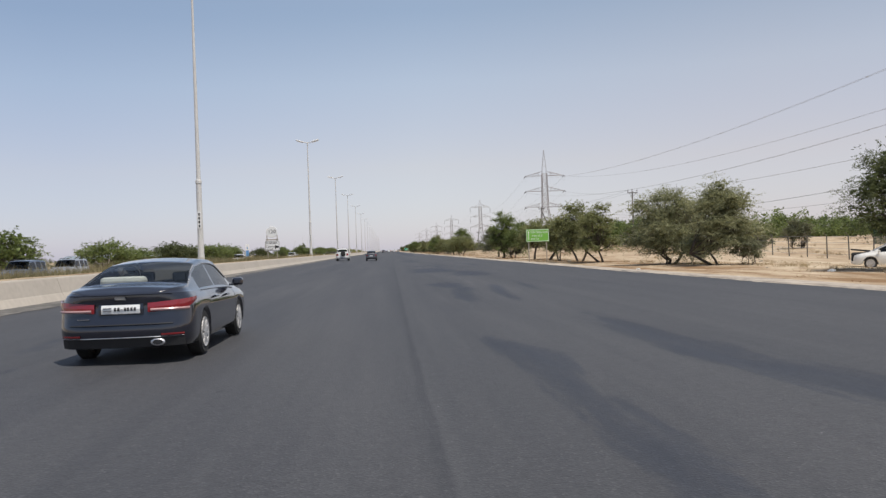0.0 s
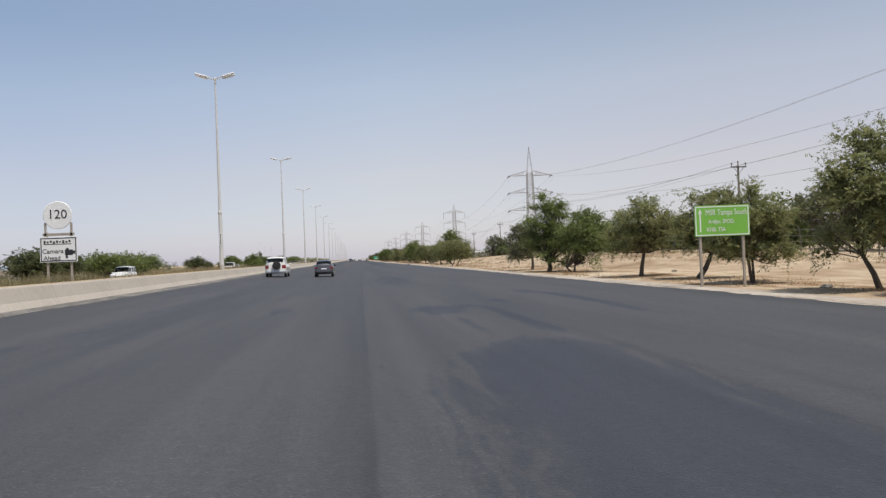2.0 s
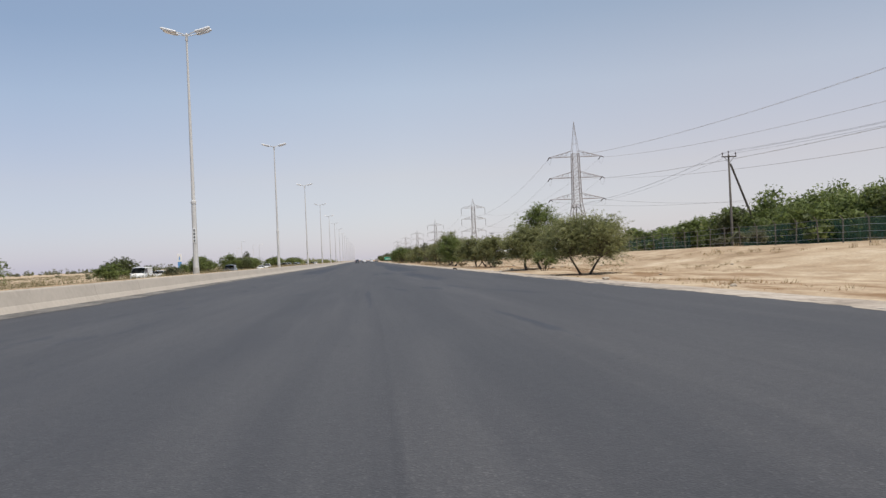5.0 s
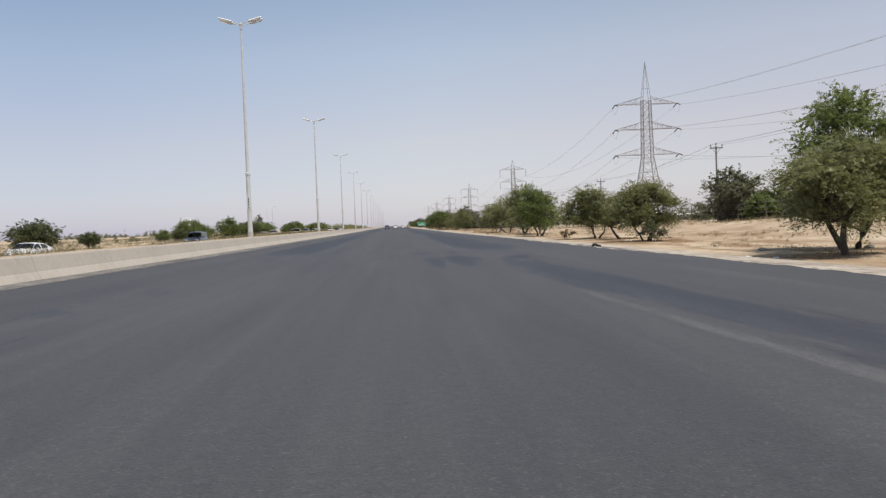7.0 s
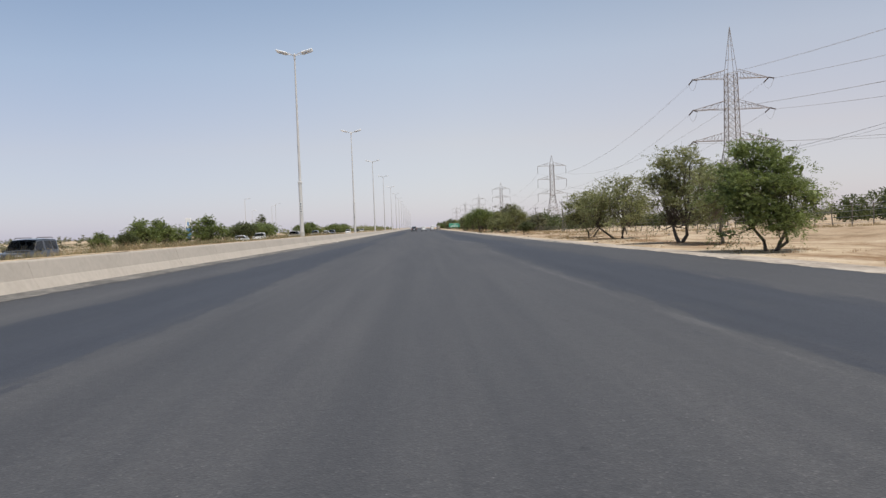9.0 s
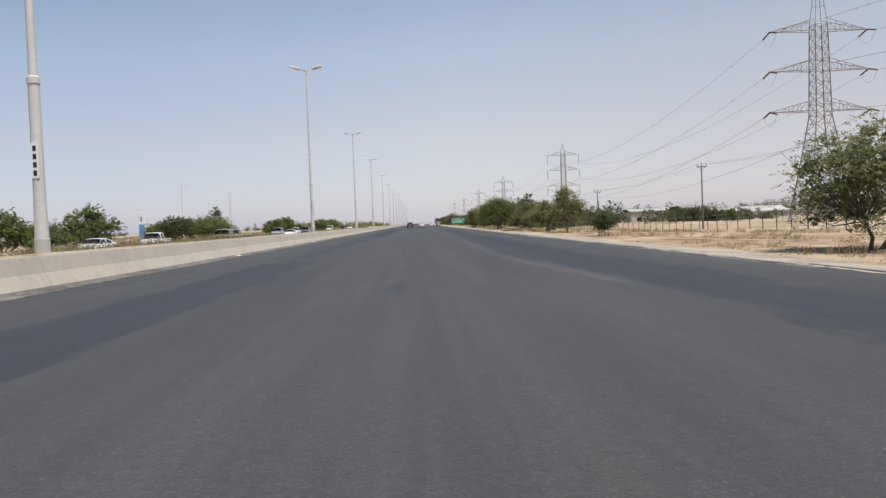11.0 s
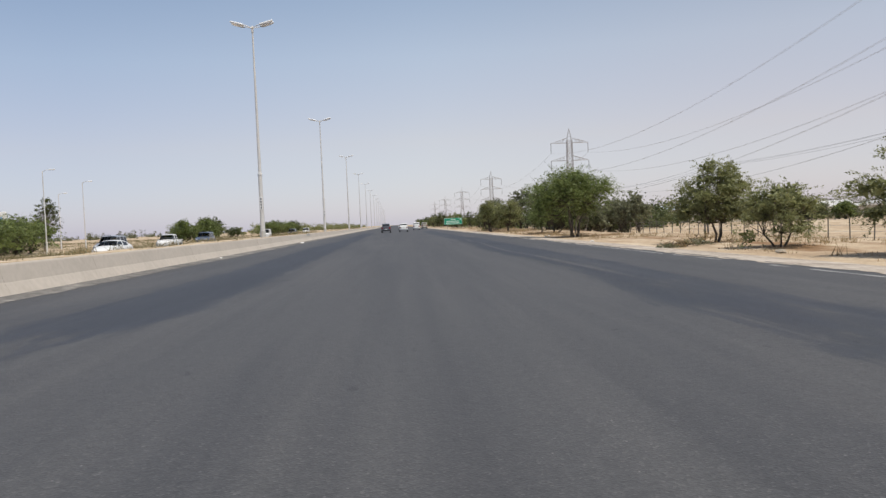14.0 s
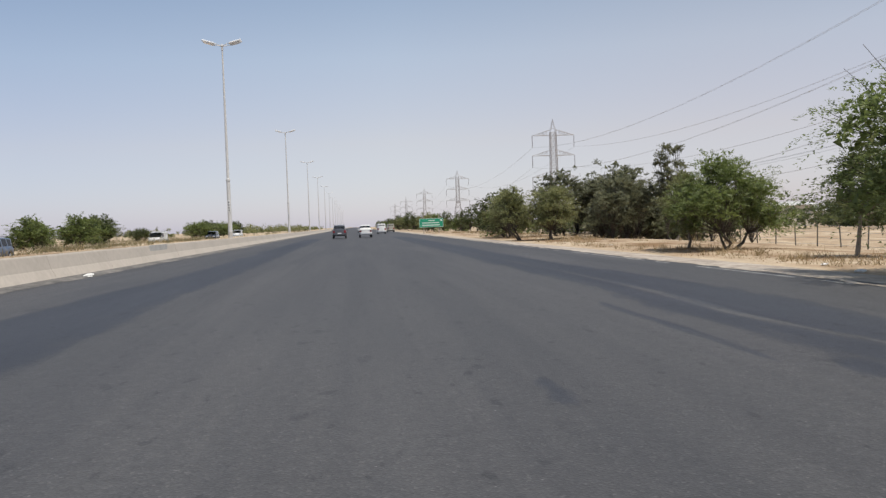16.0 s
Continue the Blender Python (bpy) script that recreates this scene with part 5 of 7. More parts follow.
woods("far_trees", [(wr.uniform(110, 200), wr.uniform(200, 380)) for k in range(24)], 4.5, 7, LEAFG, "scattered grey-green trees on the plain", 560, 0.30, 220)
woods("far_trees", [(wr.uniform(60, 98), wr.uniform(285, 330)) for k in range(80)], 5.0, 9, LEAFD, "far thicket of dark trees behind the fence", 480, 0.36, 260)
woods("far_trees", [(wr.uniform(-160, -46), wr.uniform(60, 420)) for k in range(50)], 2.0, 8, LEAFG, "low grey-green desert bushes on the plain", 320, 0.22)


# ---- grass and weeds ----
def tufts(name, spots, height, seed, mat, label, blades=14, spread=0.13, width=0.014):
    r = np.random.RandomState(seed)
    n = len(spots)
    x, y = np.repeat(spots[:, 0], blades), np.repeat(spots[:, 1], blades)
    h = np.repeat(r.uniform(0.4, 1.2, n), blades) * height * r.uniform(0.6, 1.2, n * blades)
    x, y = x + r.normal(size=n * blades) * spread, y + r.normal(size=n * blades) * spread
    base = np.stack([x, y, ground_z(x, y) - 0.03], -1)
    d = np.stack([r.normal(size=len(x)) * 0.55, r.normal(size=len(x)) * 0.55, np.ones(len(x))], -1)
    side = np.stack([r.normal(size=len(x)), r.normal(size=len(x)), np.zeros(len(x))], -1)
    side *= width / (np.linalg.norm(side, axis=1, keepdims=True) + 1e-6)
    q = np.stack([base - side, base + side, base + d * h[:, None]], 1)
    return tagged(new(name, leaves_mesh(q, mat)), label, "grass", kind="stuff")


gr = np.random.RandomState(21)


def scatter(n, x0, x1, y0, y1, keep=0.0, f=0.25):
    p = np.stack([gr.uniform(x0, x1, n), gr.uniform(y0, y1, n)], -1)
    return p[lump(p[:, 0] * f * 4, p[:, 1] * f) + gr.uniform(-0.25, 0.25, n) > keep]


def thinned(p, y0):
    """Fewer plants past y0, where the median is bare sand."""
    return p[(p[:, 1] < y0) | (np.arange(len(p)) % 4 == 0)]


tufts("dry_grass", scatter(5500, 12.2, 34, 270, 520, 0.05), 0.34, 1, STRAW, "straw-coloured dry grass on the verge by the fence")
tufts("dry_grass", scatter(4500, 12.5, 32, 20, 270, 0.3), 0.22, 2, STRAW, "sparse straw-coloured dry grass on the sand")
tufts("dry_grass", scatter(2500, 26, 44, 60, 270, 0.15), 0.4, 3, STRAW, "dry brush along the foot of the fence")
tufts("median_weeds", thinned(scatter(6500, -15.0, -10.25, 0, 560, -0.02), 335), 0.38, 4, WEED, "dry and green weeds on the sandy median", 16, 0.16)
tufts("median_weeds", thinned(scatter(3600, -14.5, -10.25, 20, 480, 0.25), 335), 0.42, 5, STRAW, "tall straw-coloured weeds behind the barrier", 9, 0.2)
tufts("median_weeds", scatter(900, -13.5, -10.3, 15, 80, -0.6), 0.46, 11, WEED, "bushy green and dry weeds behind the barrier", 20, 0.16)
tufts("plain_grass", scatter(6000, -120, -32, 40, 600, -0.1), 0.55, 6, WEED, "yellow-green scrub on the plain beyond the motorway", 14, 0.4, 0.03)
tufts("verge_weeds", scatter(3500, -36, -32, 40, 560, -0.1), 0.55, 8, WEED, "green and dry weeds along the far verge", 16, 0.25, 0.02)
litter_at = np.concatenate([np.array([x, y]) + gr.normal(size=(34, 2)) * np.array([0.42, 0.42]) * w * 0.6 for x, y, w in SHADED if y < 450])
tufts("leaf_litter", litter_at[litter_at[:, 0] > 11.6], 0.10, 9, BRUSH, "brown fallen leaves and dry brush under the roadside trees", 18, 0.30, 0.02)
tufts("leaf_litter", scatter(1500, 11.9, 17, 25, 440, 0.15), 0.10, 10, BRUSH, "scattered brown brush along the verge", 16, 0.30, 0.02)


# ---- pylons ----
def beam(bm, a, b, w):
    tube(bm, (a, b), w, 4, False)


def pylon(x, y, tension, z0=0.0):
    """A lattice tower: four legs, bracing, three pairs of arms, a peak, insulators."""
    thing = empty("pylon", pose(x, y, z0), "tall steel lattice high-voltage pylon with three pairs of arms", "pylon", "pylons of the power line")
    if tension:
        waist, arms, top, base_w, top_w, reach = 21.0, (22.0, 30.0, 37.8), 51.0, 4.9, 1.25, 8.6
    else:
        waist, arms, top, base_w, top_w, reach = 17.0, (18.5, 27.0, 35.0), 41.5, 4.2, 1.1, 7.4

    def half(z):
        return base_w + (top_w * 1.25 - base_w) * (z / waist) ** 0.9 if z < waist else top_w * 1.25 + (top_w - top_w * 1.25) * (z - waist) / (arms[2] - waist)

    levels = [0, 4.2, 8.2, 11.8, 15.0, 18.0, waist] + [waist + (arms[2] + 1.2 - waist) * k / 8 for k in range(1, 9)]
    levels = [z * (1.0 if tension else 1.0) for z in levels if z <= arms[2] + 1.3]
    for sx, sy in ((-1, -1), (1, -1), (1, 1), (-1, 1)):
        bm = bmesh.new()
        pts = [(sx * half(z), sy * half(z), z) for z in levels]
        tube(bm, pts, 0.13, 4)
        part("leg", bm, LATTICE if not tension else RUSTY, thing)
        bm = boxes((pts[0][0] - 0.5, pts[0][0] + 0.5, pts[0][1] - 0.5, pts[0][1] + 0.5, -1.8, 0.15))
        part("footing", bm, PLINTH, thing)
    bm = bmesh.new()
    for i, (a, b) in enumerate(zip(levels, levels[1:])):
        ha, hb = half(a), half(b)
        for (ax, ay), (bx, by) in (((-1, -1), (1, -1)), ((1, -1), (1, 1)), ((1, 1), (-1, 1)), ((-1, 1), (-1, -1))):
            beam(bm, (ax * ha, ay * ha, a), (bx * hb, by * hb, b), 0.065)
            beam(bm, (bx * ha, by * ha, a), (ax * hb, ay * hb, b), 0.065)
            if i % 2 == 1 or a >= waist:
                beam(bm, (ax * hb, ay * hb, b), (bx * hb, by * hb, b), 0.06)
            if b <= waist:
                m_ = (a + b) / 2
                hm = half(m_)
                beam(bm, (ax * hm, ay * hm, m_), ((ax + bx) / 2 * hm, (ay + by) / 2 * hm, m_), 0.045)
                beam(bm, (bx * hm, by * hm, m_), ((ax + bx) / 2 * hm, (ay + by) / 2 * hm, m_), 0.045)
    part("bracing", bm, LATTICE, thing)
    ends = []
    for z in arms:
        h = half(z)
        for s in (-1, 1):
            bm = bmesh.new()
            tip = (s * (reach + h), 0, z)
            for sy in (-1, 1):
                beam(bm, (s * h, sy * h, z), tip, 0.08)
                beam(bm, (s * h, sy * h, z + 2.2), tip, 0.065)
                for f, g in ((0.2, 0.35), (0.4, 0.55), (0.6, 0.75)):
                    lo = lambda q: (s * h + (tip[0] - s * h) * q, sy * h * (1 - q), z)
                    hi = lambda q: (s * h + (tip[0] - s * h) * q, sy * h * (1 - q), z + 2.2 * (1 - q))
                    beam(bm, lo(f), hi(f), 0.04)
                    beam(bm, hi(f), lo(g), 0.04)
            for f in (0.25, 0.5, 0.75):
                beam(bm, (s * h + (tip[0] - s * h) * f, -h * (1 - f), z), (s * h + (tip[0] - s * h) * f, h * (1 - f), z), 0.04)
            part("cross_arm", bm, RUSTY if tension else LATTICE, thing)
            ends.append((s, tip))
    bm = bmesh.new()
    zt, ht = levels[-1], half(levels[-1])
    for sx, sy in ((-1, -1), (1, -1), (1, 1), (-1, 1)):
        beam(bm, (sx * ht, sy * ht, zt), (0, 0, top), 0.07)
        for f in (0.3, 0.6):
            k = 1 - f
            beam(bm, (sx * ht * k, sy * ht * k, zt + (top - zt) * f), (-sy * ht * k, sx * ht * k, zt + (top - zt) * f), 0.04)
    part("peak", bm, LATTICE, thing)
    for s, tip in ends:
        for d in ((-1, 1) if tension else (0,)):
            bm = bmesh.new()
            a = Vector(tip)
            b = a + (Vector((0, d * 3.0, -0.75)) if tension else Vector((0, 0, -4.6)))
            n = 15
            pts = [a.lerp(b, k / (2 * n)) for k in range(2 * n + 1)]
            tube(bm, pts, [0.05 if k % 2 else 0.17 for k in range(2 * n + 1)], 8)
            part("insulator", bm, INSULATOR, thing, "dark ribbed insulator string")
        if tension:
            bm = bmesh.new()
            pts = [(tip[0], -3.0 + 6.0 * k / 12, tip[2] - 0.8 - 2.0 * (1 - (2 * k / 12 - 1) ** 2)) for k in range(13)]
            tube(bm, pts, 0.035, 4, False)
            part("jumper", bm, WIRE, thing, "drooping jumper wire")
    return [(x + tip[0], y, z0 + tip[2], s) for s, tip in ends]


TOWERS = [(80, -75, True), (80.7, 410, True), (80, 690, False), (79, 985, False), (78, 1265, False), (76, 1545, False), (74, 1830, False)]
rows = [pylon(x, y, tn, float(ground_z(x, y)) if y < 600 else 0.0) for x, y, tn in TOWERS]
for i in range(len(TOWERS) - 1):
    for a, b in zip(rows[i], rows[i + 1]):
        pa, pb = Vector(a[:3]), Vector(b[:3])
        pa += Vector((0, 3.0, -0.75)) if TOWERS[i][2] else Vector((0, 0, -4.6))
        pb += Vector((0, -3.0, -0.75)) if TOWERS[i + 1][2] else Vector((0, 0, -4.6))
        sag = 12.8 if i == 0 else 8.0
        bm = bmesh.new()
        for off in (-0.2, 0.2):
            pts = [pa.lerp(pb, k / 40) + Vector((off, 0, -4 * sag * (k / 40) * (1 - k / 40))) for k in range(41)]
            tube(bm, pts, 0.021, 4, False)
        for f in np.linspace(0.06, 0.94, 9):
            p = pa.lerp(pb, float(f)) + Vector((0, 0, -4 * sag * f * (1 - f)))
            box(bm, p.x - 0.22, p.x + 0.22, p.y - 0.04, p.y + 0.04, p.z - 0.04, p.z + 0.04)
        tagged(put("power_line", mesh_of(bm, WIRE, False)), "twin high-voltage conductor hanging between the pylons", "power line", "conductors")


# ---- wooden poles of the local line ----
def wood_pole(x, y, top, strut=False, double=False):
    z0 = float(ground_z(x, y))
    thing = empty("utility_pole", pose(x, y, z0), "dark wooden utility pole with cross-arm and insulators" + (" and raking strut" if strut else ""), "utility pole", "utility poles")
    h = top - z0
    bm = bmesh.new()
    lathe(bm, [(0.14, -0.6), (0.13, 0.0), (0.085, h)], 10)
    part("pole", bm, WOOD, thing, smooth=True)
    bm = boxes((-0.74, 0.74, -0.15, -0.06, h - 0.28, h - 0.17))
    part("cross_arm", bm, WOOD, thing)
    for sx in (-0.66, 0.0, 0.66):
        bm = bmesh.new()
        zb = h - 0.16 if sx else h
        lathe(bm, [(0.025, zb), (0.025, zb + 0.12), (0.075, zb + 0.14), (0.06, zb + 0.22), (0.08, zb + 0.24), (0.03, zb + 0.34)], 8, Matrix.Translation((sx, -0.11 if sx else 0, 0)))
        part("insulator", bm, INSULATOR, thing)
    for sx in (-0.5, 0.5):
        bm = tubes([((sx, -0.11, h - 0.25), (0, -0.11, h - 0.85))], 0.022)
        part("brace", bm, WOOD, thing)
    if strut:
        bm = bmesh.new()
        tube(bm, ((3.6, 0.8, -0.3), (0.15, 0, h - 0.9)), [0.13, 0.10], 8)
        part("strut", bm, WOOD, thing)
    if double:
        bm = bmesh.new()
        tube(bm, ((0.55, 0.3, -0.4), (0.12, 0.05, h * 0.75)), [0.13, 0.10], 8)
        part("strut", bm, WOOD, thing)
        bm = tubes([((-1.6, 0, 0.0), (-0.1, 0, h * 0.72))], 0.015)
        part("stay_wire", bm, WIRE, thing)
    return (x, y, z0 + h)


poles = [wood_pole(35.0, 115.4, 8.6), wood_pole(35.5, 186.9, 9.9, strut=True), wood_pole(36.6, 247.4, 8.9), wood_pole(38.5, 306.0, 8.2), wood_pole(41.0, 366.4, 8.1),
         wood_pole(38.5, 423.5, 6.7, double=True), wood_pole(40.0, 485.0, 6.6), wood_pole(41.0, 545.0, 6.6)]
for a, b in zip(poles, poles[1:]):
    for sx, dz in ((-0.66, 0.12), (0.0, 0.3), (0.66, 0.12)):
        bm = bmesh.new()
        pts = [Vector((a[0] + sx, a[1], a[2] + dz)).lerp(Vector((b[0] + sx, b[1], b[2] + dz)), k / 14) - Vector((0, 0, 3.2 * (k / 14) * (1 - k / 14))) for k in range(15)]
        tube(bm, pts, 0.011, 3, False)
        tagged(put("overhead_wire", mesh_of(bm, WIRE, False)), "thin overhead wire between the wooden poles", "wire", "overhead wires")


# ---- wire fence along the right ----
def net_material():
    m = material("fence netting", (0.034, 0.10, 0.058), 0.8, amount=0.2)
    nt = m.node_tree
    co, wv = nt.nodes.new("ShaderNodeTexCoord"), nt.nodes.new("ShaderNodeTexNoise")
    tr, mx = nt.nodes.new("ShaderNodeBsdfTransparent"), nt.nodes.new("ShaderNodeMixShader")
    mul = nt.nodes.new("ShaderNodeMath")
    mul.operation, mul.inputs[1].default_value, mul.inputs[2].default_value = "MULTIPLY_ADD", 0.9, 0.25
    wv.inputs["Scale"].default_value = 2.0
    nt.links.new(co.outputs["Object"], wv.inputs["Vector"])
    nt.links.new(wv.outputs[0], mul.inputs[0])
    nt.links.new(mul.outputs[0], mx.inputs[0])
    nt.links.new(nt.nodes["Principled BSDF"].outputs[0], mx.inputs[2])
    nt.links.new(tr.outputs[0], mx.inputs[1])
    nt.links.new(mx.outputs[0], nt.nodes["Material Output"].inputs["Surface"])
    return m


fence = empty("wire_fence", pose(0, 0, 0), "wire fence with dark posts on the sand behind the verge", "fence", kind="structure")
bm = bmesh.new()
tube(bm, ((0, 0, -0.5), (0, 0, 1.75)), 0.045, 6)
tube(bm, ((0, 0, 1.72), (-0.22, 0, 2.0)), 0.03, 5)
post_me = mesh_of(bm, FENCEPOST, False)
fr = np.random.RandomState(4)
FX = 33.0
fy = np.arange(24, 560, 3.0)
fp = [(FX + 0.15 * math.sin(y * 0.09), y, float(ground_z(FX, y))) for y in fy]
for x, y, z in fp:
    put("post", post_me, fence, "", pose(x, y, z - fr.uniform(0, 0.12), fr.uniform(-3, 3), fr.uniform(-3, 3), 0))
for hz in (0.3, 0.75, 1.2, 1.65):
    bm = bmesh.new()
    tube(bm, [(x, y, z + hz + 0.02 * math.sin(y * 3)) for x, y, z in fp], 0.012, 3, False)
    part("strand", bm, WIRE, fence)
NET = net_material()
NETPART = [(140, 186), (50, 92), (196, 246)]
for a, b in NETPART:
    sel = [(x, y, z) for x, y, z in fp if a <= y <= b]
    me = bpy.data.meshes.new("net")
    n, off = len(sel), 22.0 if a == 50 else 3.0
    me.from_pydata([(x + off + d, y, float(ground_z(x + off, y)) + h) for x, y, z in sel for h, d in ((0.0, 0.0), (1.7, 0.0))], [],
                   [(2 * k, 2 * k + 2, 2 * k + 3, 2 * k + 1) for k in range(n - 1)])
    me.materials.append(NET)
    put("netting", me, fence, "green shade netting")


# ---- signs ----
def bars(bm, rows, y):
    for x0, x1, z0, z1 in rows:
        box(bm, x0, x1, y - 0.004, y, z0, z1)
    return bm


def text_bars(parent, mat, rows, y=0.0):
    """Writing as plain bars, each a part."""
    for row in rows:
        put("text_bar", mesh_of(bars(bmesh.new(), [row], y), mat, False), parent)


def panel_frame(parent, x0, x1, z0, z1, mat, y=0.0, border=None):
    bm = bmesh.new()
    box(bm, x0, x1, y, y + 0.03, z0, z1, 0.008)
    p = part("panel", bm, mat, parent)
    if border:
        bm, w, g = bmesh.new(), 0.035, 0.03
        for s in ((x0 + g, x1 - g, z0 + g, z0 + g + w), (x0 + g, x1 - g, z1 - g - w, z1 - g), (x0 + g, x0 + g + w, z0 + g + w, z1 - g - w), (x1 - g - w, x1 - g, z0 + g + w, z1 - g - w)):
            box(bm, s[0], s[1], y - 0.004, y, s[2], s[3])
        put("border", mesh_of(bm, border, False), p)
    return p


# lime green camp sign
sg = empty("camp_sign", pose(12.9, 72.0, -0.09, 0, 0, 0), "lime green road sign with white lettering on two posts", "road sign")
for sx in (-0.82, 0.78):
    bm = boxes((sx - 0.04, sx + 0.04, 0.035, 0.115, -0.4, 2.75))
    part("post", bm, POSTSTEEL, sg)
p = panel_frame(sg, -1.03, 1.02, 1.74, 2.84, GREENSIGN, 0.0, SIGNWHITE)
bm = bars(bmesh.new(), [(-0.845, -0.795, 1.90, 2.58)], 0.0)
v = [bm.verts.new(q) for q in ((-0.90, -0.004, 2.55), (-0.74, -0.004, 2.55), (-0.82, -0.004, 2.72))]
bm.faces.new(v)
put("arrow", mesh_of(bm, SIGNWHITE, False), p, "white arrow pointing ahead")
for line, size, cx, cz, fit in (("MSR Tampa South", 0.21, 0.155, 2.585, 0.72), ("Arifjan, SPOD,", 0.15, -0.03, 2.26, 0.80), ("KNB, TSA", 0.15, -0.24, 1.98, 0.80)):
    lettering(line, size, SIGNWHITE, p, pose(cx, -0.006, cz, 90, 0, 0) @ Matrix.Diagonal((fit, 1, 1, 1)), "white lettering")

# speed limit and camera sign on the median
sc = empty("speed_camera_sign", pose(-11.0, 75.6, 0.62), "round speed limit sign over a white camera notice", "road sign")
for sx in (-0.42, 0.42):
    bm = boxes((sx - 0.035, sx + 0.035, 0.05, 0.12, -0.3, 2.15))
    part("post", bm, POSTSTEEL, sc)
bm = boxes((-0.56, 0.56, 0.035, 0.065, 2.02, 2.12), (-0.5, -0.42, 0.035, 0.065, 1.9, 2.5), (0.42, 0.5, 0.035, 0.065, 1.9, 2.5))
part("bracket", bm, POSTSTEEL, sc)
bm = bmesh.new()
lathe(bm, [(0.50, 0.0), (0.52, 0.015), (0.50, 0.03)], 40, Matrix.Translation((0, 0.03, 2.78)) @ Matrix.Rotation(radians(90), 4, "X"))
disc = part("disc", bm, SIGNWHITE, sc, "white round plate")
lettering("120", 0.34, SIGNBLACK, disc, pose(0, -0.006, 2.80, 90, 0, 0), "black numerals")
p = panel_frame(sc, -0.66, 0.66, 1.05, 1.98, SIGNWHITE, 0.0, SIGNBLACK)
lettering("Camera", 0.17, SIGNBLACK, p, pose(-0.20, -0.006, 1.45, 90, 0, 0))
lettering("Ahead", 0.17, SIGNBLACK, p, pose(-0.24, -0.006, 1.20, 90, 0, 0))
text_bars(p, SIGNBLACK, [(-0.52 + 0.11 * k, -0.45 + 0.11 * k, 1.735 + 0.02 * (k % 3), 1.85 - 0.03 * (k % 2)) for k in range(9)] + [(-0.52, 0.46, 1.70, 1.725)])
bm = bmesh.new()
bars(bm, [(0.22, 0.50, 1.30, 1.50), (0.26, 0.36, 1.50, 1.56), (0.24, 0.32, 1.18, 1.30), (0.50, 0.58, 1.34, 1.46)], 0.0)
put("camera_symbol", mesh_of(bm, SIGNBLACK, False), p, "black camera symbol")

# direction sign far ahead
gsn = empty("direction_sign", pose(12.6, 508.0, -0.1), "green direction sign with white writing on two posts", "road sign")
for sx in (-1.3, 1.3):
    bm = boxes((sx - 0.06, sx + 0.06, 0.035, 0.155, -0.4, 2.9))
    part("post", bm, POSTSTEEL, gsn)
p = panel_frame(gsn, -2.05, 2.05, 0.95, 2.45, TEALSIGN, 0.0, SIGNWHITE)
text_bars(p, SIGNWHITE, [(-0.5 + 0.16 * k, -0.39 + 0.16 * k, 2.02, 2.16) for k in range(7)] + [(-1.5 + 0.17 * k, -1.38 + 0.17 * k, 1.62, 1.80 - 0.04 * (k % 2)) for k in range(17)]
          + [(-1.6 + 0.17 * k, -1.48 + 0.17 * k, 1.22, 1.38 + 0.03 * (k % 2)) for k in range(18)] + [(1.55, 1.85, 2.0, 2.25)])

# filling-station totem across the motorway
tt = empty("station_totem", pose(-85, 503, 0.0, 0, 0, -8), "tall white and blue filling-station totem sign", "sign")
bm = bmesh.new()
box(bm, -1.0, 1.0, 0, 0.5, 4.3, 8.0, 0.1)
part("head_panel", bm, SIGNWHITE, tt, "white panel")
bm = bmesh.new()
box(bm, -0.85, 0.85, 0.02, 0.48, -0.3, 4.28, 0.05)
part("column", bm, SIGNBLUE, tt, "blue and white column")
bm = bmesh.new()
bars(bm, [(-0.3, 0.3, 5.2, 6.4), (-0.15, 0.15, 6.4, 6.9)], 0.0)
part("emblem", bm, SIGNBLUE, tt, "blue emblem shape")


# ---- single-armed lamps of the side road, left ----
def side_lamp(x, y, top):
    z0 = float(ground_z(x, y))
    thing = empty("side_street_lamp", pose(x, y, z0), "slim grey single-arm street lamp beyond the motorway", "street lamp", "side road lamps")
    h = top - z0
    bm = bmesh.new()
    lathe(bm, [(0.10, -0.3), (0.095, 1.2), (0.075, 1.25), (0.045, h)], 12)
    part("pole", bm, GALV, thing)
    bm = bmesh.new()
    tube(bm, ((0, 0, h - 0.1), (0.25, 0, h + 0.08), (0.75, 0, h + 0.14)), 0.03, 6)
    part("arm", bm, GALV, thing)
    bm = bmesh.new()
    box(bm, 0.7, 1.3, -0.12, 0.12, h + 0.08, h + 0.2, 0.04)
    part("luminaire", bm, LAMPWHITE, thing)


for x, y, t_ in ((-39.7, 387.8, 9.2), (-36.5, 408.5, 8.5), (-42, 434, 8.9), (-50, 446, 8.1)):
    side_lamp(x, y, t_)


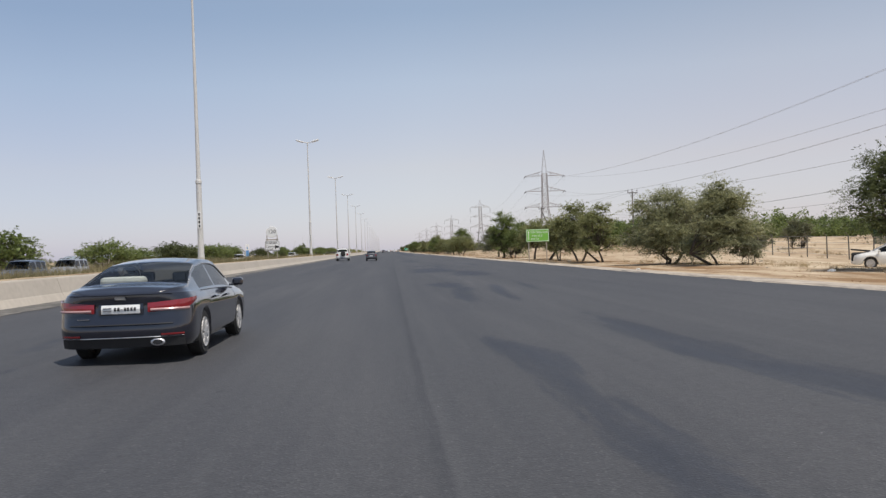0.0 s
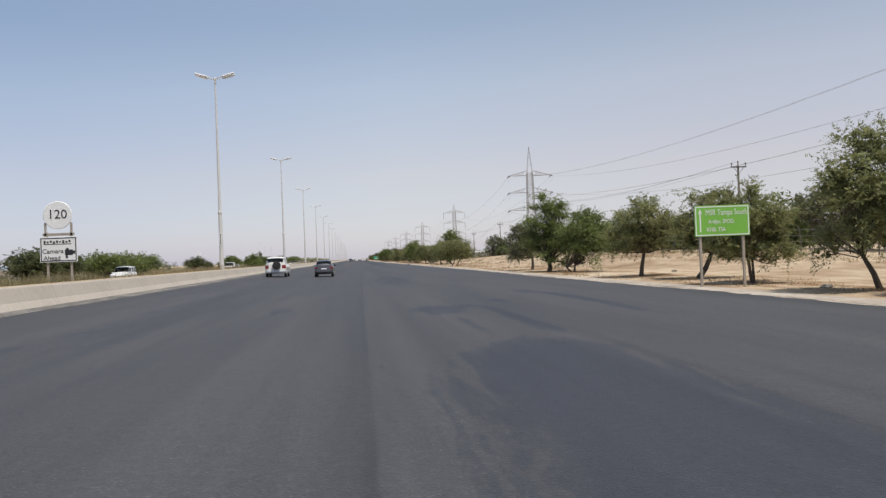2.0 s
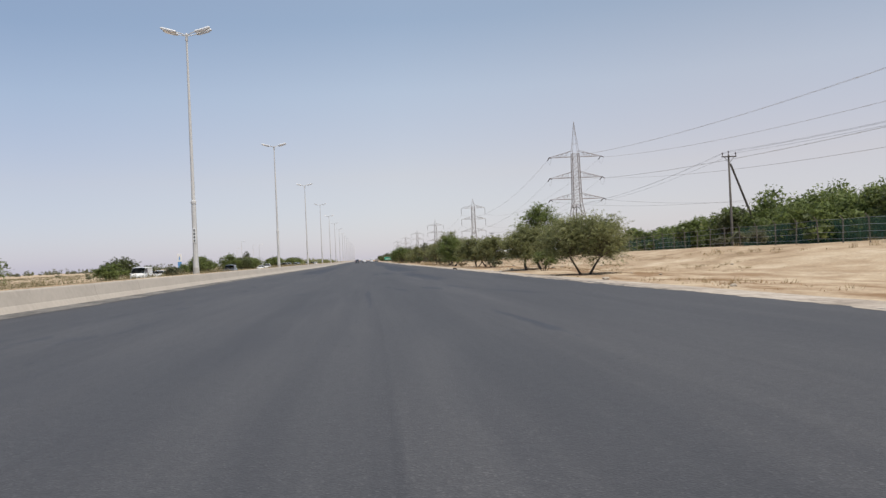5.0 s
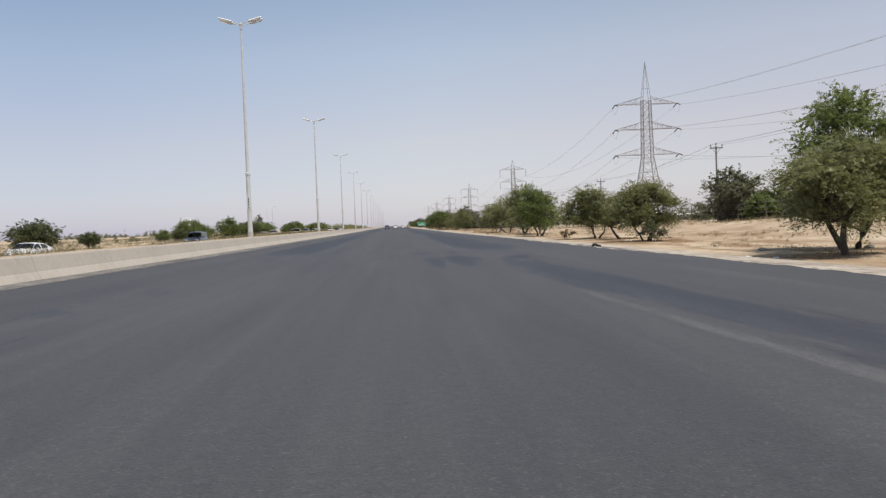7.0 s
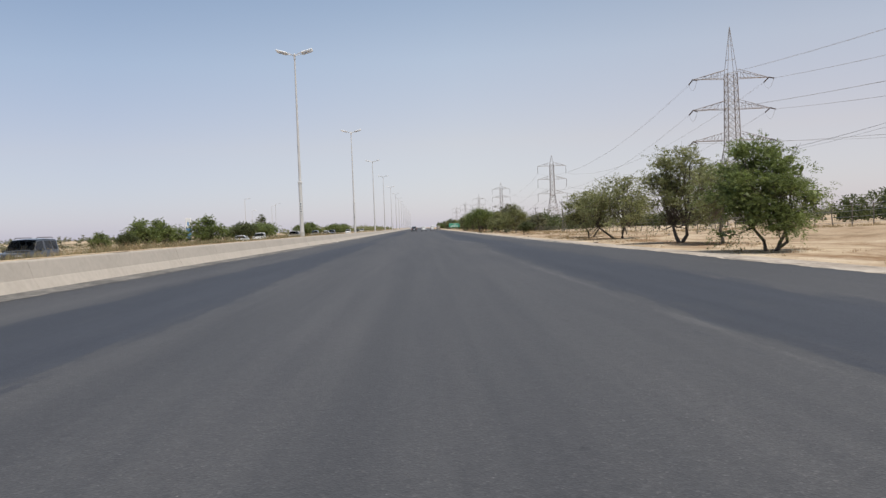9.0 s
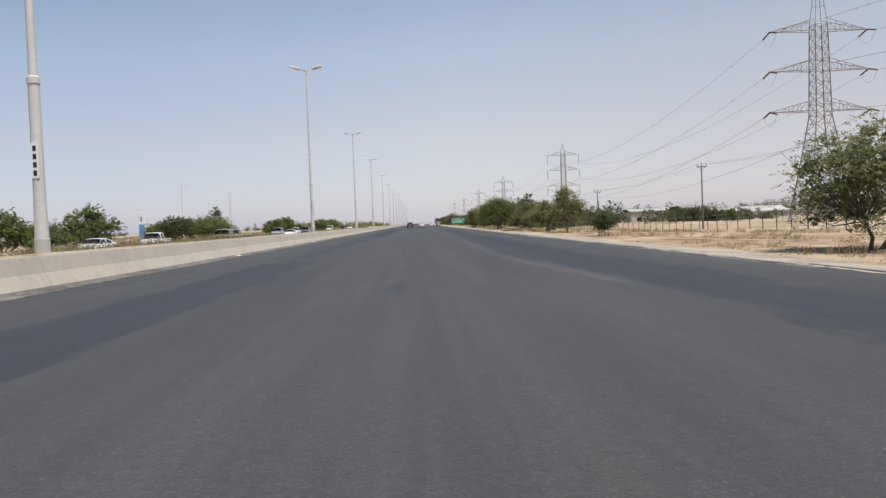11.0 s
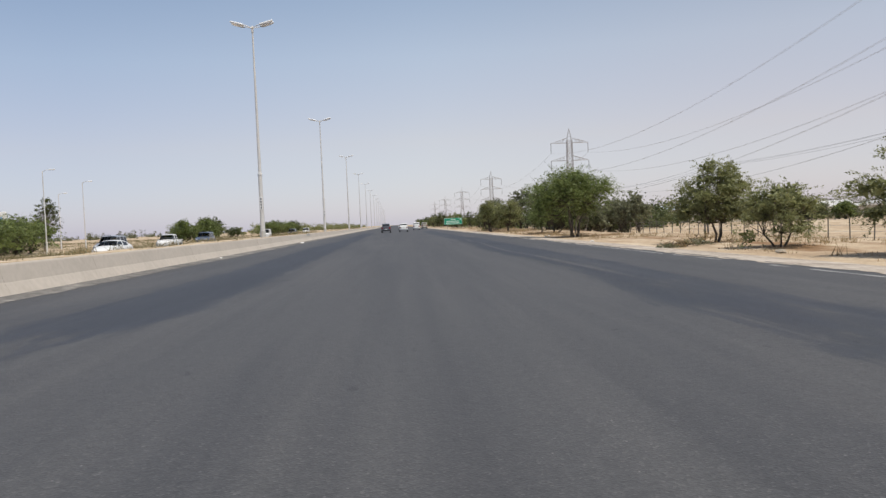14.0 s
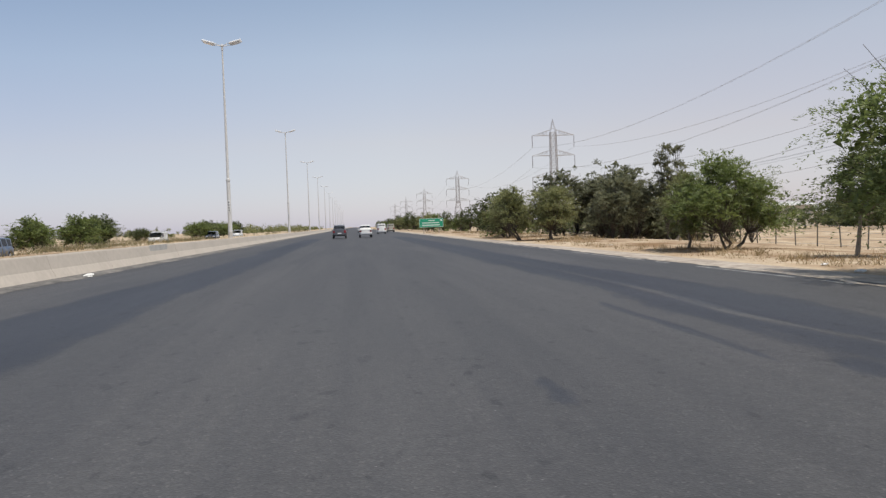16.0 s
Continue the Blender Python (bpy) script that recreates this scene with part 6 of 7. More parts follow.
# ---- buildings far off ----
def shed(x, y, w, d, h, ridge, turn, roof, label, doors=3):
    thing = empty("shed", pose(x, y, float(ground_z(x, y)) - 0.2, 0, 0, turn), label, "building", "far sheds")
    bm = bmesh.new()
    for s in ((-w / 2, w / 2, -d / 2, -d / 2 + 0.3, 0, h), (-w / 2, w / 2, d / 2 - 0.3, d / 2, 0, h), (-w / 2, -w / 2 + 0.3, -d / 2 + 0.3, d / 2 - 0.3, 0, h), (w / 2 - 0.3, w / 2, -d / 2 + 0.3, d / 2 - 0.3, 0, h)):
        box(bm, *s)
    part("wall", bm, WALLCREAM, thing)
    bm = bmesh.new()
    o = 0.6
    v = [bm.verts.new(p) for p in ((-w / 2 - o, -d / 2 - o, h), (w / 2 + o, -d / 2 - o, h), (w / 2 + o, 0, h + ridge), (-w / 2 - o, 0, h + ridge), (w / 2 + o, d / 2 + o, h), (-w / 2 - o, d / 2 + o, h))]
    for f in ((0, 1, 2, 3), (3, 2, 4, 5)):
        bm.faces.new([v[k] for k in f])
    bm.faces.new((v[0], v[3], v[5]))
    bm.faces.new((v[1], v[4], v[2]))
    bmesh.ops.solidify(bm, geom=bm.faces[:], thickness=0.12)
    part("roof", bm, roof, thing)
    for k in range(doors):
        cx = -w / 2 + w * (k + 0.5) / doors
        bm = boxes((cx - 0.8, cx + 0.8, -d / 2 - 0.05, -d / 2 + 0.05, 0.9, 2.2))
        part("window", bm, DARKGLASS, thing)
    return thing


shed(149, 600, 18, 12, 2.9, 2.2, 6, ROOFWHITE, "long cream shed with a low white roof", 5)
shed(167.5, 590, 13, 24, 2.7, 2.3, 78, ROOFWHITE, "cream shed with a pitched white roof", 4)
shed(180, 596, 14, 22, 2.7, 2.2, 80, ROOFWHITE, "cream shed with a pitched white roof", 4)
shed(128, 602, 20, 12, 2.7, 1.6, 5, ROOFWHITE, "long cream shed with a low white roof", 4)
shed(96, 610, 20, 10, 3.6, 1.6, 5, ROOFBLUE, "cream shed with a pale roof", 4)
shed(-60, 185, 20, 10, 1.9, 0.8, 3, ROOFBLUE, "low shed with a pale blue-grey roof", 0)
shed(78, 520, 16, 9, 4.2, 0.8, 0, ROOFWHITE, "pale flat building behind palms", 3)


# ---- a scrap of burst tyre at the road's edge ----
bm = bmesh.new()
tyre_path = [(0.34 * math.cos(a), 0.34 * math.sin(a) * 0.5, 0.05 + 0.05 * math.sin(a * 2)) for a in np.linspace(-1.2, 1.5, 14)]
tube(bm, tyre_path, [0.05 + 0.02 * (k % 2) for k in range(14)], 6)
scrap = put("tyre_scrap", mesh_of(bm, TYRE, False))
scrap.matrix_basis = pose(9.72, 196.3, -0.045, 0, 0, 70)
tagged(scrap, "curled black scrap of burst tyre on the asphalt edge", "tyre scrap")


# ---- litter and stones ----
def lumps(name, x, y, z, s, mat, label, category, seed):
    r = np.random.RandomState(seed)
    bm = bmesh.new()
    bmesh.ops.create_icosphere(bm, subdivisions=2, radius=s)
    for v in bm.verts:
        v.co *= 0.75 + 0.5 * r.rand()
        v.co.z *= 0.45
    ob = put(name, mesh_of(bm, mat, False))
    ob.matrix_basis = pose(x, y, z + s * 0.25, 0, 0, seed * 47)
    return tagged(ob, label, category, name + "s")


for k, (x, y, s) in enumerate([(-9.3, 69.0, 0.16), (-9.35, 106.8, 0.10), (-9.3, 227.5, 0.14), (-9.2, 226.0, 0.12), (-9.3, 289.6, 0.12), (-9.35, 319.6, 0.10), (-9.1, 397.0, 0.15), (-9.35, 201.4, 0.11), (-9.3, 397.9, 0.10), (-9.35, 363.4, 0.09),
                              (11.2, 184.6, 0.10), (11.6, 183.5, 0.12), (12.2, 182.8, 0.09), (11.2, 371.0, 0.12), (11.6, 388.2, 0.13), (12.4, 391.0, 0.1), (13.5, 45.0, 0.12), (18.0, 33.0, 0.16), (11.8, 96.0, 0.12)]):
    lumps("litter_piece", x, y, 0.068 if x < 0 else (0.0 if x < 11 else float(ground_z(x, y))), s, PAPER, "crumpled white scrap of litter on the dusty roadside", "litter", k + 1)
sr = np.random.RandomState(12)
for k in range(60):
    x, y = sr.uniform(11.4, 26), sr.uniform(25, 430)
    lumps("stone", x, y, float(ground_z(x, y)), sr.uniform(0.05, 0.2), STONE, "small tan stone lying on the sand", "stone", 100 + k)


# ---- vehicles ----
def spline(keys, s):
    """Smooth steps between (s, value) keys."""
    xs, vs = [k[0] for k in keys], [k[1] for k in keys]
    return float(np.interp(s, xs, vs))


TRUE_SIZE = []
CARS = {
    # top: centre line from the tail (0) to the nose; belt: window sill; glass: rear window, roof front, windscreen foot
    "sedan": dict(L=4.85, W=1.86, belt=((0, 0.98), (1.0, 0.95), (3.2, 0.90), (4.85, 0.80)), sill=0.24,
                  top=((0, 1.00), (0.12, 1.075), (0.62, 1.115), (1.15, 1.30), (1.62, 1.415), (2.2, 1.465), (2.75, 1.455), (3.05, 1.40), (3.78, 1.02), (4.3, 0.92), (4.7, 0.78), (4.85, 0.66)),
                  rear=(0.66, 1.58), front=(3.02, 3.74), side=(1.15, 3.45), pillars=(2.28,), wheels=(1.02, 3.83), wr=0.335, roof=0.60),
    "suv": dict(L=4.9, W=1.92, belt=((0, 1.10), (4.9, 1.02)), sill=0.34,
                top=((0, 1.10), (0.06, 1.35), (0.25, 1.72), (0.5, 1.82), (1.6, 1.86), (2.7, 1.83), (2.9, 1.78), (3.5, 1.18), (4.2, 1.10), (4.75, 0.98), (4.9, 0.72)),
                rear=(0.07, 0.26), front=(2.88, 3.45), side=(0.4, 3.2), pillars=(1.15, 2.1), wheels=(0.95, 3.80), wr=0.385, roof=0.70),
    "van": dict(L=4.8, W=1.75, belt=((0, 1.15), (4.8, 1.08)), sill=0.28,
                top=((0, 1.2), (0.04, 1.6), (0.15, 1.92), (0.5, 1.98), (3.3, 1.98), (3.7, 1.90), (4.35, 1.20), (4.65, 1.02), (4.8, 0.70)),
                rear=(0.05, 0.12), front=(3.66, 4.30), side=(2.7, 3.95), pillars=(), wheels=(0.95, 3.75), wr=0.32, roof=0.76),
    "pickup": dict(L=5.2, W=1.80, belt=((0, 1.02), (5.2, 1.00)), sill=0.38,
                   top=((0, 0.98), (0.03, 1.02), (1.86, 1.03), (1.93, 1.30), (2.05, 1.70), (2.35, 1.76), (3.1, 1.75), (3.35, 1.68), (3.95, 1.12), (4.6, 1.05), (5.05, 0.92), (5.2, 0.7)),
                   rear=(1.95, 2.03), front=(3.33, 3.9), side=(2.15, 3.65), pillars=(2.95,), wheels=(1.05, 4.2), wr=0.37, roof=0.66),
    "hatch": dict(L=4.0, W=1.70, belt=((0, 0.98), (4.0, 0.85)), sill=0.24,
                  top=((0, 1.0), (0.08, 1.15), (0.45, 1.40), (0.9, 1.49), (2.0, 1.50), (2.3, 1.45), (3.0, 1.02), (3.7, 0.85), (4.0, 0.65)),
                  rear=(0.1, 0.5), front=(2.28, 2.95), side=(0.6, 2.7), pillars=(1.6,), wheels=(0.75, 3.2), wr=0.31, roof=0.58),
}


def vehicle(kind, x, y, turn, paint, name, label, z=0.0, window=None, detail=False, spare=False, hood_up=False, group=""):
    c = CARS[kind]
    L, W, sill, wr = c["L"], c["W"] / 2, c["sill"], c["wr"]
    thing = empty(name, pose(x * GROW, y * GROW, z * GROW, 0, 0, turn), label, "car" if kind not in ("van", "pickup") else kind, group)
    TRUE_SIZE.append(thing)
    window = window or TINTED
    corner = 0.55

    def plan(s):
        e = min(s, L - s)
        if e >= corner:
            return 1.0
        p = 3.4 if s < L / 2 else 2.6
        return max(0.0, 1 - (1 - e / corner) ** p) ** (1 / p)

    def arch(s):
        for w in c["wheels"]:
            d = abs(s - w)
            R = wr + 0.055
            if d < R:
                return wr + math.sqrt(R * R - d * d) - 0.01
        return 0.0

    def ring(s):
        belt, top, w = spline(c["belt"], s), spline(c["top"], s), plan(s) * W
        zb = max(sill + (0.0 if detail else 0.10) * max(0, (0.4 - min(s, L - s)) / 0.4), arch(s))
        shoulder = min(belt, top - 0.02)
        zb = min(zb, shoulder - 0.05)
        pts = []
        for q in np.linspace(0, 1, 8):
            zz = zb + (shoulder - zb) * q
            f = (zz - sill) / max(0.1, belt - sill)
            pts.append((w * (0.955 + 0.10 * math.sin(math.pi * min(max(f, 0), 1)) ** 0.7 * 0.45 - 0.05 * max(f - 0.85, 0) / 0.15), zz))
        w0 = pts[-1][0]
        cab = max(0.0, top - 0.05 - shoulder)
        hi = 1.42 if kind in ("sedan", "hatch") else max(v for _, v in c["top"]) - 0.05
        we = w0 * 0.965 + (c["roof"] - w0 * 0.965) * min(1, cab / max(0.2, hi - belt)) if plan(s) > 0.6 else w0 * 0.9
        we = min(we, w0 * 0.965)
        ze = shoulder + cab
        for q in (0.04, 0.12, 0.35, 0.6, 0.86, 1.0):
            pts.append((w0 + (we - w0) * q - (0.012 if 0.1 < q < 0.9 else 0), shoulder + (ze - shoulder) * q + 0.004))
        for q in (0.12, 0.25, 0.5, 0.75, 1.0):
            pts.append((we * (1 - q), ze + (top - ze) * math.sin(q * math.pi / 2) ** 0.7))
        return [(zb * 0 + 0.0, zb)] + pts   # first: underside centre line

    st = sorted({round(v, 3) for v in list(np.linspace(0.0, 0.12, 5)) + list(np.linspace(0.12, L - 0.12, 62 if detail else 26)) + list(np.linspace(L - 0.12, L, 5))
                 + [q for w in c["wheels"] for q in np.linspace(w - wr - 0.055, w + wr + 0.055, 15 if detail else 9)] + list(c["rear"]) + list(c["front"]) + list(c["side"])})
    rings = [ring(s) for s in st]
    n = len(rings[0])

    def shear(s, zz):   # the tail leans forward above the bumper
        if s < 0.5:
            return (0.10 if detail else 0.05) * max(0, zz - 0.62) * (1 - s / 0.5) - (0.085 if detail else 0.03) * math.exp(-((zz - 0.47) / 0.11) ** 2) * (1 - s / 0.5) - (0.05 if detail else 0.0) * math.exp(-((zz - 0.97) / 0.05) ** 2) * (1 - s / 0.5)
        return 0.0

    body, panes = bmesh.new(), {"rear_window": bmesh.new(), "windscreen": bmesh.new(), "side_window": bmesh.new(), "side_window_far": bmesh.new()}

    def co(i, j, side, lift=0.0):
        px, pz = rings[i][j]
        return (side * px, st[i] + shear(st[i], pz), pz + lift)

    def kind_of(i, j):
        s = (st[i] + st[i + 1]) / 2
        if j >= 14 and c["rear"][0] <= s <= c["rear"][1] and j < n - 1:
            return "rear_window"
        if j >= 14 and c["front"][0] <= s <= c["front"][1]:
            return "windscreen"
        if 10 <= j <= 12 and c["side"][0] <= s <= c["side"][1] and not any(abs(s - p) < 0.05 for p in c["pillars"]):
            if rings[i][14][1] - rings[i][9][1] > 0.10:
                return "side_window"
        return None

    cache = {}
    for side in (1, -1):
        for i in range(len(st) - 1):
            for j in range(n - 1):
                k = kind_of(i, j)
                if k == "side_window" and side < 0:
                    k = "side_window_far"
                bm = panes[k] if k else body
                vs = []
                for a, b in ((i, j), (i + 1, j), (i + 1, j + 1), (i, j + 1)):
                    p = co(a, b, side)
                    key = (k, round(p[0], 4), round(p[1], 4), round(p[2], 4))
                    if key not in cache:
                        cache[key] = bm.verts.new(p)
                    if cache[key] not in vs:
                        vs.append(cache[key])
                if len(vs) > 2:
                    try:
                        bm.faces.new(vs if side > 0 else vs[::-1])
                    except ValueError:
                        pass
    part("body", body, paint, thing, smooth=True)
    for k, bm in panes.items():
        if bm.faces:
            part(k.replace("_far", ""), bm, CARGLASS if k == "windscreen" or (detail and k == "rear_window") else window, thing, smooth=True)
        else:
            bm.free()
    # inside: floor pan, seats
    bm = bmesh.new()
    s0, s1 = c["side"]
    box(bm, -W * 0.8, W * 0.8, max(s0 - 0.3, 0.3), s1 + 0.3, sill + 0.02, sill + 0.12)
    for sx in (-0.38, 0.38):
        for sy in (s0 + 0.55, s0 + 1.45):
            if sy < s1 - 0.3:
                box(bm, sx - 0.24, sx + 0.24, sy, sy + 0.16, sill + 0.2, 1.08 if kind != "suv" else 1.32, 0.05)
                box(bm, sx - 0.12, sx + 0.12, sy + 0.02, sy + 0.12, 1.08 if kind != "suv" else 1.32, 1.24 if kind != "suv" else 1.5, 0.04)
    box(bm, -W * 0.78, W * 0.78, s1 + 0.05, s1 + 0.35, sill + 0.3, 0.93, 0.05)
    part("interior", bm, SEATS, thing)
    # wheels
    for w in c["wheels"]:
        for sx in (-1, 1):
            cx = sx * (W - 0.125)
            rot = Matrix.Translation((cx, w, wr)) @ Matrix.Rotation(radians(90) * sx, 4, "Y")
            bm = bmesh.new()
            lathe(bm, [(wr * 0.66, -0.10), (wr * 0.9, -0.11), (wr, -0.075), (wr, 0.075), (wr * 0.9, 0.108), (wr * 0.66, 0.10)], 28, rot, False)
            tyre = part("wheel", bm, TYRE, thing, "black rubber tyre", smooth=False)
            bm = bmesh.new()
            lathe(bm, [(wr * 0.665, 0.07), (wr * 0.66, 0.115), (wr * 0.58, 0.105), (wr * 0.55, 0.06), (wr * 0.1, 0.05)], 28, rot)
            for q in range(10):
                a = 2 * math.pi * q / 10
                box(bm, wr * 0.12, wr * 0.62, -0.020, 0.020, 0.066, 0.112, 0, rot @ Matrix.Rotation(a, 4, "Z"))
            lathe(bm, [(wr * 0.16, 0.05), (wr * 0.15, 0.112), (wr * 0.08, 0.118)], 12, rot)
            put("rim", mesh_of(bm, RIM, False), tyre, "silver alloy rim")
        bm = boxes((-W * 0.86, W * 0.86, w - wr * 0.9, w + wr * 0.9, wr + 0.02, wr * 2 + 0.02))
        part("wheel_well", bm, TRIM, thing)

    def surf(u, zz, out=0.01):
        """u: metres round the tail from the middle, +right; a point on the skin."""
        path, acc, prev = [], 0.0, None
        for s in np.linspace(0, 1.1, 90):
            p = (plan(s) * W * 0.995, s)
            if prev is not None:
                acc += math.hypot(p[0] - prev[0], p[1] - prev[1])
            path.append((acc, *p))
            prev = p
        a = abs(u)
        px, ps = np.interp(a, [q[0] for q in path], [q[1] for q in path]), np.interp(a, [q[0] for q in path], [q[2] for q in path])
        nx = 1.0 if ps > 0.5 else ps / 0.5
        return (math.copysign(px + out * nx, u), ps - out * (1 - nx) + shear(ps, zz), zz)

    def band(name_, us, zlo, zhi, mat, parent=thing, label_="", out=0.012):
        bm = bmesh.new()
        lo = [bm.verts.new(surf(u, zlo(u), out)) for u in us]
        mid = [bm.verts.new(surf(u, (zlo(u) + zhi(u)) / 2, out * 1.6)) for u in us]
        hi = [bm.verts.new(surf(u, zhi(u), out)) for u in us]
        for a, b in ((lo, mid), (mid, hi)):
            for k in range(len(us) - 1):
                bm.faces.new((a[k], a[k + 1], b[k + 1], b[k]))
        bmesh.ops.recalc_face_normals(bm, faces=bm.faces[:])
        bmesh.ops.solidify(bm, geom=bm.faces[:], thickness=0.012)
        return part(name_, bm, mat, parent, label_, smooth=False)

    flat = lambda v: (lambda u: v)
    if detail:
        for s in (-1, 1):
            us = [s * v for v in np.linspace(0.36, 1.16, 14)]
            t = band("tail_light", us, lambda u: 0.725 + 0.05 * (abs(u) - 0.36) + (0.09 * max(0, abs(u) - 0.85) / 0.3), lambda u: 0.850 + 0.075 * (abs(u) - 0.36), REDLAMP, label_="red wrap-round tail light")
            us = [s * v for v in np.linspace(0.40, 0.95, 10)]
            band("reversing_lens", us, flat(0.738), flat(0.775), PINKLAMP, t, "clear lens strip", 0.02)
            us = [s * v for v in np.linspace(0.55, 0.86, 6)]
            band("reflector", us, flat(0.395), flat(0.425), REDLAMP, label_="red bumper reflector")
        band("boot_lid_edge", list(np.linspace(-0.70, 0.70, 12)), flat(0.965), flat(0.985), PAINT_DARK)
        band("boot_shadow_gap", list(np.linspace(-0.70, 0.70, 12)), flat(0.555), flat(0.57), TRIM)
        band("plate_recess", list(np.linspace(-0.30, 0.30, 8)), flat(0.70), flat(0.845), PAINT_DARK)
        plate = band("licence_plate", list(np.linspace(-0.26, 0.26, 6)), flat(0.715), flat(0.835), SIGNWHITE, label_="white licence plate with dark bars", out=0.024)
        for u0, u1 in ((-0.085, -0.055), (-0.04, -0.01), (0.05, 0.08), (0.09, 0.12), (0.135, 0.165), (0.18, 0.21), (0.0, 0.035)):
            thin = u0 == 0.0
            band("plate_bar", [u0, u1], flat(0.77 if thin else 0.747), flat(0.78 if thin else 0.803), SIGNBLACK, plate, out=0.030)
        for z0 in (0.748, 0.785):
            band("plate_bar", [-0.235, -0.12], flat(z0), flat(z0 + 0.014), SIGNBLACK, plate, out=0.030)
        band("emblem", list(np.linspace(-0.07, 0.07, 6)), flat(0.915), flat(0.945), CHROME, label_="small chrome oval emblem")
        band("badge", list(np.linspace(-0.60, -0.43, 5)), flat(0.64), flat(0.65), CHROME, label_="small chrome badge bar")
        band("lower_bumper", list(np.linspace(-0.86, 0.86, 18)), flat(0.25), flat(0.375), TRIM, label_="dark lower bumper insert")
        band("bumper_trim", list(np.linspace(-0.84, 0.84, 18)), flat(0.378), flat(0.386), CHROME, label_="thin chrome bumper strip")
        for s in (-1, 1):
            bm = bmesh.new()
            tube(bm, [(s * (rings[i][13][0] + 0.004), st[i], rings[i][13][1] + 0.006) for i in range(len(st)) if c["side"][0] - 0.3 <= st[i] <= c["side"][1] + 0.1], 0.011, 5)
            part("window_trim", bm, CHROME, thing, "chrome strip over the side windows", smooth=True)
            bm = bmesh.new()
            tube(bm, [(s * (rings[i][9][0] + 0.006), st[i], rings[i][9][1] + 0.002) for i in range(len(st)) if c["side"][0] <= st[i] <= c["side"][1] + 0.2], 0.009, 5)
            part("sill_trim", bm, CHROME, thing, "chrome strip under the side windows")
        for s in (1,):
            bm = bmesh.new()
            lathe(bm, [(0.075, -0.03), (0.08, 0.0), (0.06, 0.01)], 16, Matrix.Translation((s * 0.50, -0.045, 0.31)) @ Matrix.Rotation(radians(90), 4, "X") @ Matrix.Diagonal((1.25, 0.62, 1, 1)))
            tip = part("exhaust", bm, CHROME, thing, "chrome oval exhaust tip")
            # flat dark disc: the shade inside the pipe, put in as colour
            bm = bmesh.new()
            lathe(bm, [(0.058, 0.0), (0.055, 0.006)], 16, Matrix.Translation((s * 0.50, -0.052, 0.31)) @ Matrix.Rotation(radians(90), 4, "X") @ Matrix.Diagonal((1.25, 0.62, 1, 1)))
            put("exhaust_bore", mesh_of(bm, TRIM, False), tip)
        # added pale block behind the glass: stands in for the rear window's whitish reflections
        bm = boxes((-0.62, 0.02, 0.98, 1.30, 0.98, 1.20, 0.06))
        part("parcel_cushion", bm, REARGLINT, thing, "pale block standing in for the whitish reflection in the rear window")
    else:
        for s in (-1, 1):
            us = [s * v for v in np.linspace(W * 0.62, W * 1.02, 7)]
            lo, hi = (0.78, 1.10) if kind in ("suv", "van", "pickup") else (0.74, 0.88)
            band("tail_light", us, flat(lo), flat(hi), REDLAMP, label_="red tail light")
        band("licence_plate", list(np.linspace(-0.24, 0.24, 5)), flat(0.66), flat(0.77), SIGNWHITE, out=0.02)
        band("bumper", list(np.linspace(-W * 1.0, W * 1.0, 14)), flat(sill + 0.08), flat(sill + 0.22), TRIM if paint is not PAINT_WHITE else PAINT_SILVER)
    # front: lamps, grille, plate
    for s in (-1, 1):
        bm = bmesh.new()
        hz = spline(c["top"], L - 0.2) - 0.13
        box(bm, s * W * 0.58 - 0.2, s * W * 0.58 + 0.2, L - 0.26, L - 0.10, hz - 0.07, hz + 0.07, 0.04)
        part("headlight", bm, CLEARLAMP, thing, "clear headlight")
        bm = bmesh.new()
        ms = c["side"][1] - 0.05
        mz = spline(c["belt"], ms) + 0.10
        box(bm, s * (W + 0.06) - 0.095, s * (W + 0.06) + 0.095, ms - 0.07, ms + 0.07, mz - 0.06, mz + 0.08, 0.045)
        box(bm, min(s * W * 0.9, s * (W + 0.02)), max(s * W * 0.9, s * (W + 0.02)), ms - 0.03, ms + 0.03, mz - 0.06, mz - 0.02)
        part("mirror", bm, paint, thing)
        for dy in ([c["side"][0] + 0.28 * (c["side"][1] - c["side"][0]), c["side"][0] + 0.66 * (c["side"][1] - c["side"][0])] if kind in ("sedan", "suv", "hatch") else [c["side"][0] + 0.3]):
            hz = spline(c["belt"], dy) - 0.10
            bm = bmesh.new()
            box(bm, s * W - 0.02, s * W + 0.03, dy - 0.11, dy + 0.11, hz - 0.015, hz + 0.015, 0.01)
            part("door_handle", bm, paint, thing)
    bm = bmesh.new()
    hz = spline(c["top"], L - 0.15) - 0.20
    box(bm, -W * 0.45, W * 0.45, L - 0.10, L - 0.02, hz - 0.12, hz + 0.02, 0.02)
    part("grille", bm, TRIM, thing)
    if kind == "pickup":
        bm = boxes((-W * 0.86, W * 0.86, 0.10, 1.80, 0.99, 1.045))
        part("load_bed", bm, TRIM, thing, "dark open load bed")
        bm = boxes((-W * 0.97, -W * 0.86, 0.02, 1.88, 1.0, 1.12), (W * 0.86, W * 0.97, 0.02, 1.88, 1.0, 1.12), (-W * 0.86, W * 0.86, 0.02, 0.08, 1.0, 1.12))
        part("bed_rail", bm, paint, thing)
    if kind in ("suv",):
        for s in (-1, 1):
            bm = bmesh.new()
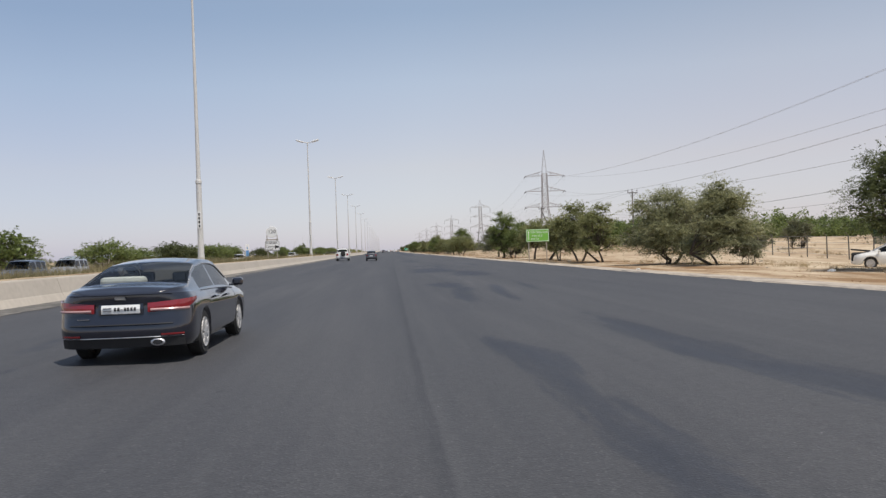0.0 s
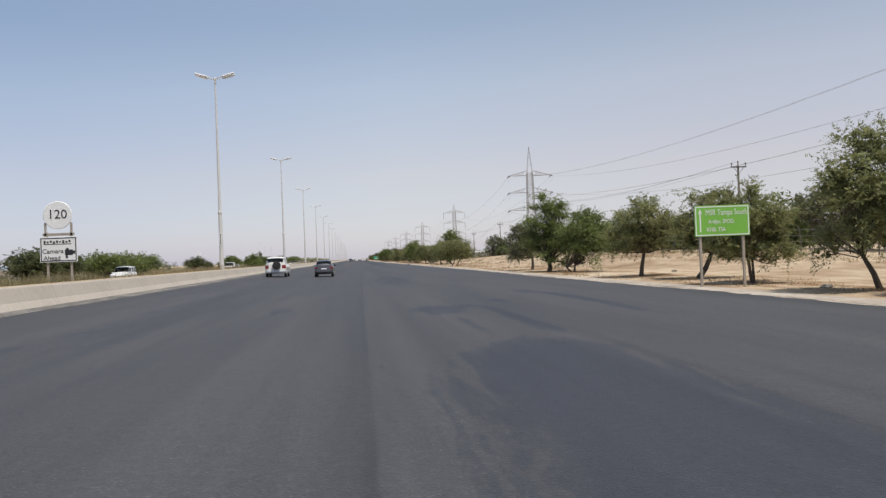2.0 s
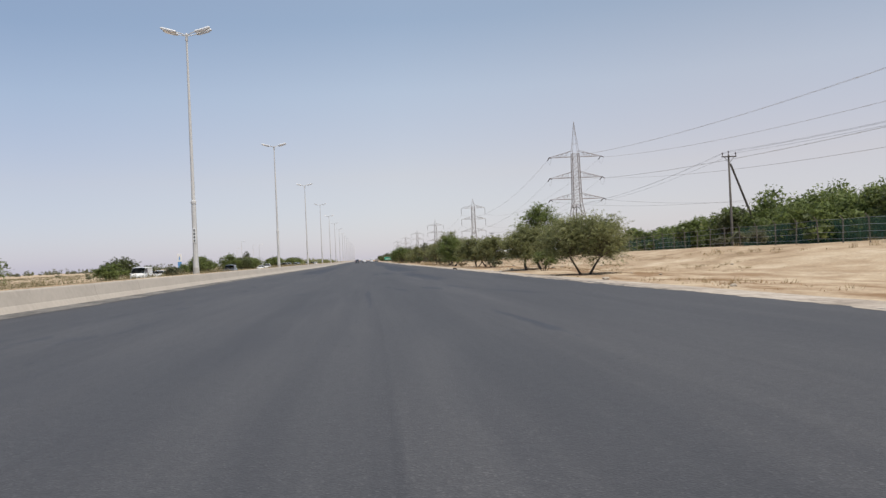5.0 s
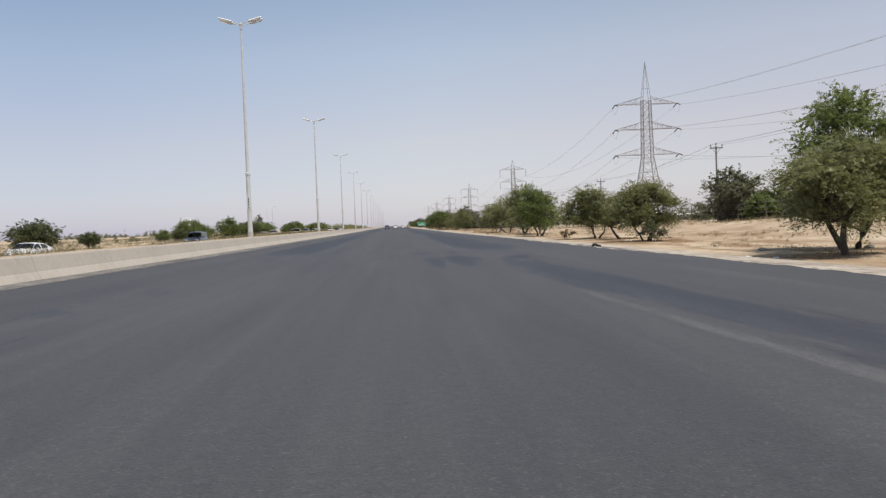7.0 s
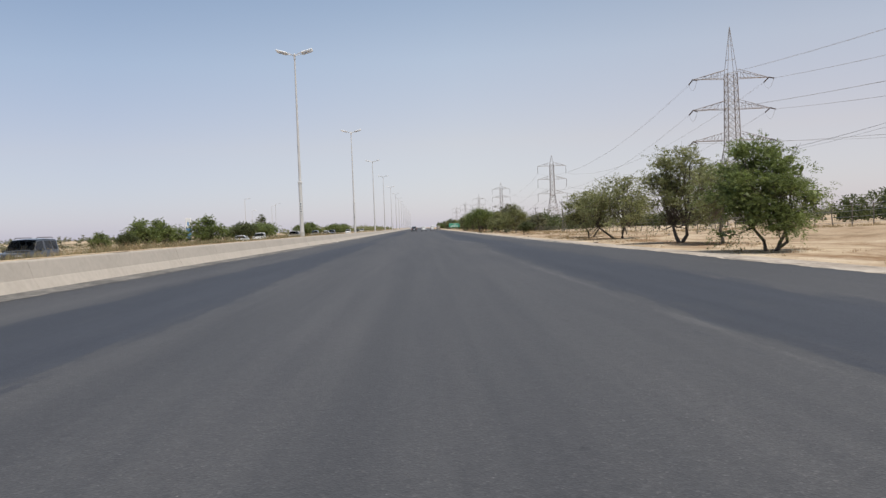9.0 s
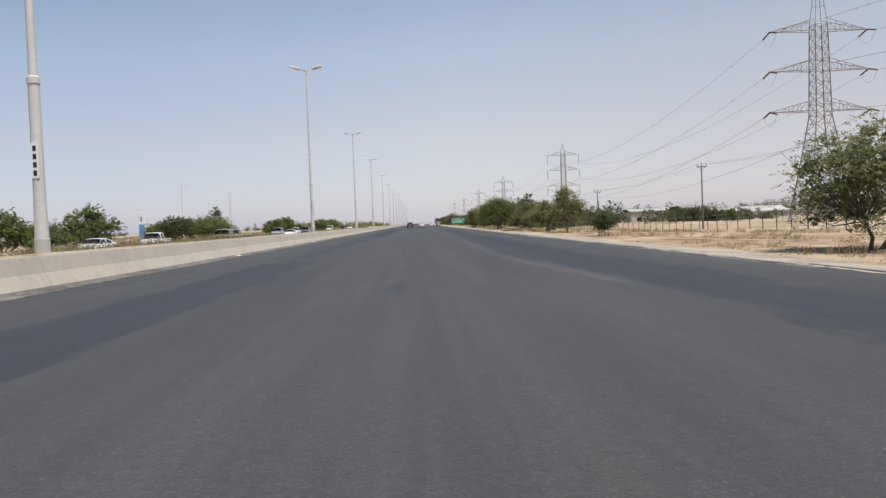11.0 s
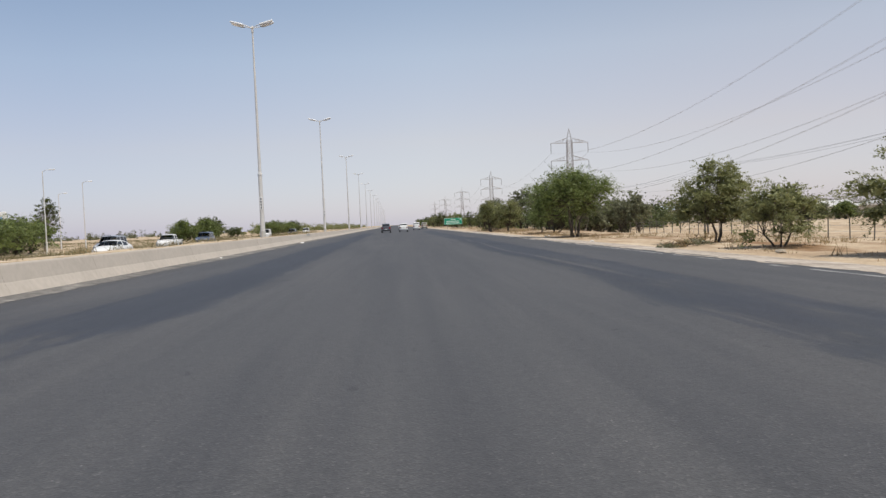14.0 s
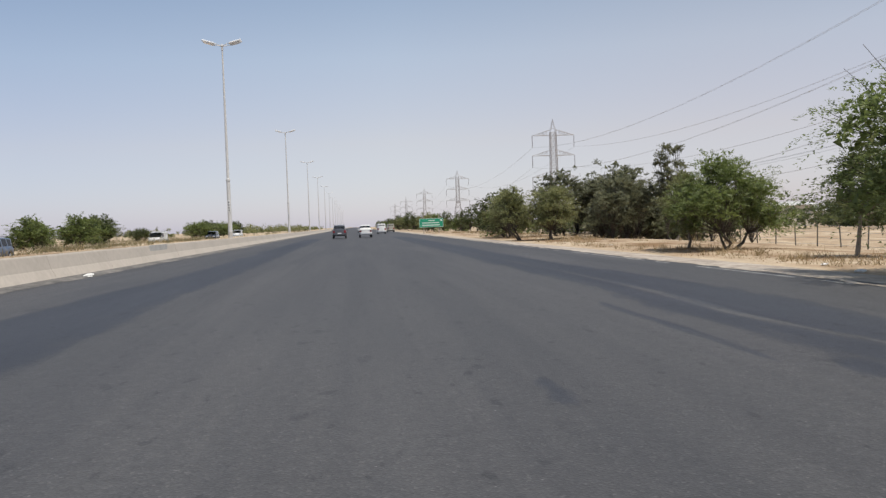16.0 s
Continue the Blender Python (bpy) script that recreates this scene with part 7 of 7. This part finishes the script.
            tube(bm, ((s * 0.62, 0.6, 1.84), (s * 0.62, 0.7, 1.90), (s * 0.62, 2.6, 1.90), (s * 0.62, 2.7, 1.83)), 0.022, 6)
            part("roof_rail", bm, TRIM, thing)
    if spare:
        bm = bmesh.new()
        lathe(bm, [(0.20, -0.10), (0.36, -0.10), (0.38, 0.0), (0.36, 0.10), (0.12, 0.12)], 24, Matrix.Translation((0.12, -0.12, 1.05)) @ Matrix.Rotation(radians(90), 4, "X"))
        part("spare_wheel", bm, TYRE, thing, "black spare wheel on the tailgate")
    if hood_up:
        bm = bmesh.new()
        box(bm, -0.72, 0.72, 0.0, 1.0, 0, 0.05, 0.02)
        h = part("raised_bonnet", bm, TRIM, thing, "buckled raised bonnet")
        h.matrix_basis = pose(0, c["front"][1] + 0.1, 0.97, 7, 3, 0)
    return thing


vehicle("sedan", -3.92, 10.45, 0, PAINT_DARK, "sedan", "blue-black four-door sedan with red wrap-round tail lights", z=0.028, window=SIDEGLASS, detail=True)
wreck = vehicle("sedan", 27.1, 38.4, 58, PAINT_WHITE, "wrecked_car", "white wrecked car with a buckled bonnet standing on sand", z=float(ground_z(25.6, 39.2)) + 0.02, hood_up=True)
bm = bmesh.new()
box(bm, -0.74, 0.74, 3.95, 4.80, 0.45, 0.93, 0.08)
part("engine_bay", bm, TRIM, wreck, "dark torn-open engine bay")
# ahead on this carriageway
AHEAD = "cars ahead on the carriageway"
vehicle("hatch", -2.65, 110.0, 0, PAINT_GREY, "hatchback", "dark grey hatchback driving on the asphalt", z=0.02, group=AHEAD)
vehicle("pickup", 0.9, 471.0, 0, PAINT_WHITE, "pickup", "white pickup driving on the asphalt", group=AHEAD)
vehicle("suv", -2.3, 470.0, 0, PAINT_GREY, "off_roader", "grey off-roader driving on the asphalt", group=AHEAD)
vehicle("suv", -6.6, 111.5, 0, PAINT_WHITE, "off_roader", "white off-roader with a spare wheel on its tailgate", z=float(road_z(-6.6, 114.0)), spare=True, group=AHEAD)
vehicle("van", 4.4, 515.0, 0, PAINT_WHITE, "van", "white van driving on the asphalt", z=-0.03, group=AHEAD)
vehicle("van", 7.4, 545.0, 0, PAINT_TAN, "van", "cream van near the edge of the asphalt", z=-0.05, group=AHEAD)
vehicle("sedan", -3.4, 540.0, 0, PAINT_WHITE, "saloon_car", "white saloon car driving on the asphalt", z=0.02, group=AHEAD)
vehicle("sedan", 1.2, 560.0, 0, PAINT_SILVER, "saloon_car", "silver saloon car driving on the asphalt", group=AHEAD)
# oncoming on the opposite carriageway
ONC = "oncoming cars on the opposite carriageway"
for k, (kd, x, y, paint, nm, lb) in enumerate([
        ("suv", -24.0, 56.5, PAINT_BLUE, "off_roader", "dusty blue off-roader on the opposite carriageway"),
        ("suv", -24.5, 65.5, PAINT_SILVER, "off_roader", "silver off-roader on the opposite carriageway"),
        ("suv", -24.0, 134.0, PAINT_WHITE, "off_roader", "white off-roader on the opposite carriageway"),
        ("van", -24.0, 206.5, PAINT_WHITE, "van", "white van on the opposite carriageway"),
        ("sedan", -24.0, 214.5, PAINT_WHITE, "saloon_car", "white saloon car on the opposite carriageway"),
        ("suv", -21.0, 247.5, PAINT_BLACK, "off_roader", "black off-roader on the opposite carriageway"),
        ("sedan", -24.0, 312.0, PAINT_WHITE, "saloon_car", "white saloon car on the opposite carriageway"),
        ("pickup", -24.0, 325.5, PAINT_WHITE, "pickup", "white double-cab pickup on the opposite carriageway"),
        ("suv", -21.0, 338.5, PAINT_TAN, "off_roader", "dusty beige off-roader on the opposite carriageway"),
        ("pickup", -24.0, 358.0, PAINT_TAN, "pickup", "pale dusty pickup on the opposite carriageway"),
        ("sedan", -21.0, 384.5, PAINT_WHITE, "saloon_car", "white saloon car on the opposite carriageway"),
        ("suv", -25.0, 396.0, PAINT_SILVER, "off_roader", "silver off-roader on the opposite carriageway"),
        ("pickup", -24.0, 410.5, PAINT_WHITE, "pickup", "white single-cab pickup on the opposite carriageway"),
        ("suv", -24.5, 428.5, PAINT_BLUE, "off_roader", "blue off-roader on the opposite carriageway"),
        ("van", -24.0, 473.5, PAINT_WHITE, "van", "white van on the opposite carriageway"),
        ("suv", -24.0, 511.5, PAINT_BLACK, "off_roader", "black off-roader on the opposite carriageway"),
        ("van", -24.5, 545.0, PAINT_WHITE, "van", "white van on the opposite carriageway")]):
    vehicle(kd, x, y, 180, paint, nm, lb, z=-0.126, group=ONC)


# ---- bring the plan to true metres; vehicles are built in true metres already ----
for ob in [o for o in scene.objects if o.parent is None and o.type in ("MESH", "EMPTY") and o not in TRUE_SIZE]:
    ob.matrix_basis = Matrix.Scale(GROW, 4) @ ob.matrix_basis
